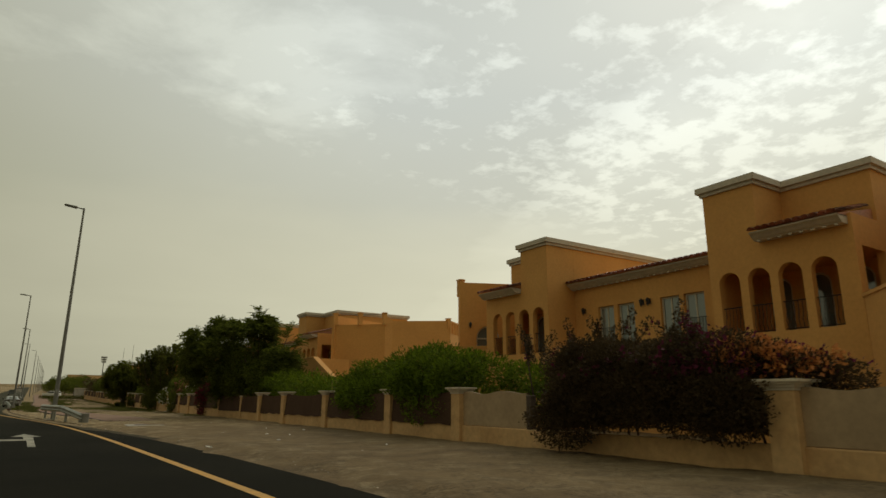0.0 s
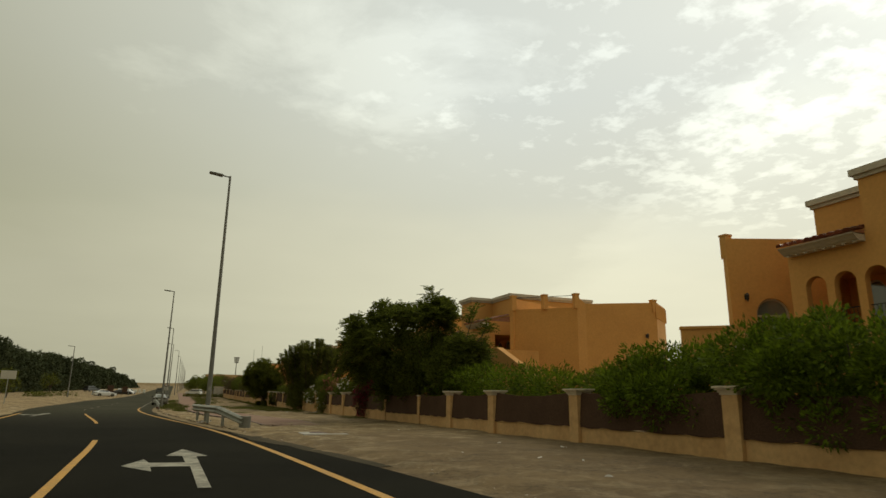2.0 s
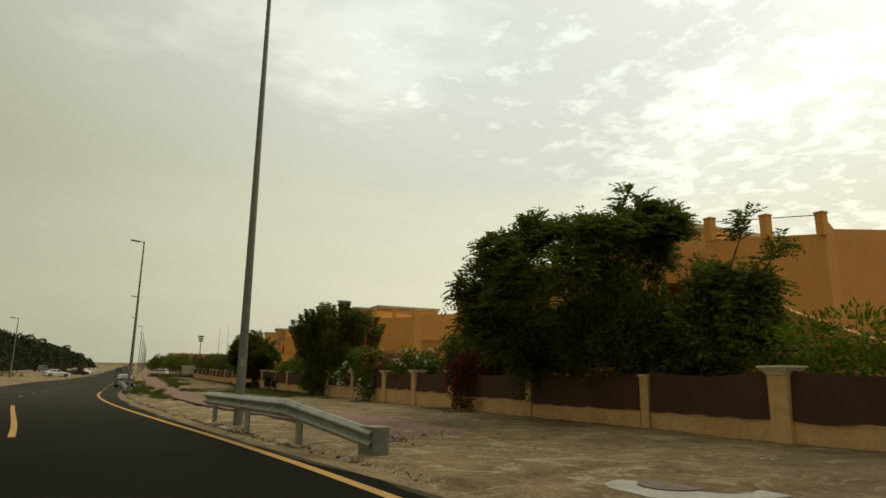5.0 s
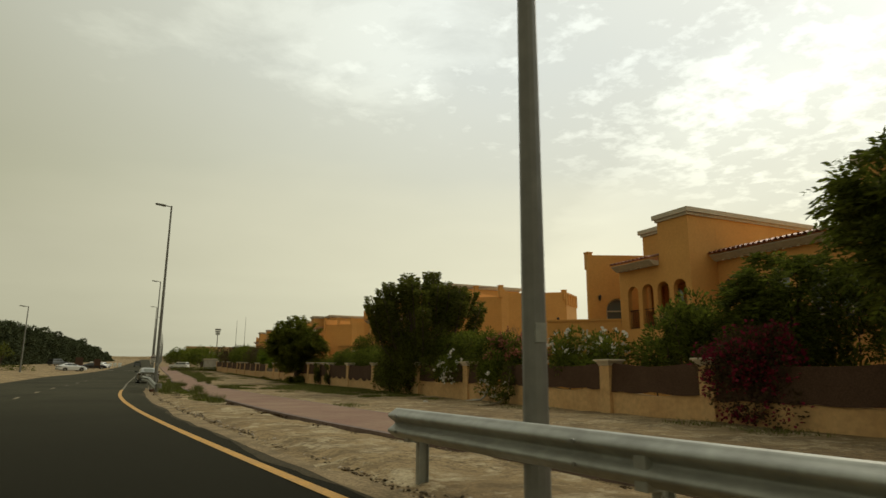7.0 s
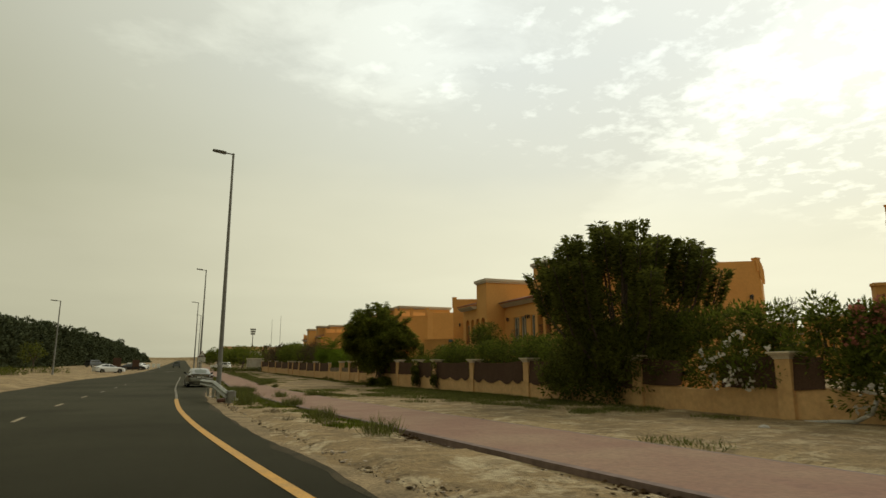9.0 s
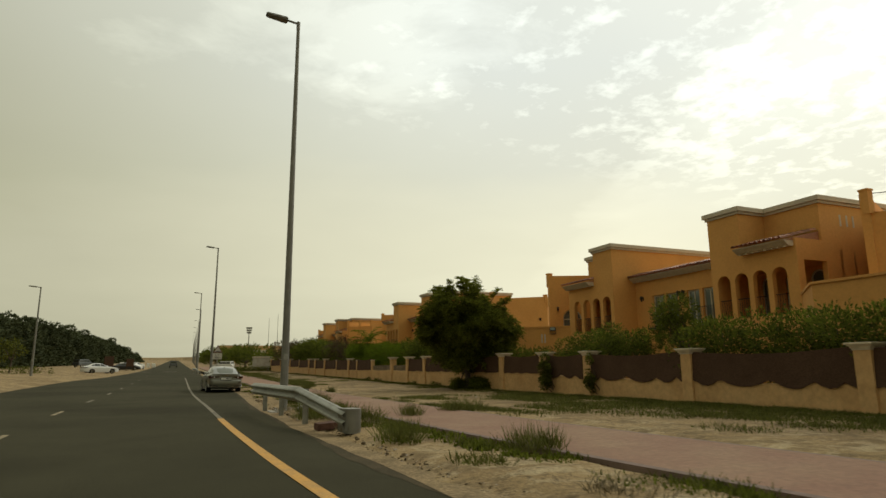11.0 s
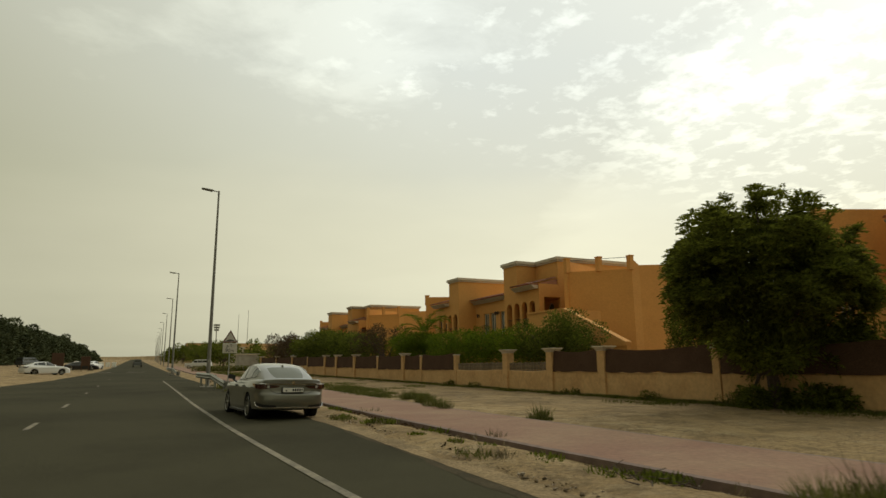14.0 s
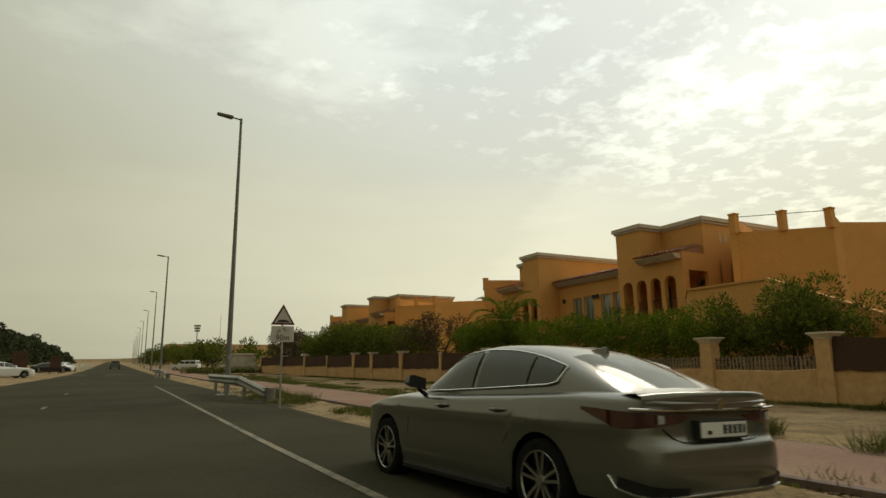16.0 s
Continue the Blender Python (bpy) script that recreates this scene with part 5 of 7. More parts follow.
tufted_tree("frangipani_tree", "dense dark tree with tufted branch ends beside the wall", (14.9, 79.4, 0), (15.3, 79.8, 3.2), (3.5, 3.9, 3.5), 42,
            lumps((15.4, 79.7, 2.7), (2.6, 3.1, 1.75), 96, 0.58) + lumps((14.7, 79.4, 1.8), (1.5, 3.1, 1.5), 40, 0.65) + lumps((13.95, 80.8, 0.9), (0.5, 3.0, 0.9), 30, 0.5), LEAF_DARK)
feathered_tree("round_tree", "rounded dark green tree standing by the wall", (14.1, 107.9, 0),
               lumps((13.85, 107.8, 4.0), (2.2, 2.55, 2.05), 68, 0.50, 0.9) + lumps((13.4, 109.4, 4.2), (0.7, 0.8, 0.9), 16, 0.42) + lumps((13.9, 107.6, 3.4), (1.5, 1.6, 1.4), 30, 0.75) + lumps((12.5, 108.6, 3.4), (0.8, 0.8, 1.0), 16, 0.45) + lumps((15.5, 106.5, 3.6), (0.9, 0.9, 1.2), 24, 0.45) + lumps((13.8, 108.2, 1.9), (1.5, 1.7, 0.9), 28, 0.55) + lumps((15.2, 106.8, 1.7), (0.7, 0.8, 0.7), 14, 0.45) + lumps((14.1, 107.4, 0.35), (0.5, 1.8, 0.22), 8, 0.35),
               (13.9, 107.6, 2.8), (2.4, 2.5, 3.0), 2.4, 170, 0.18, 1.2, 0.32, 0.12,
               [((13.6, 107.9, 5.0), (13.2, 108.2, 6.25)), ((14.2, 107.4, 5.0), (14.5, 107.2, 6.3)), ((13.2, 108.6, 4.7), (12.7, 108.9, 5.8)), ((15.0, 106.8, 4.7), (15.5, 106.4, 5.6)), ((13.9, 107.6, 5.2), (13.9, 107.7, 6.35)), ((15.6, 106.4, 4.4), (16.0, 106.0, 5.1))], LEAF_TREE)

# hedges and shrubs over the wall
def shoots(y0, y1, x, z, h, n):
    """Thin arching shoots that stand out of a mass."""
    out = []
    for _ in range(n):
        y, top = RNG.uniform(y0, y1), h * RNG.uniform(0.45, 1.1)
        lx, ly, bx = RNG.normal() * 0.25, RNG.normal() * 0.3, x + RNG.normal() * 0.3
        for k in range(6):
            f = k / 5
            out.append((bx + lx * f * f, y + ly * f * f, z + top * f, 0.10 - 0.04 * f, 0.10 - 0.04 * f, 0.13))
    return out


shrub("bougainvillea", "sprawling dark bougainvillea with magenta and orange bracts over the wall",
      row(15.0, 19.3, 14.3, [(14.5, 2.2), (16, 2.35), (18, 2.45), (19.5, 2.4)], 0.42, 0.8, 0.88, 0.15, 0.42) + row(15.0, 19.4, 13.75, [(14.5, 1.6), (18, 1.9), (20, 2.1)], 0.42, 0.46, 0.84, 0.1, 0.36) + row(13.9, 15.0, 14.9, [(13, 1.7), (15, 2.2)], 0.4, 0.5, 0.9, 0.15, 0.4) + row(18.7, 19.6, 13.6, [(18, 1.2), (21, 1.4)], 0.4, 0.28, 0.3, 0.1, 0.35) + shoots(15.2, 21.3, 14.5, 2.3, 0.85, 16), LEAF_RED, 560, (0.060, 0.038),
      PETAL_PINK, 330, lambda x, y, z: z > 1.7 and RNG.random() < (0.10 if y > 16.2 else 1.0))
shrub("bougainvillea", "loose orange-pink bougainvillea bracts hanging on the wall",
      row(14.15, 15.4, 14.40, [(14.0, 2.0), (14.5, 2.15), (15.4, 2.4)], 0.32, 0.36, 1.55, 0.12, 0.26), LEAF_RED, 150, (0.08, 0.05), PETAL_ORANGE, 420, lambda x, y, z: z > 1.75)
shrub("hedge", "thick bright green hedge spilling over the fence",
      lumps((15.0, 26.9, 2.0), (1.35, 2.55, 0.92), 64, 0.52) + lumps((14.3, 26.2, 1.3), (0.55, 1.6, 0.65), 26, 0.42) + lumps((15.1, 31.6, 1.75), (1.25, 2.0, 0.85), 46, 0.52) + lumps((14.25, 31.3, 1.3), (0.45, 1.9, 0.55), 26, 0.4) + row(21.6, 24.4, 15.4, [(21.6, 1.95), (24.4, 2.45)], 0.6, 0.6, 1.0, 0.2, 0.45), LEAF_BRIGHT, 150, (0.125, 0.05), category="hedge")
shrub("hedge", "lower green shrubs showing above the fence",
      row(33.8, 47.5, 15.6, [(34, 2.1), (40, 2.2), (43, 2.5), (47, 2.6)], 0.9, 0.9, 1.2), LEAF_BRIGHT, 80, (0.16, 0.055), category="hedge")
shrub("garden_shrub", "dense green garden shrubs above the brown fence",
      lumps((15.7, 60.3, 2.2), (1.1, 1.95, 1.05), 46, 0.48) + row(56.0, 58.6, 15.9, [(56, 3.3), (58.6, 2.9)], 0.6, 0.7, 1.0, 0.2, 0.45) + row(62.0, 63.2, 16.0, [(62, 2.1), (63.2, 2.2)], 0.5, 0.5, 1.0, 0.1, 0.4), LEAF, 120, (0.14, 0.065))
shrub("bougainvillea", "dark crimson bougainvillea tumbling over the wall",
      row(56.9, 58.3, 14.05, [(56, 1.8), (57.5, 2.2), (59, 1.8)], 0.5, 0.34, 0.5, 0.10), LEAF_RED, 130, (0.10, 0.06), PETAL_CRIMSON, 420)
shrub("oleander", "white-flowering oleander arching over the broken wall",
      lumps((15.2, 65.1, 1.8), (0.95, 2.05, 0.72), 46, 0.42) + lumps((15.0, 71.3, 1.9), (0.9, 2.2, 0.95), 36, 0.42) + row(72.8, 76.4, 15.3, [(72.8, 2.8), (76.4, 3.1)], 0.6, 0.6, 0.9, 0.2, 0.4), LEAF, 110, (0.15, 0.055), PETAL_WHITE, 46, lambda x, y, z: z > 1.9 and y < 68, size=0.14)
shrub("garden_shrub", "dusty green shrub with faded pink bracts above the dark screen",
      lumps((15.0, 69.6, 2.05), (0.7, 1.5, 0.55), 30, 0.36) + lumps((14.8, 67.8, 1.9), (0.5, 1.0, 0.4), 12, 0.3) + lumps((14.5, 70.0, 1.2), (0.35, 1.2, 0.6), 26, 0.34) + shoots(67.6, 70.8, 14.9, 2.0, 0.75, 8), LEAF, 110, (0.12, 0.05), PETAL_DUSTY, 260, lambda x, y, z: z > 1.75, size=0.11)
limb = thing("fallen_branch", "pale bare branch sagging from the shrub to the sand", "branch")
bm = bmesh.new()
way = [(12.2, 67.4, 0.05), (12.8, 67.75, 0.07), (13.35, 68.1, 0.10), (13.68, 68.2, 0.24), (13.80, 68.02, 0.55), (13.88, 68.05, 0.95), (14.1, 68.3, 1.45), (14.6, 68.6, 1.8)]
for k, (p, q) in enumerate(zip(way, way[1:])):
    rod(bm, p, q, 0.045 - 0.004 * k, 0.041 - 0.004 * k, 7)
for k in range(7):
    p = Vector(way[1]).lerp(Vector(way[2]), RNG.random())
    rod(bm, p, p + Vector((RNG.normal() * 0.25, RNG.normal() * 0.2, abs(RNG.normal()) * 0.18)), 0.014, 0.005, 4)
part("wood", bm, DRY, limb, "bleached tan wood")
p, d = cloud([(*q, 0.22, 0.22, 0.20) for q in way[3:]], 420, 0.3)
part("leaf_spray", leaf_mesh("leaf_spray", p, d, 0.10, 0.05, LEAF_DARK), LEAF_DARK, limb)
shrub("oleander", "white blossoms and green sprays hanging in front of the wall",
      row(68.9, 70.6, 14.0, [(68.5, 1.2), (69.6, 1.7), (71, 1.6)], 0.45, 0.30, 0.25, 0.1, 0.35) + row(72.6, 74.9, 13.95, [(72.5, 1.7), (73.8, 1.8), (75.2, 1.5)], 0.45, 0.30, 1.0, 0.1, 0.35), LEAF, 75, (0.13, 0.045), PETAL_WHITE, 40, lambda x, y, z: y > 72.4 or z < 1.3, size=0.13)
shrub("garden_shrub", "green shrubs and creepers along the fence",
      row(81.5, 92.5, 15.7, [(81, 2.6), (86, 2.7), (90, 2.7), (92.5, 2.9)], 0.8, 0.9, 1.0), LEAF, 90, (0.13, 0.06))
tree("garden_tree", "bright green bushy tree behind the dark screen", (16.6, 97.3, 0), lumps((15.9, 97.4, 2.05), (1.1, 2.6, 0.85), 40, 0.55), LEAF, 150, (0.12, 0.05), 0.1, 1.0)
tree("garden_tree", "slender green tree beside the balcony", (17.0, 93.6, 0), lumps((16.4, 93.6, 2.9), (0.8, 1.1, 1.0), 24, 0.42), LEAF, 110, (0.15, 0.045), 0.08, 1.2)
shrub("creeper", "dense dark creeper hanging over the pillar's foot",
      lumps((14.12, 99.55, 1.0), (0.10, 0.30, 0.85), 16, 0.20), LEAF_DARK, 500, (0.09, 0.05))
shrub("creeper", "thin dark creeper hanging beside a pillar",
      lumps((14.12, 96.2, 0.95), (0.08, 0.16, 0.9), 12, 0.16), LEAF_DARK, 420, (0.09, 0.045))
shrub("hedge", "low green hedge behind the screen", row(101, 112, 16.6, [(101, 2.0), (108, 2.3), (112, 2.2)], 0.9, 0.8, 1.2), LEAF, 60, (0.15, 0.06), category="hedge")
tree("garden_tree", "leafy green tree behind the wall", (17.2, 121.8, 0), lumps((17.0, 121.9, 2.65), (1.5, 2.6, 1.15), 34, 0.58) + lumps((16.8, 120.3, 2.3), (1.0, 1.1, 0.7), 14, 0.46), LEAF, 120, (0.13, 0.055), 0.1, 1.0)
tree("garden_tree", "dark green garden tree beside the stair wing", (22.7, 117.6, 0), lumps((22.6, 117.6, 2.85), (1.7, 2.0, 1.05), 38, 0.55), LEAF, 120, (0.13, 0.055), 0.1, 1.0)
shrub("hedge", "tall green hedge behind the wall",
      row(124, 143.5, 17.0, [(124, 3.2), (128, 3.4), (134, 3.5), (143, 3.9)], 0.9, 1.1, 1.4, 0.35), LEAF_BRIGHT, 105, (0.125, 0.055), category="hedge")
tree("reddish_tree", "brownish red-leaved tree above the hedge", (17.3, 147.5, 0.3), lumps((17.2, 147.5, 3.6), (2.2, 4.0, 1.6), 18, 0.95), LEAF_RED, 42, (0.16, 0.07), 0.14, 1.4)
shrub("hedge", "green hedge rows along the far wall",
      row(150, 178, 17.2, [(150, 4.2), (160, 4.6), (166, 5.6), (172, 5.0), (178, 4.6)], 1.1, 1.3, 1.4, 0.4, 0.8), LEAF, 26, (0.24, 0.10), category="hedge")
tree("reddish_tree", "dark red-leaved tree by the far wall", (16.5, 184, 0.8), lumps((16.5, 186, 3.9), (2.6, 7.0, 1.7), 22, 1.2), LEAF_RED, 22, (0.26, 0.11), 0.16, 1.6)
# clipped hedge across the side road
clip = [(x + RNG.normal() * 0.06, 193.5 + RNG.normal() * 0.1, terrain(x, 193.5) + z, 0.6, 0.6, 0.34) for x in np.arange(5.8, 15.2, 0.6) for z in (0.15, 0.5)]
shrub("hedge", "low clipped dark hedge across a side road", clip, LEAF_DARK, 60, (0.18, 0.08), category="hedge")
for x, y, h, r in ((19.0, 203, 5.0, 2.8), (17.5, 218, 5.8, 3.6), (14.5, 236, 7.0, 4.2), (16.5, 258, 7.5, 4.8), (14.0, 285, 8.2, 5.2), (17.5, 310, 8.5, 5.5), (13.5, 345, 9.8, 6.5), (22, 395, 11.5, 8.0), (15, 430, 11.0, 7.0)):
    g = terrain(x, y)
    tree("roadside_tree", "dark roadside tree in the distance", (x, y, g), lumps((x, y, g + (h - g) * 0.58), (r * 0.8, r, (h - g) * 0.42), 14, r * 0.36), LEAF, 7, (0.5, 0.24), 0.2, 1.2)


def date_palm(x, y, h, r, fronds=26):
    z = terrain(x, y)
    p = thing("date_palm", "date palm with arching grey-green fronds", "palm", pose(x, y, z), group="palms")
    bm = bmesh.new()
    for k in range(int(h / 0.3)):
        rod(bm, (0, 0, 0.3 * k - 0.05), (0, 0, 0.3 * k + 0.32), 0.2 if k % 2 else 0.18, 0.2, 9)
    part("trunk", bm, BARK, p, "ringed palm trunk")
    for k in range(fronds):
        a, rise, droop = k * 2.4, radians(RNG.uniform(15, 82)), radians(RNG.uniform(55, 95))
        d = np.array([math.cos(a), math.sin(a), 0])
        side = np.array([-d[1], d[0], 0])
        P, D = [], []
        at, n = np.array([0, 0, h]) + d * 0.1, 30
        for j in range(n):
            f = (j + 1) / n
            e = rise - droop * f * f
            way = d * math.cos(e) + np.array([0, 0, math.sin(e)])
            at = at + way * (r / n)
            for sgn in (1, -1):
                P.append(at), D.append(way * 0.8 + side * sgn * 0.8 + np.array([0, 0, 0.2]))
        part("frond", leaf_mesh("frond", np.array(P), np.array(D), 0.36, 0.035, LEAF_BRIGHT), LEAF_BRIGHT, p)
    return p


date_palm(17.3, 139.0, 3.7, 2.2, 26)


def bare_bush(x, y, z0, h, w):
    """A leafless bush of thin forking twigs behind the wall."""
    b = thing("bare_bush", "leafless bush of thin pale twigs behind the wall", "shrub", pose(x, y, terrain(x, y)))
    bm = bmesh.new()
    rod(bm, (0, 0, -0.1), (0.05, 0.03, z0), 0.06, 0.04, 6)

    def fork(p, way, ln, r, depth):
        q = p + way * ln
        rod(bm, p, q, r, r * 0.65, 4)
        if depth:
            for _ in range(3):
                turn = (way + Vector(unit(1)[0]) * 0.75 + Vector((0, 0, 0.12))).normalized()
                fork(q, turn, ln * RNG.uniform(0.6, 0.85), r * 0.6, depth - 1)
    for k in range(4):
        a = math.tau * k / 4 + 0.4
        fork(Vector((0.05, 0.03, z0 - 0.05)), Vector((math.cos(a) * w, math.sin(a) * w, h)).normalized(), h * 0.42, 0.028, 3)
    part("twigs", bm, DRY, b, "thin dry twigs")["kind"] = "stuff"
    return b


bare_bush(18.6, 75.6, 2.1, 1.5, 1.2)


# plantation beyond the parking ground
def plantation():
    P, D = [], []
    trunks = bmesh.new()
    line_pts = [(-64, 60), (-48, 110), (-38, 160), (-32, 215), (-27, 300), (-19.0, 420)]
    ys, xs = [p[1] for p in line_pts], [p[0] for p in line_pts]
    for rowk in range(4):
        y = 62.0
        while y < 425:
            x = float(np.interp(y, ys, xs)) - rowk * 5.5 - RNG.uniform(0, 2.0)
            g = terrain(x, y)
            h = (12.3 + 0.7 * rowk + RNG.normal() * 0.7 + (1.2 if RNG.random() < 0.10 else 0)) * (1.0 if y < 330 else 1.0 - 0.25 * (y - 330) / 95) - g
            w = RNG.uniform(2.2, 3.2)
            rod(trunks, (x, y, g - 0.2), (x, y, g + h * 0.6), 0.16, 0.08, 5)
            cl = []
            for k in range(7):
                f = 0.12 + 0.86 * k / 6.5
                rr = w * (1.1 - 0.72 * f ** 2)
                cl.append((x + RNG.normal() * 0.4, y + RNG.normal() * 0.4, g + h * f * 0.96, rr, rr, h * 0.11))
            p, d = cloud(cl, 10.0 if rowk < 2 else 4.0, 0.5)
            P.append(p), D.append(d)
            y += RNG.uniform(2.6, 4.0)
    me = leaf_mesh("plantation", np.concatenate(P), np.concatenate(D), 0.6, 0.34, LEAF_HAZED)
    t = thing("plantation", "dense dark evergreen plantation beyond the parking ground", "woodland", kind="stuff")
    tagged(part("canopy", me, LEAF_HAZED, t), kind="stuff")
    tagged(part("trunks", trunks, BARK, t), kind="stuff")


plantation()
for x, y, h in ((-25, 118, 4.6), (-22.5, 138, 4.2), (-27, 152, 4.8), (-21, 172, 4.0), (-19.5, 128, 3.4), (-30, 135, 5)):
    g = terrain(x, y)
    tree("parking_tree", "small round-headed tree on sandy ground", (x, y, g), lumps((x, y, g + h * 0.68), (1.6, 1.6, 1.3), 9, 0.8), LEAF_DARK, 12, (0.34, 0.15), 0.1, 1.5)
for x, y in ((-17.5, 141), (-19.5, 146), (-16.5, 160)):
    g = terrain(x, y)
    shrub("dry_bush", "low olive bush on the sandy verge", [(x + RNG.normal() * 0.8, y + RNG.normal() * 1.2, g + 0.35, 0.9, 1.1, 0.5) for _ in range(5)], LEAF_DARK, 20, (0.22, 0.09))


# grass and weeds on the verge
def blades(name, label, spots, material, h=(0.08, 0.20), w=0.016):
    P, D, Ls = [], [], []
    for x, y, r, n in spots:
        a, q = RNG.random(n) * math.tau, r * RNG.random(n) ** 0.7
        px, py = x + np.cos(a) * q, y + np.sin(a) * q * 1.5
        z = np.array([terrain(u, v) + 0.03 for u, v in zip(px, py)])
        P.append(np.stack([px, py, z], 1))
        D.append(np.stack([RNG.normal(size=n) * 0.5, RNG.normal(size=n) * 0.5, np.ones(n)], 1))
    pos, way = np.concatenate(P), np.concatenate(D)
    me = leaf_mesh(name, pos, way, (h[0] + h[1]) / 2, w, material)
    return tagged(part(name, me, material), label, "grass", kind="stuff")


tufts, dry = [], []
# long grass on both sides of the path, and single clumps
for k in range(170):
    y = RNG.uniform(90, 128)
    near = RNG.random() < 0.5
    x = smooth_line(y, PATH_NEAR) + (-0.3 - abs(RNG.normal()) * 0.35 if near else 2.85 + abs(RNG.normal()) * 1.3)
    if noise.noise((x * 0.3, y * 0.16, 12)) > -0.08 and not (near and 98 < y < 121) and not (not near and 103 < y < 119):
        tufts.append((x, y, RNG.uniform(0.25, 0.6), 260))
for k in range(120):
    y = RNG.uniform(76, 100)
    tufts.append((RNG.uniform(10.2, 13.8), y, RNG.uniform(0.3, 0.8), 200))
for x, y, r, n in ((2.3, 91.3, 0.8, 900), (2.6, 93.5, 0.6, 600), (3.0, 88.3, 0.7, 500), (2.5, 96.0, 0.5, 300), (6.4, 108.4, 0.26, 420), (6.6, 91.8, 0.45, 300), (6.9, 120.8, 0.5, 400), (2.6, 129.4, 0.8, 700), (2.6, 133.0, 0.9, 900), (3.0, 137.0, 1.0, 900), (2.8, 99.0, 0.4, 200), (3.6, 80.0, 0.5, 200), (3.3, 84.0, 0.5, 250), (2.4, 82.5, 0.4, 220), (3.2, 76.0, 0.35, 150), (2.4, 111.2, 0.35, 160), (2.2, 104.0, 0.3, 80)):
    tufts.append((x, y, r, n))
for k in range(150):
    y = RNG.uniform(56, 190)
    x = RNG.uniform(7.6, 13.6)
    if noise.noise((x * 0.25, y * 0.12, 7)) > 0.05 and not (100 < y < 128 and x < 12.6):
        tufts.append((x, y, RNG.uniform(0.3, 1.0), 220))
for k in range(60):
    y = RNG.uniform(78, 190)
    tufts.append((smooth_line(y, WALL_X) - RNG.uniform(0.2, 0.9), y, RNG.uniform(0.2, 0.5), 130))
for k in range(50):
    y = RNG.uniform(120, 200)
    tufts.append((smooth_line(y, PATH_NEAR) + 2.9 + RNG.uniform(0.0, 2.0), y, RNG.uniform(0.3, 0.9), 300))
for k in range(26):
    y = RNG.uniform(74, 150)
    dry.append((smooth_line(y, VERGE) + RNG.uniform(0.5, 1.8), y, RNG.uniform(0.15, 0.4), 60))
for k in range(260):
    y = RNG.uniform(86, 170)
    tufts.append((smooth_line(y, WALL_X) - RNG.uniform(0.15, 0.6), y, RNG.uniform(0.25, 0.6), 230))
for k in range(80):
    y = RNG.uniform(121, 175)
    x = smooth_line(y, PATH_NEAR) + 2.75 + abs(RNG.normal()) * 1.6
    tufts.append((x, y, RNG.uniform(0.4, 1.1), 330))
for k in range(95):
    y = RNG.uniform(84, 101)
    x = RNG.uniform(7.2, 13.9)
    if noise.noise((x * 0.3, y * 0.15, 2)) > -0.02:
        tufts.append((x, y, RNG.uniform(0.3, 0.9), 240))
weeds = []
for k in range(110):
    y = RNG.uniform(82, 140)
    weeds.append((smooth_line(y, WALL_X) - 0.2 - abs(RNG.normal()) * 0.3, y, RNG.uniform(0.2, 0.5), 120))
for k in range(46):
    y = RNG.uniform(74, 92)
    weeds.append((smooth_line(y, PATH_NEAR) - 0.35 - abs(RNG.normal()) * 0.5, y, RNG.uniform(0.15, 0.4), 90))
for k in range(40):
    y = RNG.uniform(94, 128)
    weeds.append((smooth_line(y, PATH_NEAR) - 0.3 - abs(RNG.normal()) * 0.35, y, RNG.uniform(0.1, 0.3), 70))
# dead leaves gathered along the kerb's foot
pos = []
for k in range(90):
    y = RNG.uniform(60, 124)
    c = np.array([smooth_line(y, PATH_NEAR) - 0.22 - abs(RNG.normal()) * 0.30, y])
    if noise.noise((c[0] * 0.5, y * 0.22, 31)) > -0.12:
        pos.append(c + RNG.normal(size=(95, 2)) * np.array([0.13, 0.34]))
pos = np.concatenate(pos)
pos = np.column_stack([pos, [terrain(u, v) + 0.028 for u, v in pos]])
pos[:, 2] += 0.02 * RNG.random(len(pos))
ways = RNG.normal(size=(len(pos), 3)) * np.array([1.0, 1.0, 0.28])
tagged(part("dead_leaves", leaf_mesh("dead_leaves", pos, ways, 0.075, 0.038, DEAD), DEAD), "brown dead leaves lying along the kerb", "leaf litter", kind="stuff")
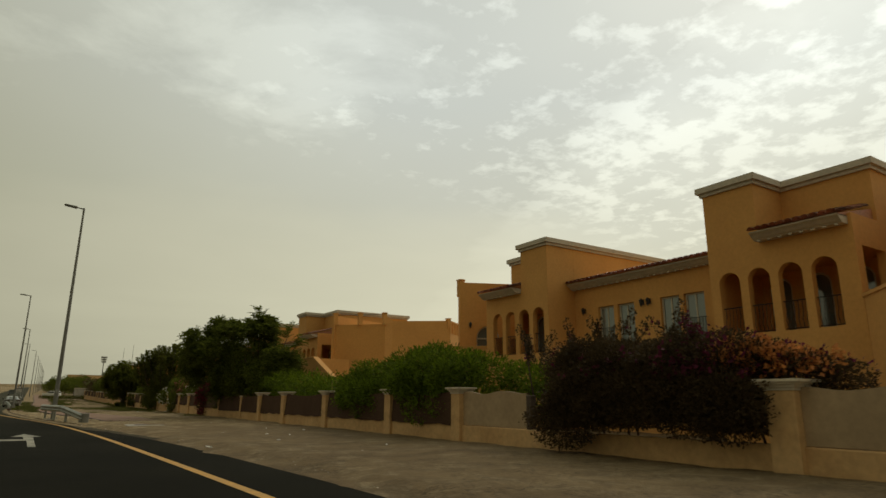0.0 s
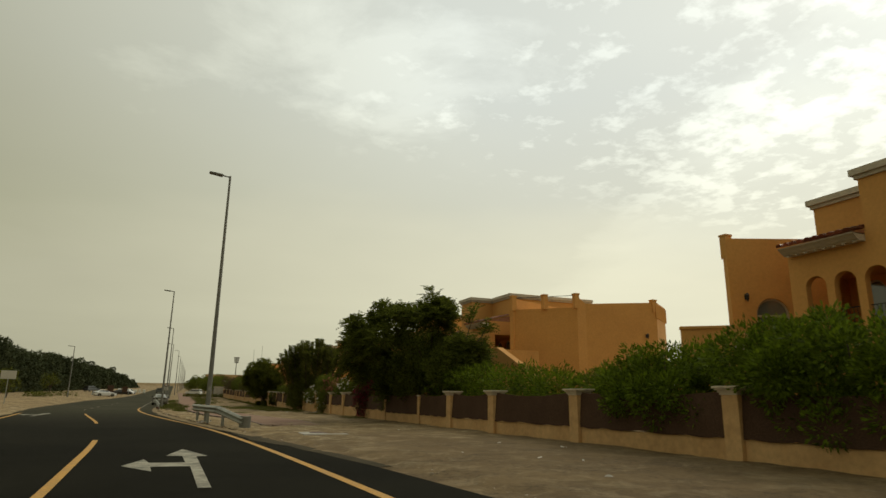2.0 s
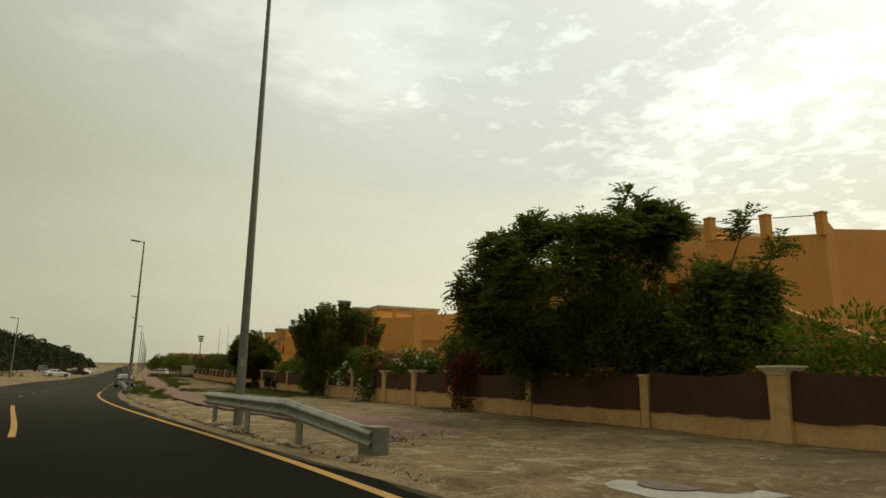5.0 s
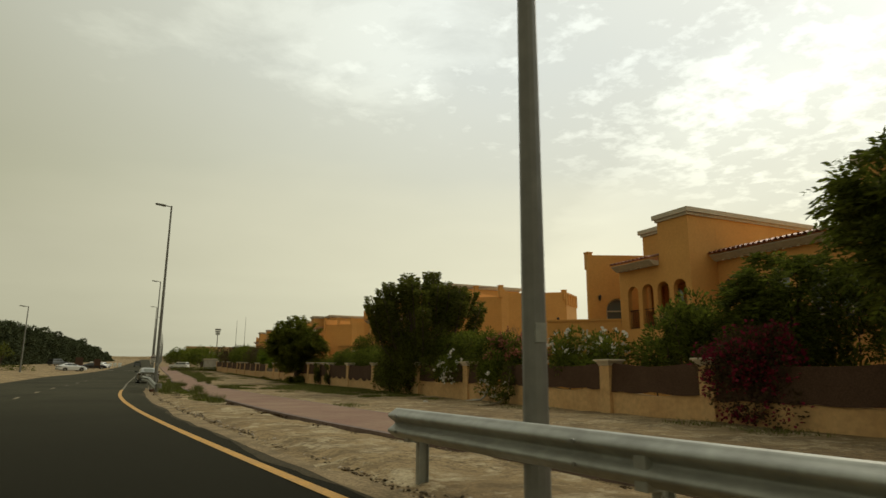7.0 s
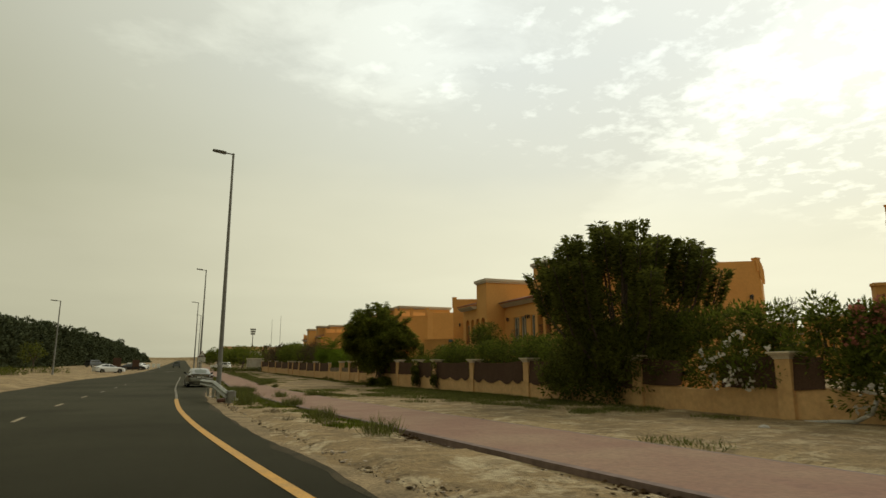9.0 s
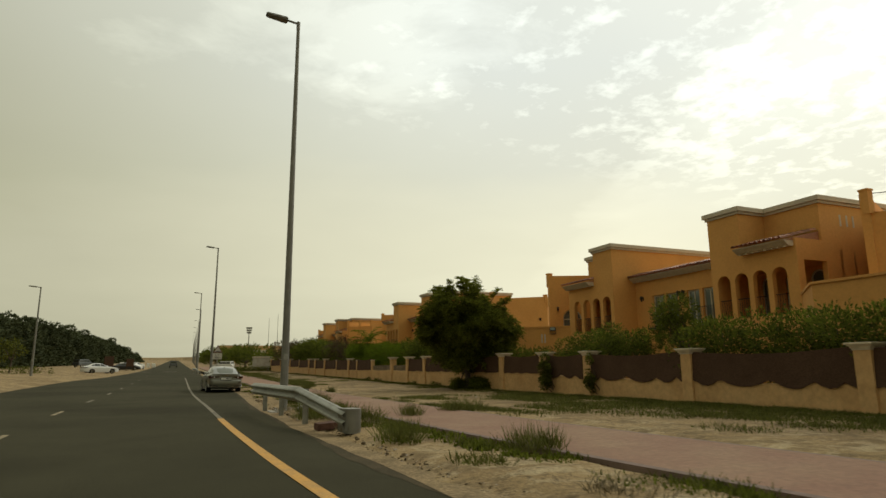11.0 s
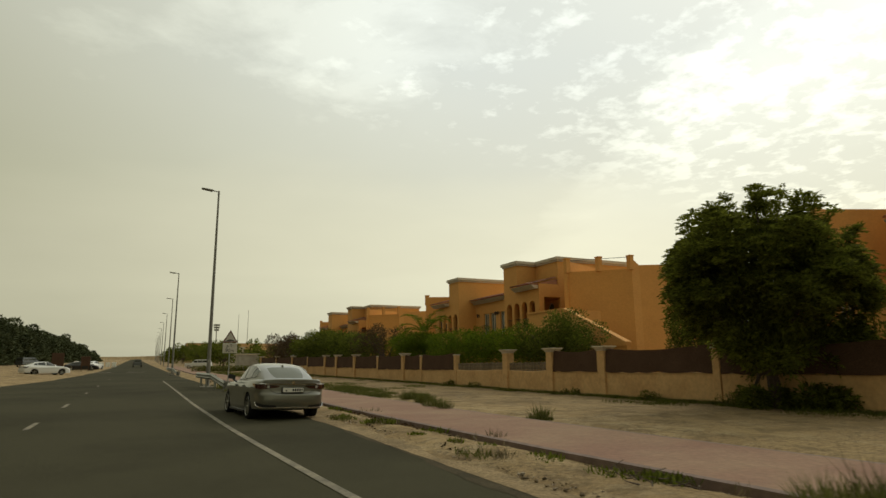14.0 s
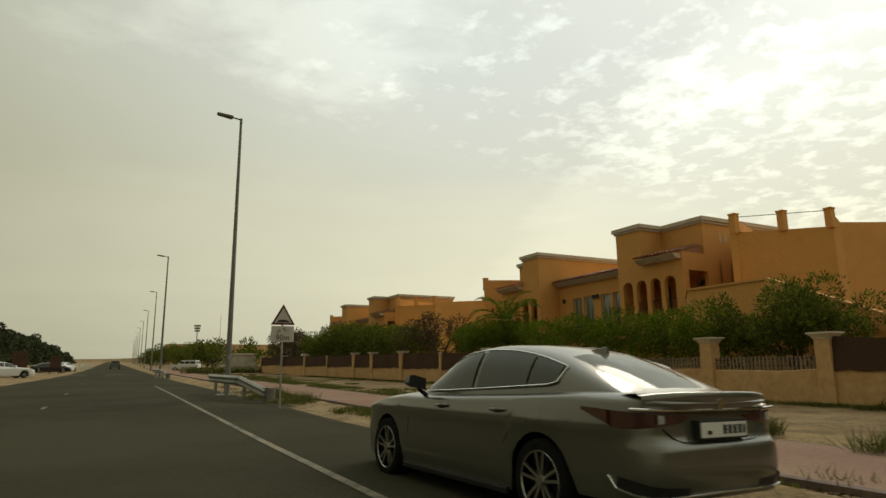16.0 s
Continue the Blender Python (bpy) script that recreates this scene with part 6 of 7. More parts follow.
# dark low growth at the wall's foot
for y, r in ((106.6, 0.45), (109.4, 0.6), (113.0, 0.35), (117.5, 0.4), (126.0, 0.6), (129.5, 0.5)):
    x = smooth_line(y, WALL_X) - 0.42
    shrub("weed_clump", "low dark weed clump against the wall's foot", lumps((x, y, terrain(x, y) + 0.14), (0.28, r, 0.16), 10, 0.17), LEAF_DARK, 260, (0.08, 0.035), category="weed")
blades("low_weeds", "low dark green weeds along the kerb", weeds, LEAF, (0.06, 0.16), 0.03)
tall = [(3.0, 98.7, 0.55, 1500), (2.7, 98.3, 0.35, 500), (3.5, 98.3, 0.5, 900), (2.5, 90.6, 0.7, 900), (2.2, 91.6, 0.5, 500), (2.7, 92.3, 0.45, 300), (2.9, 89.4, 0.4, 240), (6.6, 91.7, 0.4, 260), (2.6, 132.6, 0.7, 500), (2.9, 129.6, 0.6, 400), (3.1, 135.0, 0.6, 400), (6.42, 108.4, 0.16, 150), (7.08, 117.8, 0.35, 600), (6.83, 116.0, 0.28, 700), (6.06, 113.6, 0.3, 260), (5.93, 112.6, 0.22, 160), (2.5, 94.0, 0.5, 500), (2.6, 92.2, 0.5, 500), (3.7, 83.3, 0.4, 400), (3.5, 77.1, 0.35, 260), (3.7, 72.6, 0.35, 240), (5.9, 91.4, 0.3, 300), (4.25, 90.2, 0.3, 260), (2.3, 85.4, 0.4, 420)]
blades("tall_grass", "tall olive grass clumps around the crash barrier", tall, GRASS, (0.25, 0.5), 0.012)
blades("grass", "patchy olive grass tufts on sandy verge", tufts, GRASS)
for k in range(16):
    y = RNG.uniform(84, 106)
    dry.append((smooth_line(y, PATH_NEAR) - RNG.uniform(0.3, 0.9), y, 0.12, 14))
for x, y in ((3.1, 98.9), (3.3, 98.5), (2.8, 98.6)):
    dry.append((x, y, 0.3, 60))
blades("dry_stalks", "tall dry stalks in a grass clump", [(3.05, 98.9, 0.12, 26), (3.6, 98.4, 0.25, 40)], DRY, (0.5, 0.8), 0.010)
# brushwood lying on the verge
pile = thing("brushwood", "heap of dark dead twigs on the sandy verge", "branch", pose(2.95, 101.3, terrain(2.95, 101.3)))
bm = bmesh.new()
for k in range(46):
    p = Vector((RNG.normal() * 0.16, RNG.normal() * 0.34, 0.02 + 0.05 * RNG.random()))
    a = RNG.random() * math.tau
    rod(bm, p, p + Vector((math.cos(a) * 0.22, math.sin(a) * 0.34, RNG.uniform(-0.02, 0.10))), 0.010, 0.004, 4)
tagged(part("twig_heap", bm, BARK, pile), kind="stuff")
blades("dry_weeds", "dry straw-coloured weeds at the kerb", dry, DRY, (0.10, 0.26), 0.012)


def pebbles(name, label, material, count, wide, thick, sizes, patchy=False):
    P = []
    for k in range(count):
        y = RNG.uniform(*(wide if k % 3 else thick))
        v = smooth_line(y, VERGE)
        far_x = 13.6 if k % 4 == 0 else min(v + 3.2, smooth_line(y, PATH_NEAR) - 0.2) if y > 48 else v + 3.2
        x = RNG.uniform(v + 0.25, far_x)
        if patchy and noise.noise((x * 0.8, y * 0.5, 6)) < RNG.uniform(-0.45, 0.30):
            continue
        P.append((x, y, RNG.choice(sizes, p=[0.45, 0.33, 0.17, 0.05])))
    base = bmesh.new()
    bmesh.ops.create_icosphere(base, subdivisions=1, radius=1.0)
    bv = np.array([v.co[:] for v in base.verts])
    bf = np.array([[v.index for v in f.verts] for f in base.faces])
    base.free()
    V, F = [], []
    for i, (x, y, r) in enumerate(P):
        s = bv * (RNG.uniform(0.5, 1.3, 3) * np.array([1.2, 1.2, 0.7]) * r) * (1 + 0.25 * RNG.normal(size=(len(bv), 1)))
        V.append(s + np.array([x, y, terrain(x, y) + 0.02 + r * 0.2]))
        F.append(bf + i * len(bv))
    me = bpy.data.meshes.new(name)
    me.from_pydata(np.concatenate(V).tolist(), [], np.concatenate(F).tolist())
    me.materials.append(material)
    tagged(new(name, me), label, "stones", kind="stuff")


pebbles("pebbles", "loose pale stones strewn over the sandy verge", STONE, 5200, (10, 130), (55, 72), [0.008, 0.014, 0.022, 0.034])
pebbles("leaf_litter", "dry dark leaf litter and clods on pale rubble ground", CLOD, 14000, (42, 60), (44, 56), [0.007, 0.012, 0.019, 0.030], True)
pebbles("earth_clods", "rough dark earth clods on the churned verge", CLOD, 12000, (50, 112), (56, 76), [0.008, 0.013, 0.021, 0.034], True)


# ---- cars ----
def paint(name, col, metal=0.6):
    m = mat(name, col, 0.30, 0.0, metal=metal, coat=0.7)
    return m


SILVER = paint("champagne_paint", (0.155, 0.150, 0.118), 0.55)
WHITE_CAR = paint("white_car_paint", (0.7, 0.69, 0.66), 0.0)
BLACK_CAR = paint("black_car_paint", (0.012, 0.012, 0.013), 0.2)
GREY_CAR = paint("grey_car_paint", (0.08, 0.085, 0.09), 0.5)
RUBBER = mat("tyre_rubber", (0.012, 0.012, 0.012), 0.95, 0.2, 20, spec=0.1)
RIM = mat("alloy", (0.50, 0.49, 0.44), 0.3, 0.05, 10, metal=0.95)
RIM_DARK = mat("dark_alloy", (0.006, 0.006, 0.006), 0.4, 0.05, 10, metal=0.6)
CHROME = mat("chrome", (0.75, 0.74, 0.70), 0.12, 0.0, metal=1.0)
BLACK_TRIM = mat("black_trim", (0.012, 0.012, 0.012), 0.4, 0.0)
CAR_GLASS = glass_mat("car_glass", (0.040, 0.043, 0.034), 0.02, 1.5, 0.6)
# weak mirror; the pale base tint mimics the sky's reflection and the interior
REAR_GLASS = glass_mat("rear_glass_sky_tint", (0.13, 0.135, 0.10), 0.06, 1.45, 0.2)
TAIL = mat("tail_lamp_red", (0.042, 0.005, 0.005), 0.15, 0.0, coat=1.0)
PLATE = mat("plate_white", (0.72, 0.70, 0.64), 0.5, 0.03, 30)
INK = mat("ink_black", (0.02, 0.02, 0.02), 0.6, 0.0)

DECK = [(-2.5, 0.985), (-2.42, 1.02), (-2.2, 1.045), (-1.8, 1.06), (-1.0, 1.03), (0.0, 0.995), (0.7, 0.98), (1.0, 0.985), (1.6, 0.93), (2.1, 0.83), (2.4, 0.70), (2.5, 0.6)]
ROOF = [(-2.2, 1.04), (-2.0, 1.115), (-1.7, 1.235), (-1.4, 1.345), (-1.1, 1.425), (-0.75, 1.478), (-0.35, 1.495), (0.0, 1.472), (0.25, 1.405), (0.5, 1.28), (0.8, 1.12), (1.05, 0.98)]
AXLES = (-1.42, 1.42)


def spline(y, table):
    ys, zs = zip(*table)
    return sum(float(np.interp(y + d, ys, zs)) for d in (-0.06, 0.0, 0.06)) / 3


def rear_skin(h):
    """How far the tail is set in at a height: a proud bumper under a hollow boot face."""
    k = min(1.0, max(0.0, (h - 0.655) / 0.075))
    return 0.06 * k * k * (3 - 2 * k) + 0.05 * max(0, (0.45 - h) / 0.2) + 0.02 * max(0, (h - 0.75) / 0.25) - 0.012 * math.exp(-((h - 0.52) / 0.1) ** 2)


def car_body_bm():
    bm = bmesh.new()
    n = 132
    plan = []
    for k in range(n):
        a = math.tau * k / n
        c, s = math.cos(a), math.sin(a)
        e = 0.27 if s < 0 else 0.36
        plan.append((0.93 * math.copysign(abs(c) ** e, c), 2.485 * math.copysign(abs(s) ** (e if s < 0 else 0.5), s)))
    # even spacing round the outline
    pts = np.array(plan + [plan[0]])
    seg = np.r_[0, np.cumsum(np.hypot(*np.diff(pts, axis=0).T))]
    want = np.linspace(0, seg[-1], 180, endpoint=False)
    plan = [(float(np.interp(w, seg, pts[:, 0])), float(np.interp(w, seg, pts[:, 1]))) for w in want]

    def arch(x, y):
        if y < -1.85 or abs(x) < 0.7:
            return 0.30 if y < -1.85 else 0.22
        for ax in AXLES:
            d = abs(y - ax)
            if d < 0.385:
                return max(0.22, 0.335 + math.sqrt(0.385 ** 2 - d * d))
        return 0.20

    levels = [0.0, 0.10, 0.2, 0.3, 0.38, 0.44, 0.48, 0.52, 0.56, 0.60, 0.66, 0.72, 0.78, 0.84, 0.88, 0.92, 0.96, 1.0]
    rings = []
    for v in levels:
        ring = []
        for x, y in plan:
            lo, hi = arch(x, y), spline(y, DECK) - 0.05
            z = lo + (hi - lo) * v
            h = z
            inset = 0.05 * max(0, (0.5 - h) / 0.3) ** 2
            shoulder = 0.012 * math.exp(-((h - 0.80) / 0.05) ** 2)
            tuck = 0.075 * max(0, (h - 0.80) / 0.25) ** 1.5
            sx = 1 - inset - tuck + shoulder
            if y < 0:
                hip = 0.015 * math.exp(-((y + 1.4) / 0.5) ** 2) * math.exp(-((h - 0.85) / 0.15) ** 2)
                sx += hip
            rear = max(0.0, (-y - 2.2) / 0.285)
            front = max(0.0, (y - 2.0) / 0.485)
            dy = rear * rear_skin(h)
            dy -= front * (0.16 * max(0, (h - 0.5) / 0.3))
            ring.append(bm.verts.new((x * sx, y + dy, z)))
        rings.append(ring)
    for s in (0.985, 0.94, 0.80, 0.55, 0.25):
        ring = []
        for x, y in plan:
            yy = y * (0.5 + 0.5 * s) if s < 0.9 else y * (0.99 if s < 0.96 else 0.996)
            top = spline(yy, DECK)
            ring.append(bm.verts.new((x * 0.93 * s, yy, top - 0.05 * (max(0, s - 0.8) / 0.2) ** 3 * 0.9)))
        rings.append(ring)
    m = len(plan)
    for r0, r1 in zip(rings, rings[1:]):
        for i in range(m):
            bm.faces.new((r0[i], r0[(i + 1) % m], r1[(i + 1) % m], r1[i]))
    bm.faces.new(rings[-1])
    bmesh.ops.recalc_face_normals(bm, faces=bm.faces)
    return bm


def cabin_w(y):
    """Half width of the cabin at the belt and at the roof edge."""
    belt = 0.80 - 0.10 * max(0, (-y - 0.9) / 1.1) ** 2 - 0.06 * max(0, (y - 0.6) / 0.6) ** 2
    roof = 0.585 + 0.055 * max(0, (-y - 0.9) / 1.1) - 0.03 * max(0, (y - 0.6) / 0.6)
    return belt, roof


def cabin_point(y, f):
    """f from 0 at the belt to 1 at the roof edge, on the side towards +x."""
    belt, roof = cabin_w(y)
    z0, z1 = spline(y, DECK) - 0.05, spline(y, ROOF) - 0.045
    z1 = max(z1, z0 + 0.01)
    g = f + 0.10 * math.sin(math.pi * f)
    return Vector((belt + (roof - belt) * (f * f * 0.35 + f * 0.65), y, z0 + (z1 - z0) * min(g, 1.0)))


def car_cabin_bm():
    bm = bmesh.new()
    rows = []
    for y in np.linspace(-2.2, 1.05, 52):
        pts = [cabin_point(y, f) for f in (0, 0.25, 0.5, 0.75, 0.92, 1.0)]
        belt, roof = cabin_w(y)
        zr = spline(y, ROOF)
        pts += [Vector((roof * 0.86, y, zr - 0.018)), Vector((roof * 0.5, y, zr - 0.004)), Vector((0, y, zr))]
        pts += [Vector((-p.x, p.y, p.z)) for p in pts[-2::-1]]
        rows.append([bm.verts.new(p) for p in pts])
    for r0, r1 in zip(rows, rows[1:]):
        for i in range(len(r0) - 1):
            bm.faces.new((r0[i], r0[i + 1], r1[i + 1], r1[i]))
    for _ in range(4):
        bmesh.ops.smooth_vert(bm, verts=[v for v in bm.verts if not v.is_boundary], factor=0.5, use_axis_x=True, use_axis_y=True, use_axis_z=True)
    bmesh.ops.recalc_face_normals(bm, faces=bm.faces)
    return bm


def strip_on(fn, us, vs, off):
    """A skin over fn(u, v), lifted off along its own normal."""
    bm = bmesh.new()
    rows = [[bm.verts.new(fn(u, v)) for v in vs] for u in us]
    for r0, r1 in zip(rows, rows[1:]):
        for i in range(len(r0) - 1):
            bm.faces.new((r0[i], r0[i + 1], r1[i + 1], r1[i]))
    bmesh.ops.recalc_face_normals(bm, faces=bm.faces)
    bm.normal_update()
    cen = Vector((0, -0.2, 0.8))
    flip = sum((f.calc_center_median() - cen).dot(f.normal) for f in bm.faces) < 0
    for v, nv in [(v, v.normal.copy()) for v in bm.verts]:
        v.co += nv * (-off if flip else off)
    return bm


def belt_f(y):
    """The height on the cabin side at which the glass begins, rising to a kink behind the rear door."""
    z = 1.005 + 0.105 * (0.72 - y) / 2.2 + 0.085 * max(0.0, (-1.42 - y) / 0.2)
    lo, hi = 0.0, 1.0
    for k in range(18):
        mid = (lo + hi) / 2
        if cabin_point(y, mid).z < z:
            lo = mid
        else:
            hi = mid
    return lo


def side_pane(sgn, ya, yb):
    def fn(u, v):
        y = ya + (yb - ya) * u
        f0 = belt_f(y)
        p = cabin_point(y, f0 + (max(0.90, f0) - f0) * v)
        return Vector((sgn * p.x, p.y, p.z))
    return strip_on(fn, np.linspace(0, 1, 13), np.linspace(0, 1, 7), 0.006)


def top_pane(ya, yb, w0, w1):
    def fn(u, v):
        y = ya + (yb - ya) * v
        w = w0 + (w1 - w0) * v
        x = (u * 2 - 1) * w
        r = cabin_w(y)[1]
        return Vector((x, y, spline(y, ROOF) - 0.02 * (x / r) ** 2 - 0.035 * max(0, abs(x) / r - 0.5) / 0.4 - 0.012 * (1 - v) ** 3))
    return strip_on(fn, np.linspace(0, 1, 11), np.linspace(0, 1, 9), 0.008)


def wheel_meshes():
    tyre = bmesh.new()
    prof = [(0.235, -0.105), (0.30, -0.115), (0.327, -0.095), (0.335, -0.05), (0.335, 0.05), (0.327, 0.095), (0.30, 0.115), (0.235, 0.105)]
    seg = 32
    rings = [[tyre.verts.new((h, math.cos(math.tau * k / seg) * r, math.sin(math.tau * k / seg) * r)) for r, h in prof] for k in range(seg)]
    for k in range(seg):
        a, b = rings[k], rings[(k + 1) % seg]
        for i in range(len(prof) - 1):
            tyre.faces.new((a[i], b[i], b[i + 1], a[i + 1]))
    bmesh.ops.recalc_face_normals(tyre, faces=tyre.faces)
    rim = bmesh.new()

    def spoke(a0, a1, w0, w1):
        """A flat blade from the hub at angle a0 to the rim at a1."""
        p0, p1 = Vector((0.092, math.cos(a0) * 0.045, math.sin(a0) * 0.045)), Vector((0.104, math.cos(a1) * 0.228, math.sin(a1) * 0.228))
        t = Vector((0, -(p1 - p0).z, (p1 - p0).y)).normalized()
        ring = []
        for p, w in ((p0, w0), (p1, w1)):
            for dx in (0.0, -0.028):
                for sg in (-1, 1):
                    ring.append(rim.verts.new(p + t * sg * w + Vector((dx, 0, 0))))
        for q in ((0, 1, 5, 4), (2, 6, 7, 3), (0, 4, 6, 2), (1, 3, 7, 5), (4, 5, 7, 6)):
            rim.faces.new([ring[i] for i in q])
    for k in range(5):
        c = math.tau * k / 5 + 0.3
        for tw in (-1, 1):
            spoke(c + tw * 0.30, c + tw * 0.20, 0.012, 0.011)
    bmesh.ops.recalc_face_normals(rim, faces=rim.faces)
    rod(rim, (0.05, 0, 0), (0.108, 0, 0), 0.052, 0.040, 12)
    for k in range(32):
        a, b = math.tau * k / 32, math.tau * (k + 1) / 32
        rod(rim, (0.10, math.cos(a) * 0.236, math.sin(a) * 0.236), (0.10, math.cos(b) * 0.236, math.sin(b) * 0.236), 0.009, seg=5)
    well = bmesh.new()
    rod(well, (-0.09, 0, 0), (0.04, 0, 0), 0.234, seg=24)
    return mesh_of("tyre", tyre, RUBBER), mesh_of("rim", rim, RIM), mesh_of("brake_well", well, RIM_DARK)


def tail_y(x, h):
    """The rear skin's y at a distance x from the middle and a height h."""
    y = -2.485 * (1 - min(abs(x) / 0.945, 0.999) ** (2 / 0.27)) ** (0.27 / 2)
    rear = max(0.0, (-y - 2.2) / 0.285)
    return y + rear * rear_skin(h)


TYRE, RIM_MESH, WELL = wheel_meshes()
TYRE.shade_smooth()
BODY_BM_MESH, CABIN_BM_MESH = {}, {}


def sedan(m, coat, label, full=True, group=""):
    car = thing("sedan", label, "car", m, group)
    key = coat.name
    if key not in BODY_BM_MESH:
        BODY_BM_MESH[key] = mesh_of("body", car_body_bm(), coat)
        CABIN_BM_MESH[key] = mesh_of("cabin", car_cabin_bm(), coat)
        BODY_BM_MESH[key].shade_smooth(), CABIN_BM_MESH[key].shade_smooth()
    body = part("body", BODY_BM_MESH[key], coat, car)
    part("cabin", CABIN_BM_MESH[key], coat, car)
    bm = bmesh.new()
    box(bm, -0.70, 0.70, -1.0, 2.2, 0.19, 0.60)
    box(bm, -0.66, 0.66, -2.2, -1.0, 0.34, 0.60)
    part("underbody", bm, BLACK_TRIM, car, "black underbody")
    for sx in (-1, 1):
        for ax in AXLES:
            w = thing("wheel", "", "", pose(sx * 0.815, ax, 0.335, 0, 0, 0 if sx > 0 else 180))
            w.parent = car
            shared("tyre", TYRE, w, Matrix())
            shared("rim", RIM_MESH, w, Matrix())
            shared("brake_well", WELL, w, Matrix())
        for a, b in ((-0.23, 0.70), (-1.08, -0.31), (-1.46, -1.12)):
            part("side_window", side_pane(sx, a, b), CAR_GLASS, car, "dark tinted side glass", smooth=True)
    part("rear_window", top_pane(-2.08, -1.34, 0.575, 0.515), REAR_GLASS, car, "rear window tinted pale for reflected sky", smooth=True)
    part("windscreen", top_pane(0.22, 1.0, 0.50, 0.53), CAR_GLASS, car, smooth=True)
    # tail lamps that wrap round the corners
    for sx in (-1, 1):
        bm = bmesh.new()
        pts = [(x, tail_y(x, 0.87) - 0.012, hi, lo) for x, hi, lo in ((0.34, 0.885, 0.865), (0.42, 0.892, 0.835), (0.54, 0.90, 0.822), (0.66, 0.908, 0.812), (0.74, 0.914, 0.805), (0.80, 0.918, 0.80), (0.85, 0.922, 0.80), (0.885, 0.928, 0.81))]
        pts += [(0.928, -2.2, 0.934, 0.835), (0.934, -2.06, 0.942, 0.885), (0.934, -1.94, 0.948, 0.925)]
        rows = [[bm.verts.new((sx * x, y, z)) for z in (lo, (lo + hi) / 2, hi)] for x, y, hi, lo in pts]
        for r0, r1 in zip(rows, rows[1:]):
            for i in range(2):
                bm.faces.new((r0[i], r1[i], r1[i + 1], r0[i + 1]))
        bmesh.ops.recalc_face_normals(bm, faces=bm.faces)
        bmesh.ops.solidify(bm, geom=bm.faces, thickness=0.02)
        part("tail_lamp", bm, TAIL, car, "narrow red wraparound tail lamp")
        bm = bmesh.new()
        rod(bm, (sx * 0.84, 0.60, 0.955), (sx * 0.95, 0.58, 1.03), 0.03, 0.022, seg=6)
        shell = [(0.90, 1.02), (1.09, 1.045), (1.115, 1.09), (1.10, 1.165), (1.06, 1.175), (0.90, 1.135)]
        back = [bm.verts.new((sx * x, 0.50, z)) for x, z in shell]
        nose = [bm.verts.new((sx * (0.99 + (x - 0.99) * 0.72), 0.66, 1.095 + (z - 1.095) * 0.65)) for x, z in shell]
        bm.faces.new(back), bm.faces.new(nose[::-1])
        for i in range(6):
            bm.faces.new((back[i], nose[i], nose[(i + 1) % 6], back[(i + 1) % 6]))
        bmesh.ops.recalc_face_normals(bm, faces=bm.faces)
        part("wing_mirror", bm, coat if not full else BLACK_TRIM, car, "black wing mirror" if full else "")
    if not full:
        return car
    bm = bmesh.new()
    prev = None
    for k in range(17):
        x = -0.84 + 1.68 * k / 16
        p = (x, tail_y(x, 0.92) - 0.050, 0.922 + 0.015 * (abs(x) / 0.84) ** 2)
        if prev:
            rod(bm, prev, p, 0.011, seg=6)
        prev = p
    part("boot_trim", bm, CHROME, car, "slim chrome strip over the tail lamps")
    bm = bmesh.new()
    prev = None
    rows = []
    for k in range(13):
        x = -0.74 + 1.48 * k / 12
        c = 1 - (abs(x) / 0.74) ** 4
        rows.append([bm.verts.new((x, y, z)) for y, z in ((-2.16, 1.040), (-2.32, 1.046 + 0.006 * c), (-2.468 + 0.12 * (1 - c), 1.030 + 0.030 * c), (-2.480 + 0.12 * (1 - c), 1.022 + 0.026 * c), (-2.472 + 0.11 * (1 - c), 1.0), (-2.462 + 0.1 * (1 - c), 0.965), (-2.458 + 0.1 * (1 - c), 0.915))])
    for r0, r1 in zip(rows, rows[1:]):
        for i in range(6):
            bm.faces.new((r0[i], r0[i + 1], r1[i + 1], r1[i]))
    bmesh.ops.recalc_face_normals(bm, faces=bm.faces)
    part("boot_spoiler", bm, coat, car, "raised lip on the boot lid", smooth=True)
    # number plate, as a plain panel with bars
    plate = part("number_plate", boxes((-0.285, 0.285, -2.485, -2.40, 0.715, 0.852), bevel=0.004), INK, car, "white plate in a black surround")
    part("plate_field", boxes((-0.268, 0.268, -2.491, -2.4855, 0.730, 0.838)), PLATE, plate)
    for k, (a, b) in enumerate(((-0.20, -0.155), (-0.02, 0.02), (0.04, 0.08), (0.10, 0.14), (0.16, 0.20), (0.22, 0.245))):
        part("bar", boxes((a, b, -2.495, -2.4915, 0.752, 0.818 if k else 0.780)), INK, plate)
    part("badge", rod(bmesh.new(), (0, -2.478, 0.968), (0, -2.40, 0.968), 0.040, seg=20), CHROME, car, "round chrome badge")
    for sx in (-1, 1):
        bm = bmesh.new()
        up = [(0.42, 0.395), (0.60, 0.405), (0.74, 0.42), (0.83, 0.45), (0.875, 0.475)]
        dn = [(0.42, 0.345), (0.60, 0.343), (0.74, 0.348), (0.83, 0.365), (0.88, 0.40)]
        ru = [bm.verts.new((sx * x, tail_y(x, z) - 0.010, z)) for x, z in up]
        rd = [bm.verts.new((sx * x, tail_y(x, z) - 0.014, z)) for x, z in dn]
        for k in range(4):
            bm.faces.new((rd[k], rd[k + 1], ru[k + 1], ru[k]))
        bmesh.ops.recalc_face_normals(bm, faces=bm.faces)
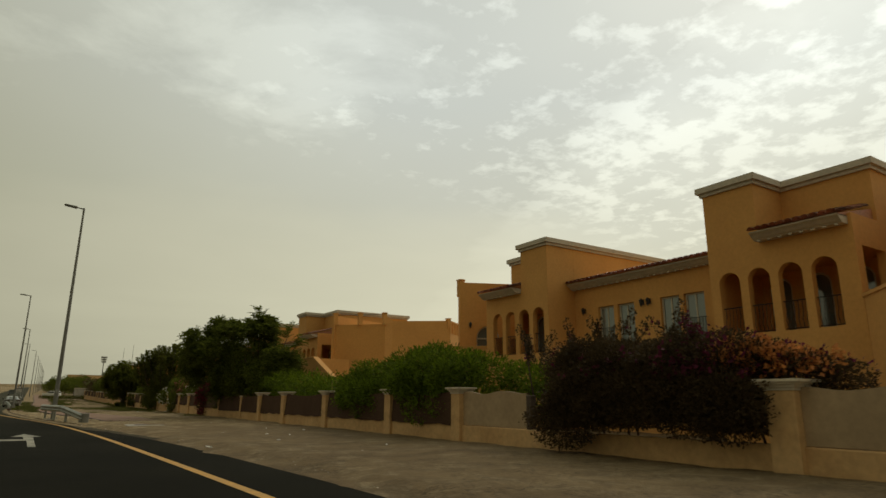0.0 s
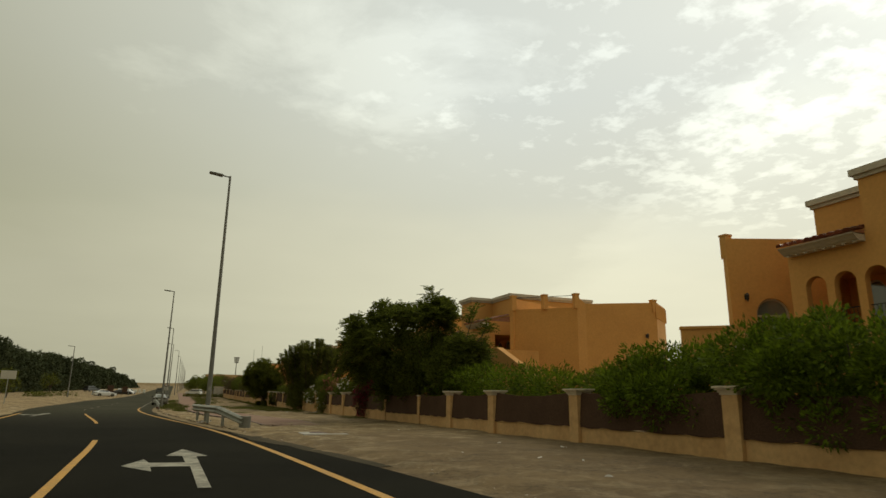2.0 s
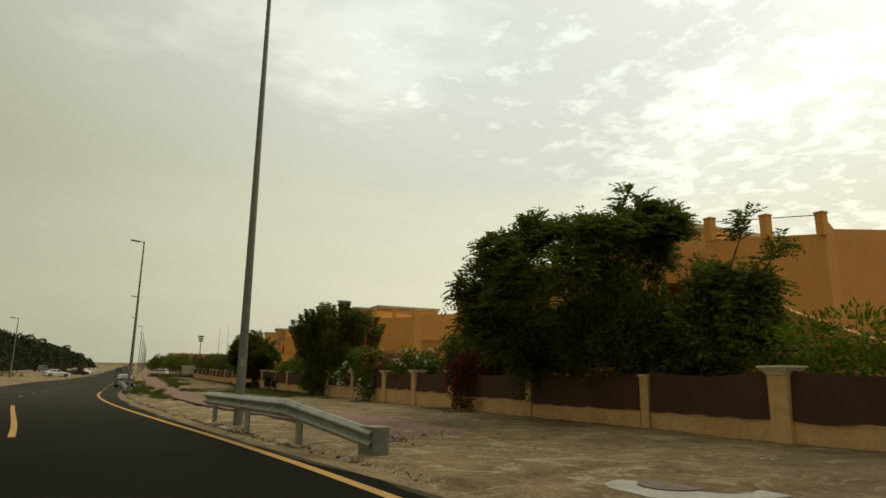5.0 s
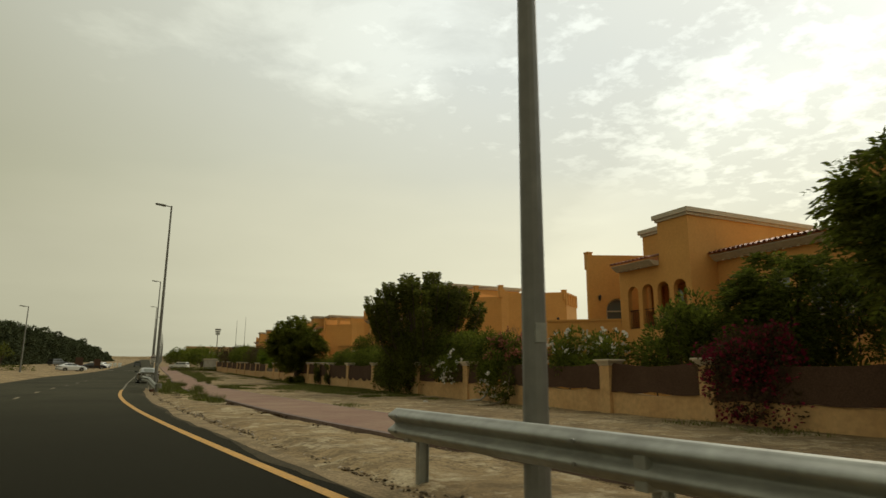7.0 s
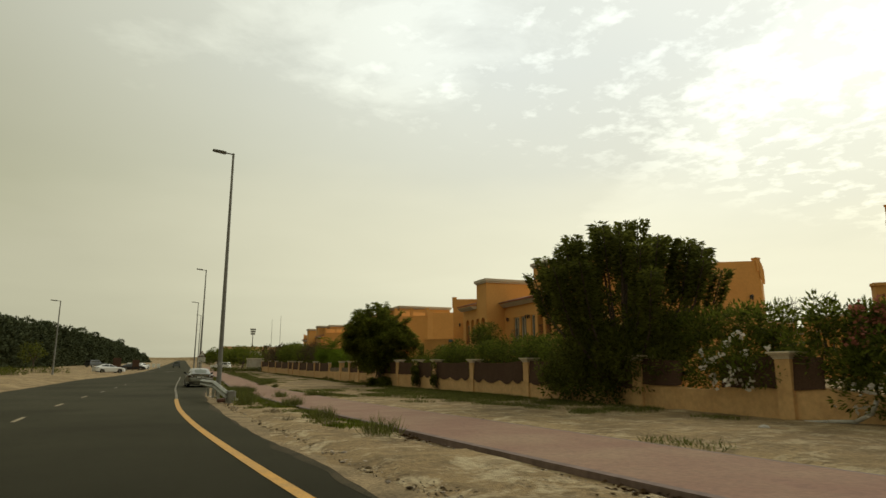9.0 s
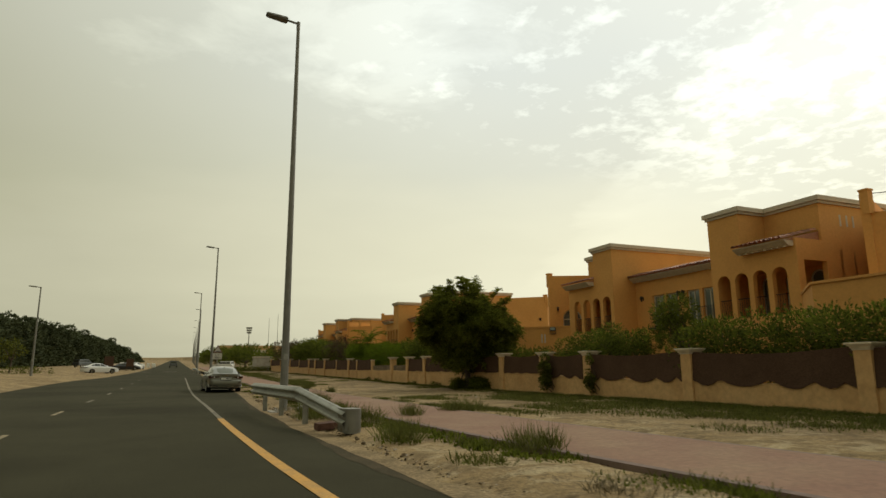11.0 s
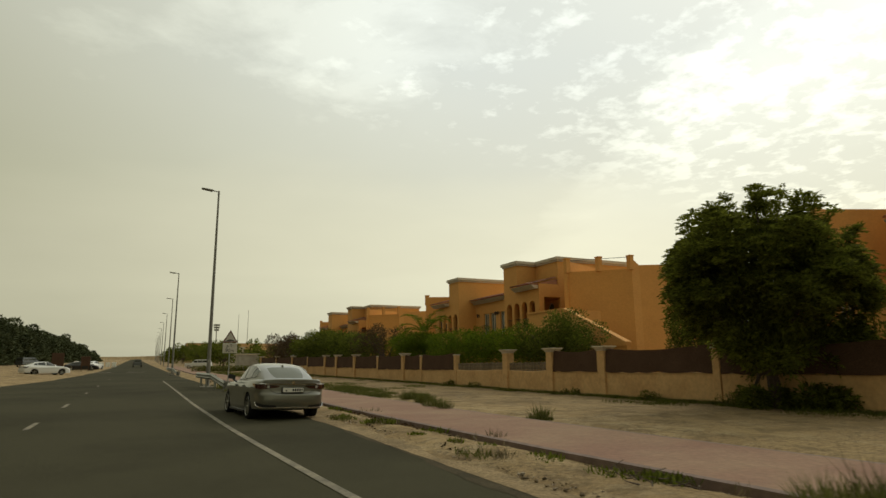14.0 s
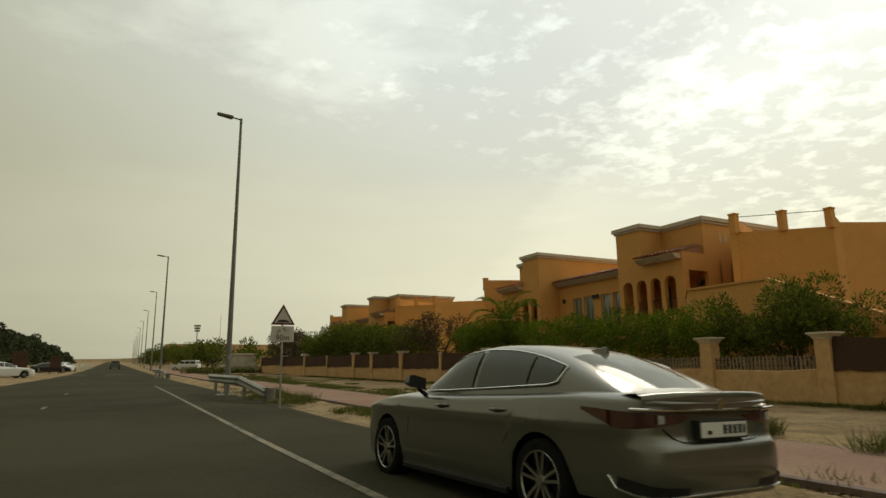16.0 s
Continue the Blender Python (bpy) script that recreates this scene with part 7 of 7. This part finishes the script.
        part("bumper_vent", bm, BLACK_TRIM, car, "black bumper corner vent")
        bm = bmesh.new()
        edge = [(-0.02, 0.338)] + [(x, z - 0.008) for x, z in dn] + [(0.895, 0.475)]
        edge = [(sx * x, tail_y(x, z) - 0.016, z) for x, z in edge]
        for p, q in zip(edge, edge[1:]):
            rod(bm, p, q, 0.009, seg=6)
        part("bumper_trim", bm, CHROME, car, "thin chrome bumper trim")
        for y in (0.12, -0.86):
            # flat black bulge on the flank; its colour stands for shade in a recess
            cup = bmesh.new()
            bmesh.ops.create_uvsphere(cup, u_segments=16, v_segments=8, radius=1.0, matrix=Matrix.Translation((sx * 0.924, y, 0.862)) @ Matrix.Diagonal((0.012, 0.088, 0.034, 1)))
            part("handle_cup", cup, BLACK_TRIM, car, "flat black bulge painted as the handle's shaded recess", smooth=True)
            bm = bmesh.new()
            rod(bm, (sx * 0.925, y + 0.12, 0.868), (sx * 0.950, y + 0.07, 0.872), 0.013, seg=8)
            rod(bm, (sx * 0.950, y + 0.07, 0.872), (sx * 0.952, y - 0.08, 0.875), 0.015, seg=8)
            rod(bm, (sx * 0.952, y - 0.08, 0.875), (sx * 0.925, y - 0.13, 0.874), 0.013, seg=8)
            part("door_handle", bm, coat, car, "body-coloured door handle", smooth=True)
        # bright strip round the side windows
        bm = bmesh.new()
        lower = [cabin_point(y, max(0.0, belt_f(y) - 0.02)) for y in np.linspace(0.72, -1.46, 24)]
        upper = [cabin_point(y, 0.925) for y in np.linspace(-1.46, 0.72, 26)]
        loop = lower + [cabin_point(-1.50, 0.93)] + upper
        loop = [Vector((sx * (p.x + 0.010), p.y, p.z)) for p in loop]
        for p, q in zip(loop, loop[1:]):
            if (q - p).length > 1e-4:
                rod(bm, p, q, 0.008, seg=5)
        part("window_trim", bm, CHROME, car, "chrome strip round the side windows")
        # door gaps: fine seams that follow the flank
        for line in ([(0.80, 0.30), (0.86, 0.55), (0.84, 0.80), (0.78, 0.93)], [(-0.24, 0.30), (-0.25, 0.60), (-0.27, 0.92)], [(-0.96, 0.60), (-1.06, 0.74), (-1.16, 0.86), (-1.2, 0.95)]):
            bm = bmesh.new()
            pts = [Vector((sx * (0.9285 - 0.02 * max(0.0, (0.5 - z) / 0.2) - 0.055 * max(0.0, (z - 0.80) / 0.15) ** 1.3 + (0.008 if y < -0.9 else 0)), y, z)) for y, z in line]
            for p, q in zip(pts, pts[1:]):
                rod(bm, p, q, 0.003, seg=4)
            part("door_gap", bm, BLACK_TRIM, car)
        if sx < 0:
            flap = [(-1.30, 0.80), (-1.30, 0.915), (-1.47, 0.92), (-1.47, 0.805), (-1.30, 0.80)]
            bm = bmesh.new()
            for (ya, za), (yb, zb) in zip(flap, flap[1:]):
                rod(bm, (sx * (0.955 - 0.35 * max(0.0, za - 0.80)), ya, za), (sx * (0.955 - 0.35 * max(0.0, zb - 0.80)), yb, zb), 0.0025, seg=4)
            part("fuel_flap_gap", bm, BLACK_TRIM, car)
        part("sill", boxes((sx * 0.905 - 0.02, sx * 0.905 + 0.02, -0.98, 0.98, 0.165, 0.225), bevel=0.012), BLACK_TRIM, car, "black sill along the flank")
        # pale reversing lamp set in the red
        bm = bmesh.new()
        cell = [(0.60, 0.892, 0.838), (0.66, 0.897, 0.832)]
        rows = [[bm.verts.new((sx * x, tail_y(x, 0.87) - 0.0365, z)) for z in (lo, hi)] for x, hi, lo in cell]
        bm.faces.new((rows[0][0], rows[1][0], rows[1][1], rows[0][1]))
        bmesh.ops.solidify(bm, geom=bm.faces[:], thickness=0.004)
        part("reversing_lamp", bm, PLATE, car, "pale reversing lamp")
    bm = bmesh.new()
    fin = [(-0.02, -1.34, 1.35), (0.02, -1.34, 1.35), (0.012, -1.12, 1.41), (-0.012, -1.12, 1.41)]
    lo = [bm.verts.new(p) for p in fin]
    tip = [bm.verts.new((-0.006, -1.34, 1.44)), bm.verts.new((0.006, -1.34, 1.44)), bm.verts.new((0, -1.27, 1.435))]
    bm.faces.new((lo[0], lo[1], tip[1], tip[0])), bm.faces.new((lo[1], lo[2], tip[2], tip[1])), bm.faces.new((lo[3], lo[0], tip[0], tip[2])), bm.faces.new((lo[2], lo[3], tip[2]))
    part("roof_aerial", bm, coat, car, "shark fin aerial")
    # seam of the boot lid down to the bumper
    bm = bmesh.new()
    seam = [(0.60, 0.80), (0.54, 0.755), (0.48, 0.72), (0.42, 0.70), (0.2, 0.692), (0.0, 0.69)]
    seam = [(-x, z) for x, z in seam] + [(x, z) for x, z in seam[-2::-1]]
    seam = [(x, tail_y(x, z) - 0.004, z) for x, z in seam]
    for p, q in zip(seam, seam[1:]):
        rod(bm, p, q, 0.006, seg=4)
    part("boot_seam", bm, BLACK_TRIM, car)
    return car


sedan(pose(1.25, 114.78, 0.01, 0, 1.3, 3.0), SILVER, "parked champagne-grey sedan with tinted glass on the road edge")


def boxy_car(m, coat, label, van=False):
    """A tall car or pick-up seen from afar."""
    car = thing("off_road_car", label, "car", m)
    bm = bmesh.new()
    for x in (1,):
        prism(bm, [(-0.93, -2.3), (0.93, -2.3), (0.93, 2.3), (-0.93, 2.3)], 0.4, 1.05)
    bmesh.ops.bevel(bm, geom=list(bm.edges), offset=0.1, segments=2, affect="EDGES")
    part("body", bm, coat, car)
    bm = bmesh.new()
    lo = [bm.verts.new(p) for p in ((-0.86, -2.2, 1.02), (0.86, -2.2, 1.02), (0.86, 1.1, 1.02), (-0.86, 1.1, 1.02))]
    hi = [bm.verts.new(p) for p in ((-0.72, -2.0, 1.72), (0.72, -2.0, 1.72), (0.72, 0.35, 1.72), (-0.72, 0.35, 1.72))]
    bm.faces.new(hi)
    for i in range(4):
        bm.faces.new((lo[i], lo[(i + 1) % 4], hi[(i + 1) % 4], hi[i]))
    bmesh.ops.recalc_face_normals(bm, faces=bm.faces)
    part("cabin", bm, coat, car)
    for sgn in (-1, 1):
        for a, b in ((-1.95, -1.1), (-1.0, -0.2), (-0.1, 0.6)):
            part("side_window", boxes((sgn * 0.80 - 0.03, sgn * 0.80 + 0.03, a, b, 1.12, 1.55)), CAR_GLASS, car)
        for y in AXLES:
            w = thing("wheel", "", "", pose(sgn * 0.83, y, 0.335, 0, 0, 0 if sgn > 0 else 180))
            w.parent = car
            shared("tyre", TYRE, w, Matrix())
            shared("rim", RIM_MESH, w, Matrix())
    for y, name in ((-2.13, "rear_window"), (0.75, "windscreen")):
        bm = bmesh.new()
        box(bm, -0.62, 0.62, y - 0.04, y + 0.04, 1.15, 1.58)
        part(name, bm, CAR_GLASS, car)
    for sgn in (-1, 1):
        bm = bmesh.new()
        box(bm, sgn * 0.78 - 0.1, sgn * 0.78 + 0.1, -2.33, -2.28, 0.75, 1.0)
        part("tail_lamp", bm, TAIL, car)
    return car


# parked and standing cars further along
for x, y, rz, coat, label in ((-11.4, 180, -62, WHITE_CAR, "white sedan parked on the sandy lot"), (-9.9, 212, -82, BLACK_CAR, "black sedan parked on the sandy lot"), (-8.9, 226, -20, WHITE_CAR, "white car parked at the lot edge")):
    sedan(pose(x, y, terrain(x, y) + 0.03, 0, 0, rz), coat, label, False, "cars parked on the sandy lot")
for x, y, rz, coat, label in ((-1.7, 258, 0, GREY_CAR, "dark off-road car far ahead on the road"), (8.5, 222, 60, WHITE_CAR, "white off-road car parked by a side road"), (-19.5, 232, -40, GREY_CAR, "grey off-road car on the sandy lot")):
    boxy_car(pose(x, y, terrain(x, y) + 0.02, 0, 0, rz), coat, label)


# ---- signs and small things ----
BLOCK_WHITE = mat("white_block_paint", (0.78, 0.76, 0.70), 0.7, 0.08, 6, second=(0.55, 0.52, 0.46), second_scale=1.2, second_amount=0.5)
SIGN_RED = mat("sign_red", (0.10, 0.012, 0.010), 0.5, 0.08, 10)
SIGN_WHITE = mat("sign_white", (0.50, 0.47, 0.41), 0.5, 0.08, 10)


def hump_sign(x, y):
    s = thing("warning_sign", "triangular red-edged speed hump sign above a distance plate", "road sign", pose(x, y, terrain(x, y), 0, 0, 0))
    part("post", rod(bmesh.new(), (0, 0, -0.2), (0, 0, 2.95), 0.03, seg=8), STEEL, s)

    def tri(r, y0, y1):
        bm = bmesh.new()
        prism(bm, [(math.sin(a) * r, math.cos(a) * r) for a in (0, math.tau / 3, 2 * math.tau / 3)], 0, y1 - y0)
        bmesh.ops.transform(bm, matrix=Matrix.Translation((0, y1, 2.64)) @ Matrix.Rotation(radians(90), 4, "X"), verts=bm.verts)
        return bm
    plate = part("triangle", tri(0.41, -0.06, -0.035), SIGN_RED, s, "red-bordered triangle")
    part("field", tri(0.30, -0.066, -0.061), SIGN_WHITE, plate)
    bm = bmesh.new()
    prism(bm, [(0.19 * math.cos(math.pi * k / 10), 0.08 * math.sin(math.pi * k / 10)) for k in range(11)][::-1], 0, 0.004)
    bmesh.ops.transform(bm, matrix=Matrix.Translation((0, -0.067, 2.51)) @ Matrix.Rotation(radians(90), 4, "X"), verts=bm.verts)
    part("hump_symbol", bm, INK, plate)
    low = part("distance_plate", boxes((-0.335, 0.335, -0.06, -0.035, 1.93, 2.40), bevel=0.006), SIGN_WHITE, s, "white distance plate")
    cu = bpy.data.curves.new("distance_text", "FONT")
    cu.body, cu.size, cu.align_x, cu.extrude = "90m", 0.235, "CENTER", 0.001
    cu.materials.append(INK)
    tx = new("distance_text", cu)
    tx.parent = low
    tx.matrix_basis = pose(0, -0.064, 1.98, 90, 0, 0)
    cu = bpy.data.curves.new("distance_text", "FONT")
    cu.body, cu.size, cu.align_x, cu.extrude = "\u0645 \u0669\u0660", 0.21, "CENTER", 0.001
    cu.materials.append(INK)
    tx = new("distance_text", cu)
    tx.parent = low
    tx.matrix_basis = pose(0, -0.064, 2.22, 90, 0, 0)
    return s


hump_sign(1.75, 127.7)


def info_board(x, y, h, w, rz=0):
    s = thing("sign_board", "plain pale sign board on a grey post", "road sign", pose(x, y, terrain(x, y), 0, 0, rz))
    part("post", rod(bmesh.new(), (0, 0, -0.1), (0, 0, h), 0.04, seg=8), STEEL, s)
    part("board", boxes((-w / 2, w / 2, -0.06, -0.03, h - 0.75, h + 0.1), bevel=0.01), SIGN_WHITE, s)
    return s


info_board(-13.2, 97, 3.4, 1.4)

for x, y, h in ((-10.6, 183.5, 2.6), (-9.0, 205.5, 2.3)):
    s = thing("notice_board", "dark brown notice board on a mound of sand", "sign", pose(x, y, terrain(x, y), 0, 0, 15), group="notice boards")
    part("board", boxes((-0.65, 0.65, -0.05, 0.05, 0.9, h), bevel=0.02), SCREEN, s)
    for dx in (-0.5, 0.5):
        part("post", boxes((dx - 0.05, dx + 0.05, 0.06, 0.14, -0.2, h - 0.2)), SCREEN, s)

# floodlight tower and masts far off
def floodlight(x, y, h):
    g = terrain(x, y)
    t = thing("floodlight_tower", "tall floodlight mast with a lamp head", "mast", pose(x, y, g))
    part("mast", rod(bmesh.new(), (0, 0, 0), (0, 0, h), 0.45, 0.25, 8), POLE, t)
    for k in range(3):
        part("lamp_head", boxes((-1.6 - 0.25 * k, 1.6 + 0.25 * k, -0.5, 0.5, h - 4.2 + 1.7 * k, h - 3.0 + 1.7 * k)), POLE, t)
    return t


floodlight(48, 560, 25)
lamp = thing("flood_lamp", "small black flood lamp on the terrace parapet", "lamp", pose(20.59, 108.68, 3.50, 0, 0, 48))
part("housing", boxes((-0.06, 0.07, -0.17, 0.17, 0.06, 0.28), bevel=0.02), IRON, lamp)
part("front_glass", boxes((-0.075, -0.061, -0.145, 0.145, 0.085, 0.255)), WINDOW_GLASS, lamp, "dark glass front")
part("bracket", boxes((-0.02, 0.02, -0.19, -0.172, -0.12, 0.20), (-0.02, 0.02, 0.172, 0.19, -0.12, 0.20), (-0.02, 0.12, -0.19, 0.19, -0.14, -0.12)), IRON, lamp)
for x, y, h in ((57, 520, 30), (63, 520, 33)):
    part_mast = thing("radio_mast", "slim bare mast in the haze", "mast", pose(x, y, terrain(x, y)))
    part("mast", rod(bmesh.new(), (0, 0, 0), (0, 0, h), 0.22, 0.1, 6), POLE, part_mast)


def low_block(x, y, w, d, h, label, material):
    b = thing("utility_building", label, "building", pose(x, y, terrain(x, y)))
    part("wall", boxes((-w / 2, w / 2, -d / 2, d / 2, -0.5, h)), material, b)
    part("roof_slab", boxes((-w / 2 - 0.15, w / 2 + 0.15, -d / 2 - 0.15, d / 2 + 0.15, h, h + 0.2)), CORNICE, b)
    return b


low_block(14.9, 207, 3.2, 4, 2.5, "small grey utility building behind trees", CONCRETE)
low_block(45, 430, 50, 12, 9, "long hazy sand-coloured building in the distance", STUCCO_PALE)
low_block(20.5, 262, 4, 4, 4.6, "small cream block among trees", CORNICE)
# distant low ridge of sandy ground across the road's end
bm = bmesh.new()
rows = []
for x in np.linspace(-500, 500, 80):
    top = terrain(0, 900) + 4.0 + 2.5 * noise.noise((x * 0.01, 0, 3))
    rows.append([bm.verts.new((x, 900, terrain(0, 900) - 3)), bm.verts.new((x, 915, top)), bm.verts.new((x, 960, top)), bm.verts.new((x, 1000, terrain(0, 1000) - 5))])
for r0, r1 in zip(rows, rows[1:]):
    for i in range(3):
        bm.faces.new((r0[i], r1[i], r1[i + 1], r0[i + 1]))
tagged(part("backdrop", bm, SAND), "low sandy ridge at the end of the road", "ridge", kind="structure")

# concrete barriers beside the far road
for k in range(7):
    x, y = -6.6 - 1.3 * k, 262 + 0.3 * k
    b = thing("concrete_barrier", "white concrete barrier block across the lot end", "barrier", pose(x, y, terrain(x, y)), group="barrier blocks")
    part("block", boxes((-0.45, 0.45, -0.3, 0.3, 0, 1.1), bevel=0.08), BLOCK_WHITE, b)

LITTER = [(9.2, 31.7), (11.6, 34.6), (10.7, 29.3), (11.4, 23.6), (7.2, 25.2), (10.2, 30.2), (12.6, 32.8), (11.2, 42.0), (9.8, 88.2), (8.4, 101.5)]
# red rubble by the end of the second barrier
for k in range(8):
    x, y, s = 2.1 + RNG.normal() * 0.3, 88.0 + RNG.normal() * 0.5, RNG.uniform(0.03, 0.06)
    bm = bmesh.new()
    box(bm, -s * 1.3, s * 1.3, -s * 0.8, s * 0.8, -s * 0.5, s * 0.5, bevel=s * 0.2)
    for v in bm.verts:
        v.co *= 1 + 0.2 * noise.noise(v.co * 9 + Vector((x, y, k)))
    bit = part("brick_rubble", bm, BRICK_RED)
    bit.matrix_world = pose(x, y, terrain(x, y) + s * 0.5, RNG.uniform(-20, 20), RNG.uniform(-20, 20), RNG.uniform(0, 360))
    tagged(bit, "broken piece of red paver on the sand", "rubble", group="red rubble pieces")
# a crumpled white bag beside the lamp base
bag = bmesh.new()
bmesh.ops.create_icosphere(bag, subdivisions=3, radius=0.19)
for v in bag.verts:
    v.co *= 1 + 0.35 * noise.noise(v.co * 11) + 0.12 * noise.noise(v.co * 31)
    v.co.z = max(v.co.z * 0.95, -0.12)
bag = part("plastic_bag", bag, BLOCK_WHITE)
bag.location = (2.42, 94.6, terrain(2.42, 94.6) + 0.13)
tagged(bag, "crumpled white plastic bag beside the lamp base", "litter")
# a broken reddish block under the rail
blk = boxes((-0.28, 0.28, -0.12, 0.12, 0.0, 0.14), bevel=0.015)
blk = part("broken_block", blk, BRICK_RED)
blk.matrix_world = pose(1.75, 88.35, 0.03, 4, -3, 12)
tagged(blk, "broken reddish block lying on stony sand", "rubble")
# scraps of paper on the sand
for x, y in LITTER:
    a = RNG.uniform(0.05, 0.11)
    bm = bmesh.new()
    rows = [[bm.verts.new((u * a, v * a * 0.7, 0.02 * math.sin(3 * u + 5 * v) + 0.025)) for u in (-1, -0.3, 0.4, 1)] for v in (-1, 0, 1)]
    for r0, r1 in zip(rows, rows[1:]):
        for i in range(3):
            bm.faces.new((r0[i], r0[i + 1], r1[i + 1], r1[i]))
    bmesh.ops.solidify(bm, geom=bm.faces[:], thickness=0.004)
    scrap = part("paper_scrap", bm, BLOCK_WHITE)
    scrap.matrix_world = pose(x, y, terrain(x, y) + 0.035, 6, -5, RNG.uniform(0, 360))
    tagged(scrap, "small crumpled pale paper scrap on sandy ground", "litter", group="paper scraps")
# pale bent trunk of the oleander
bent = bmesh.new()
line_pts = [(13.75, 71.4, 0.04), (13.75, 70.8, 0.10), (13.8, 70.2, 0.14), (13.85, 69.85, 0.34), (13.9, 69.75, 0.62)]
for p, q in zip(line_pts, line_pts[1:]):
    rod(bent, p, q, 0.05, 0.045, 7)
tagged(part("fallen_branch", bent, CONCRETE, smooth=True), "pale bent branch lying at the wall foot", "branch")

# manhole slab and rubble beside the path
slab = thing("manhole_cover", "flat pale concrete manhole cover in the sand", "manhole", pose(7.8, 40.7, 0.05))
part("cover", boxes((-0.75, 0.75, -1.0, 1.0, -0.06, 0.02), bevel=0.01), CONCRETE, slab)
part("lid", rod(bmesh.new(), (0, 0, 0.02), (0, 0, 0.035), 0.38, seg=20), KERB, slab)
for x, y, s in ((3.0, 92.4, 0.16), (2.3, 94.0, 0.22), (2.1, 93.2, 0.10), (6.2, 74.5, 0.09), (9.6, 27.0, 0.08), (8.8, 24.2, 0.07), (11.5, 70.6, 0.12), (10.4, 99, 0.1), (2.2, 88.4, 0.14)):
    bm = bmesh.new()
    bmesh.ops.create_icosphere(bm, subdivisions=2, radius=s)
    for v in bm.verts:
        v.co *= 1 + 0.3 * noise.noise(v.co * 7 + Vector((x, y, 0)))
        v.co.z *= 0.7
    rub = part("rubble_stone", bm, CONCRETE)
    rub.location = (x, y, terrain(x, y) + s * 0.35)
    tagged(rub, "broken lump of pale concrete on sand", "rubble", group="rubble lumps")
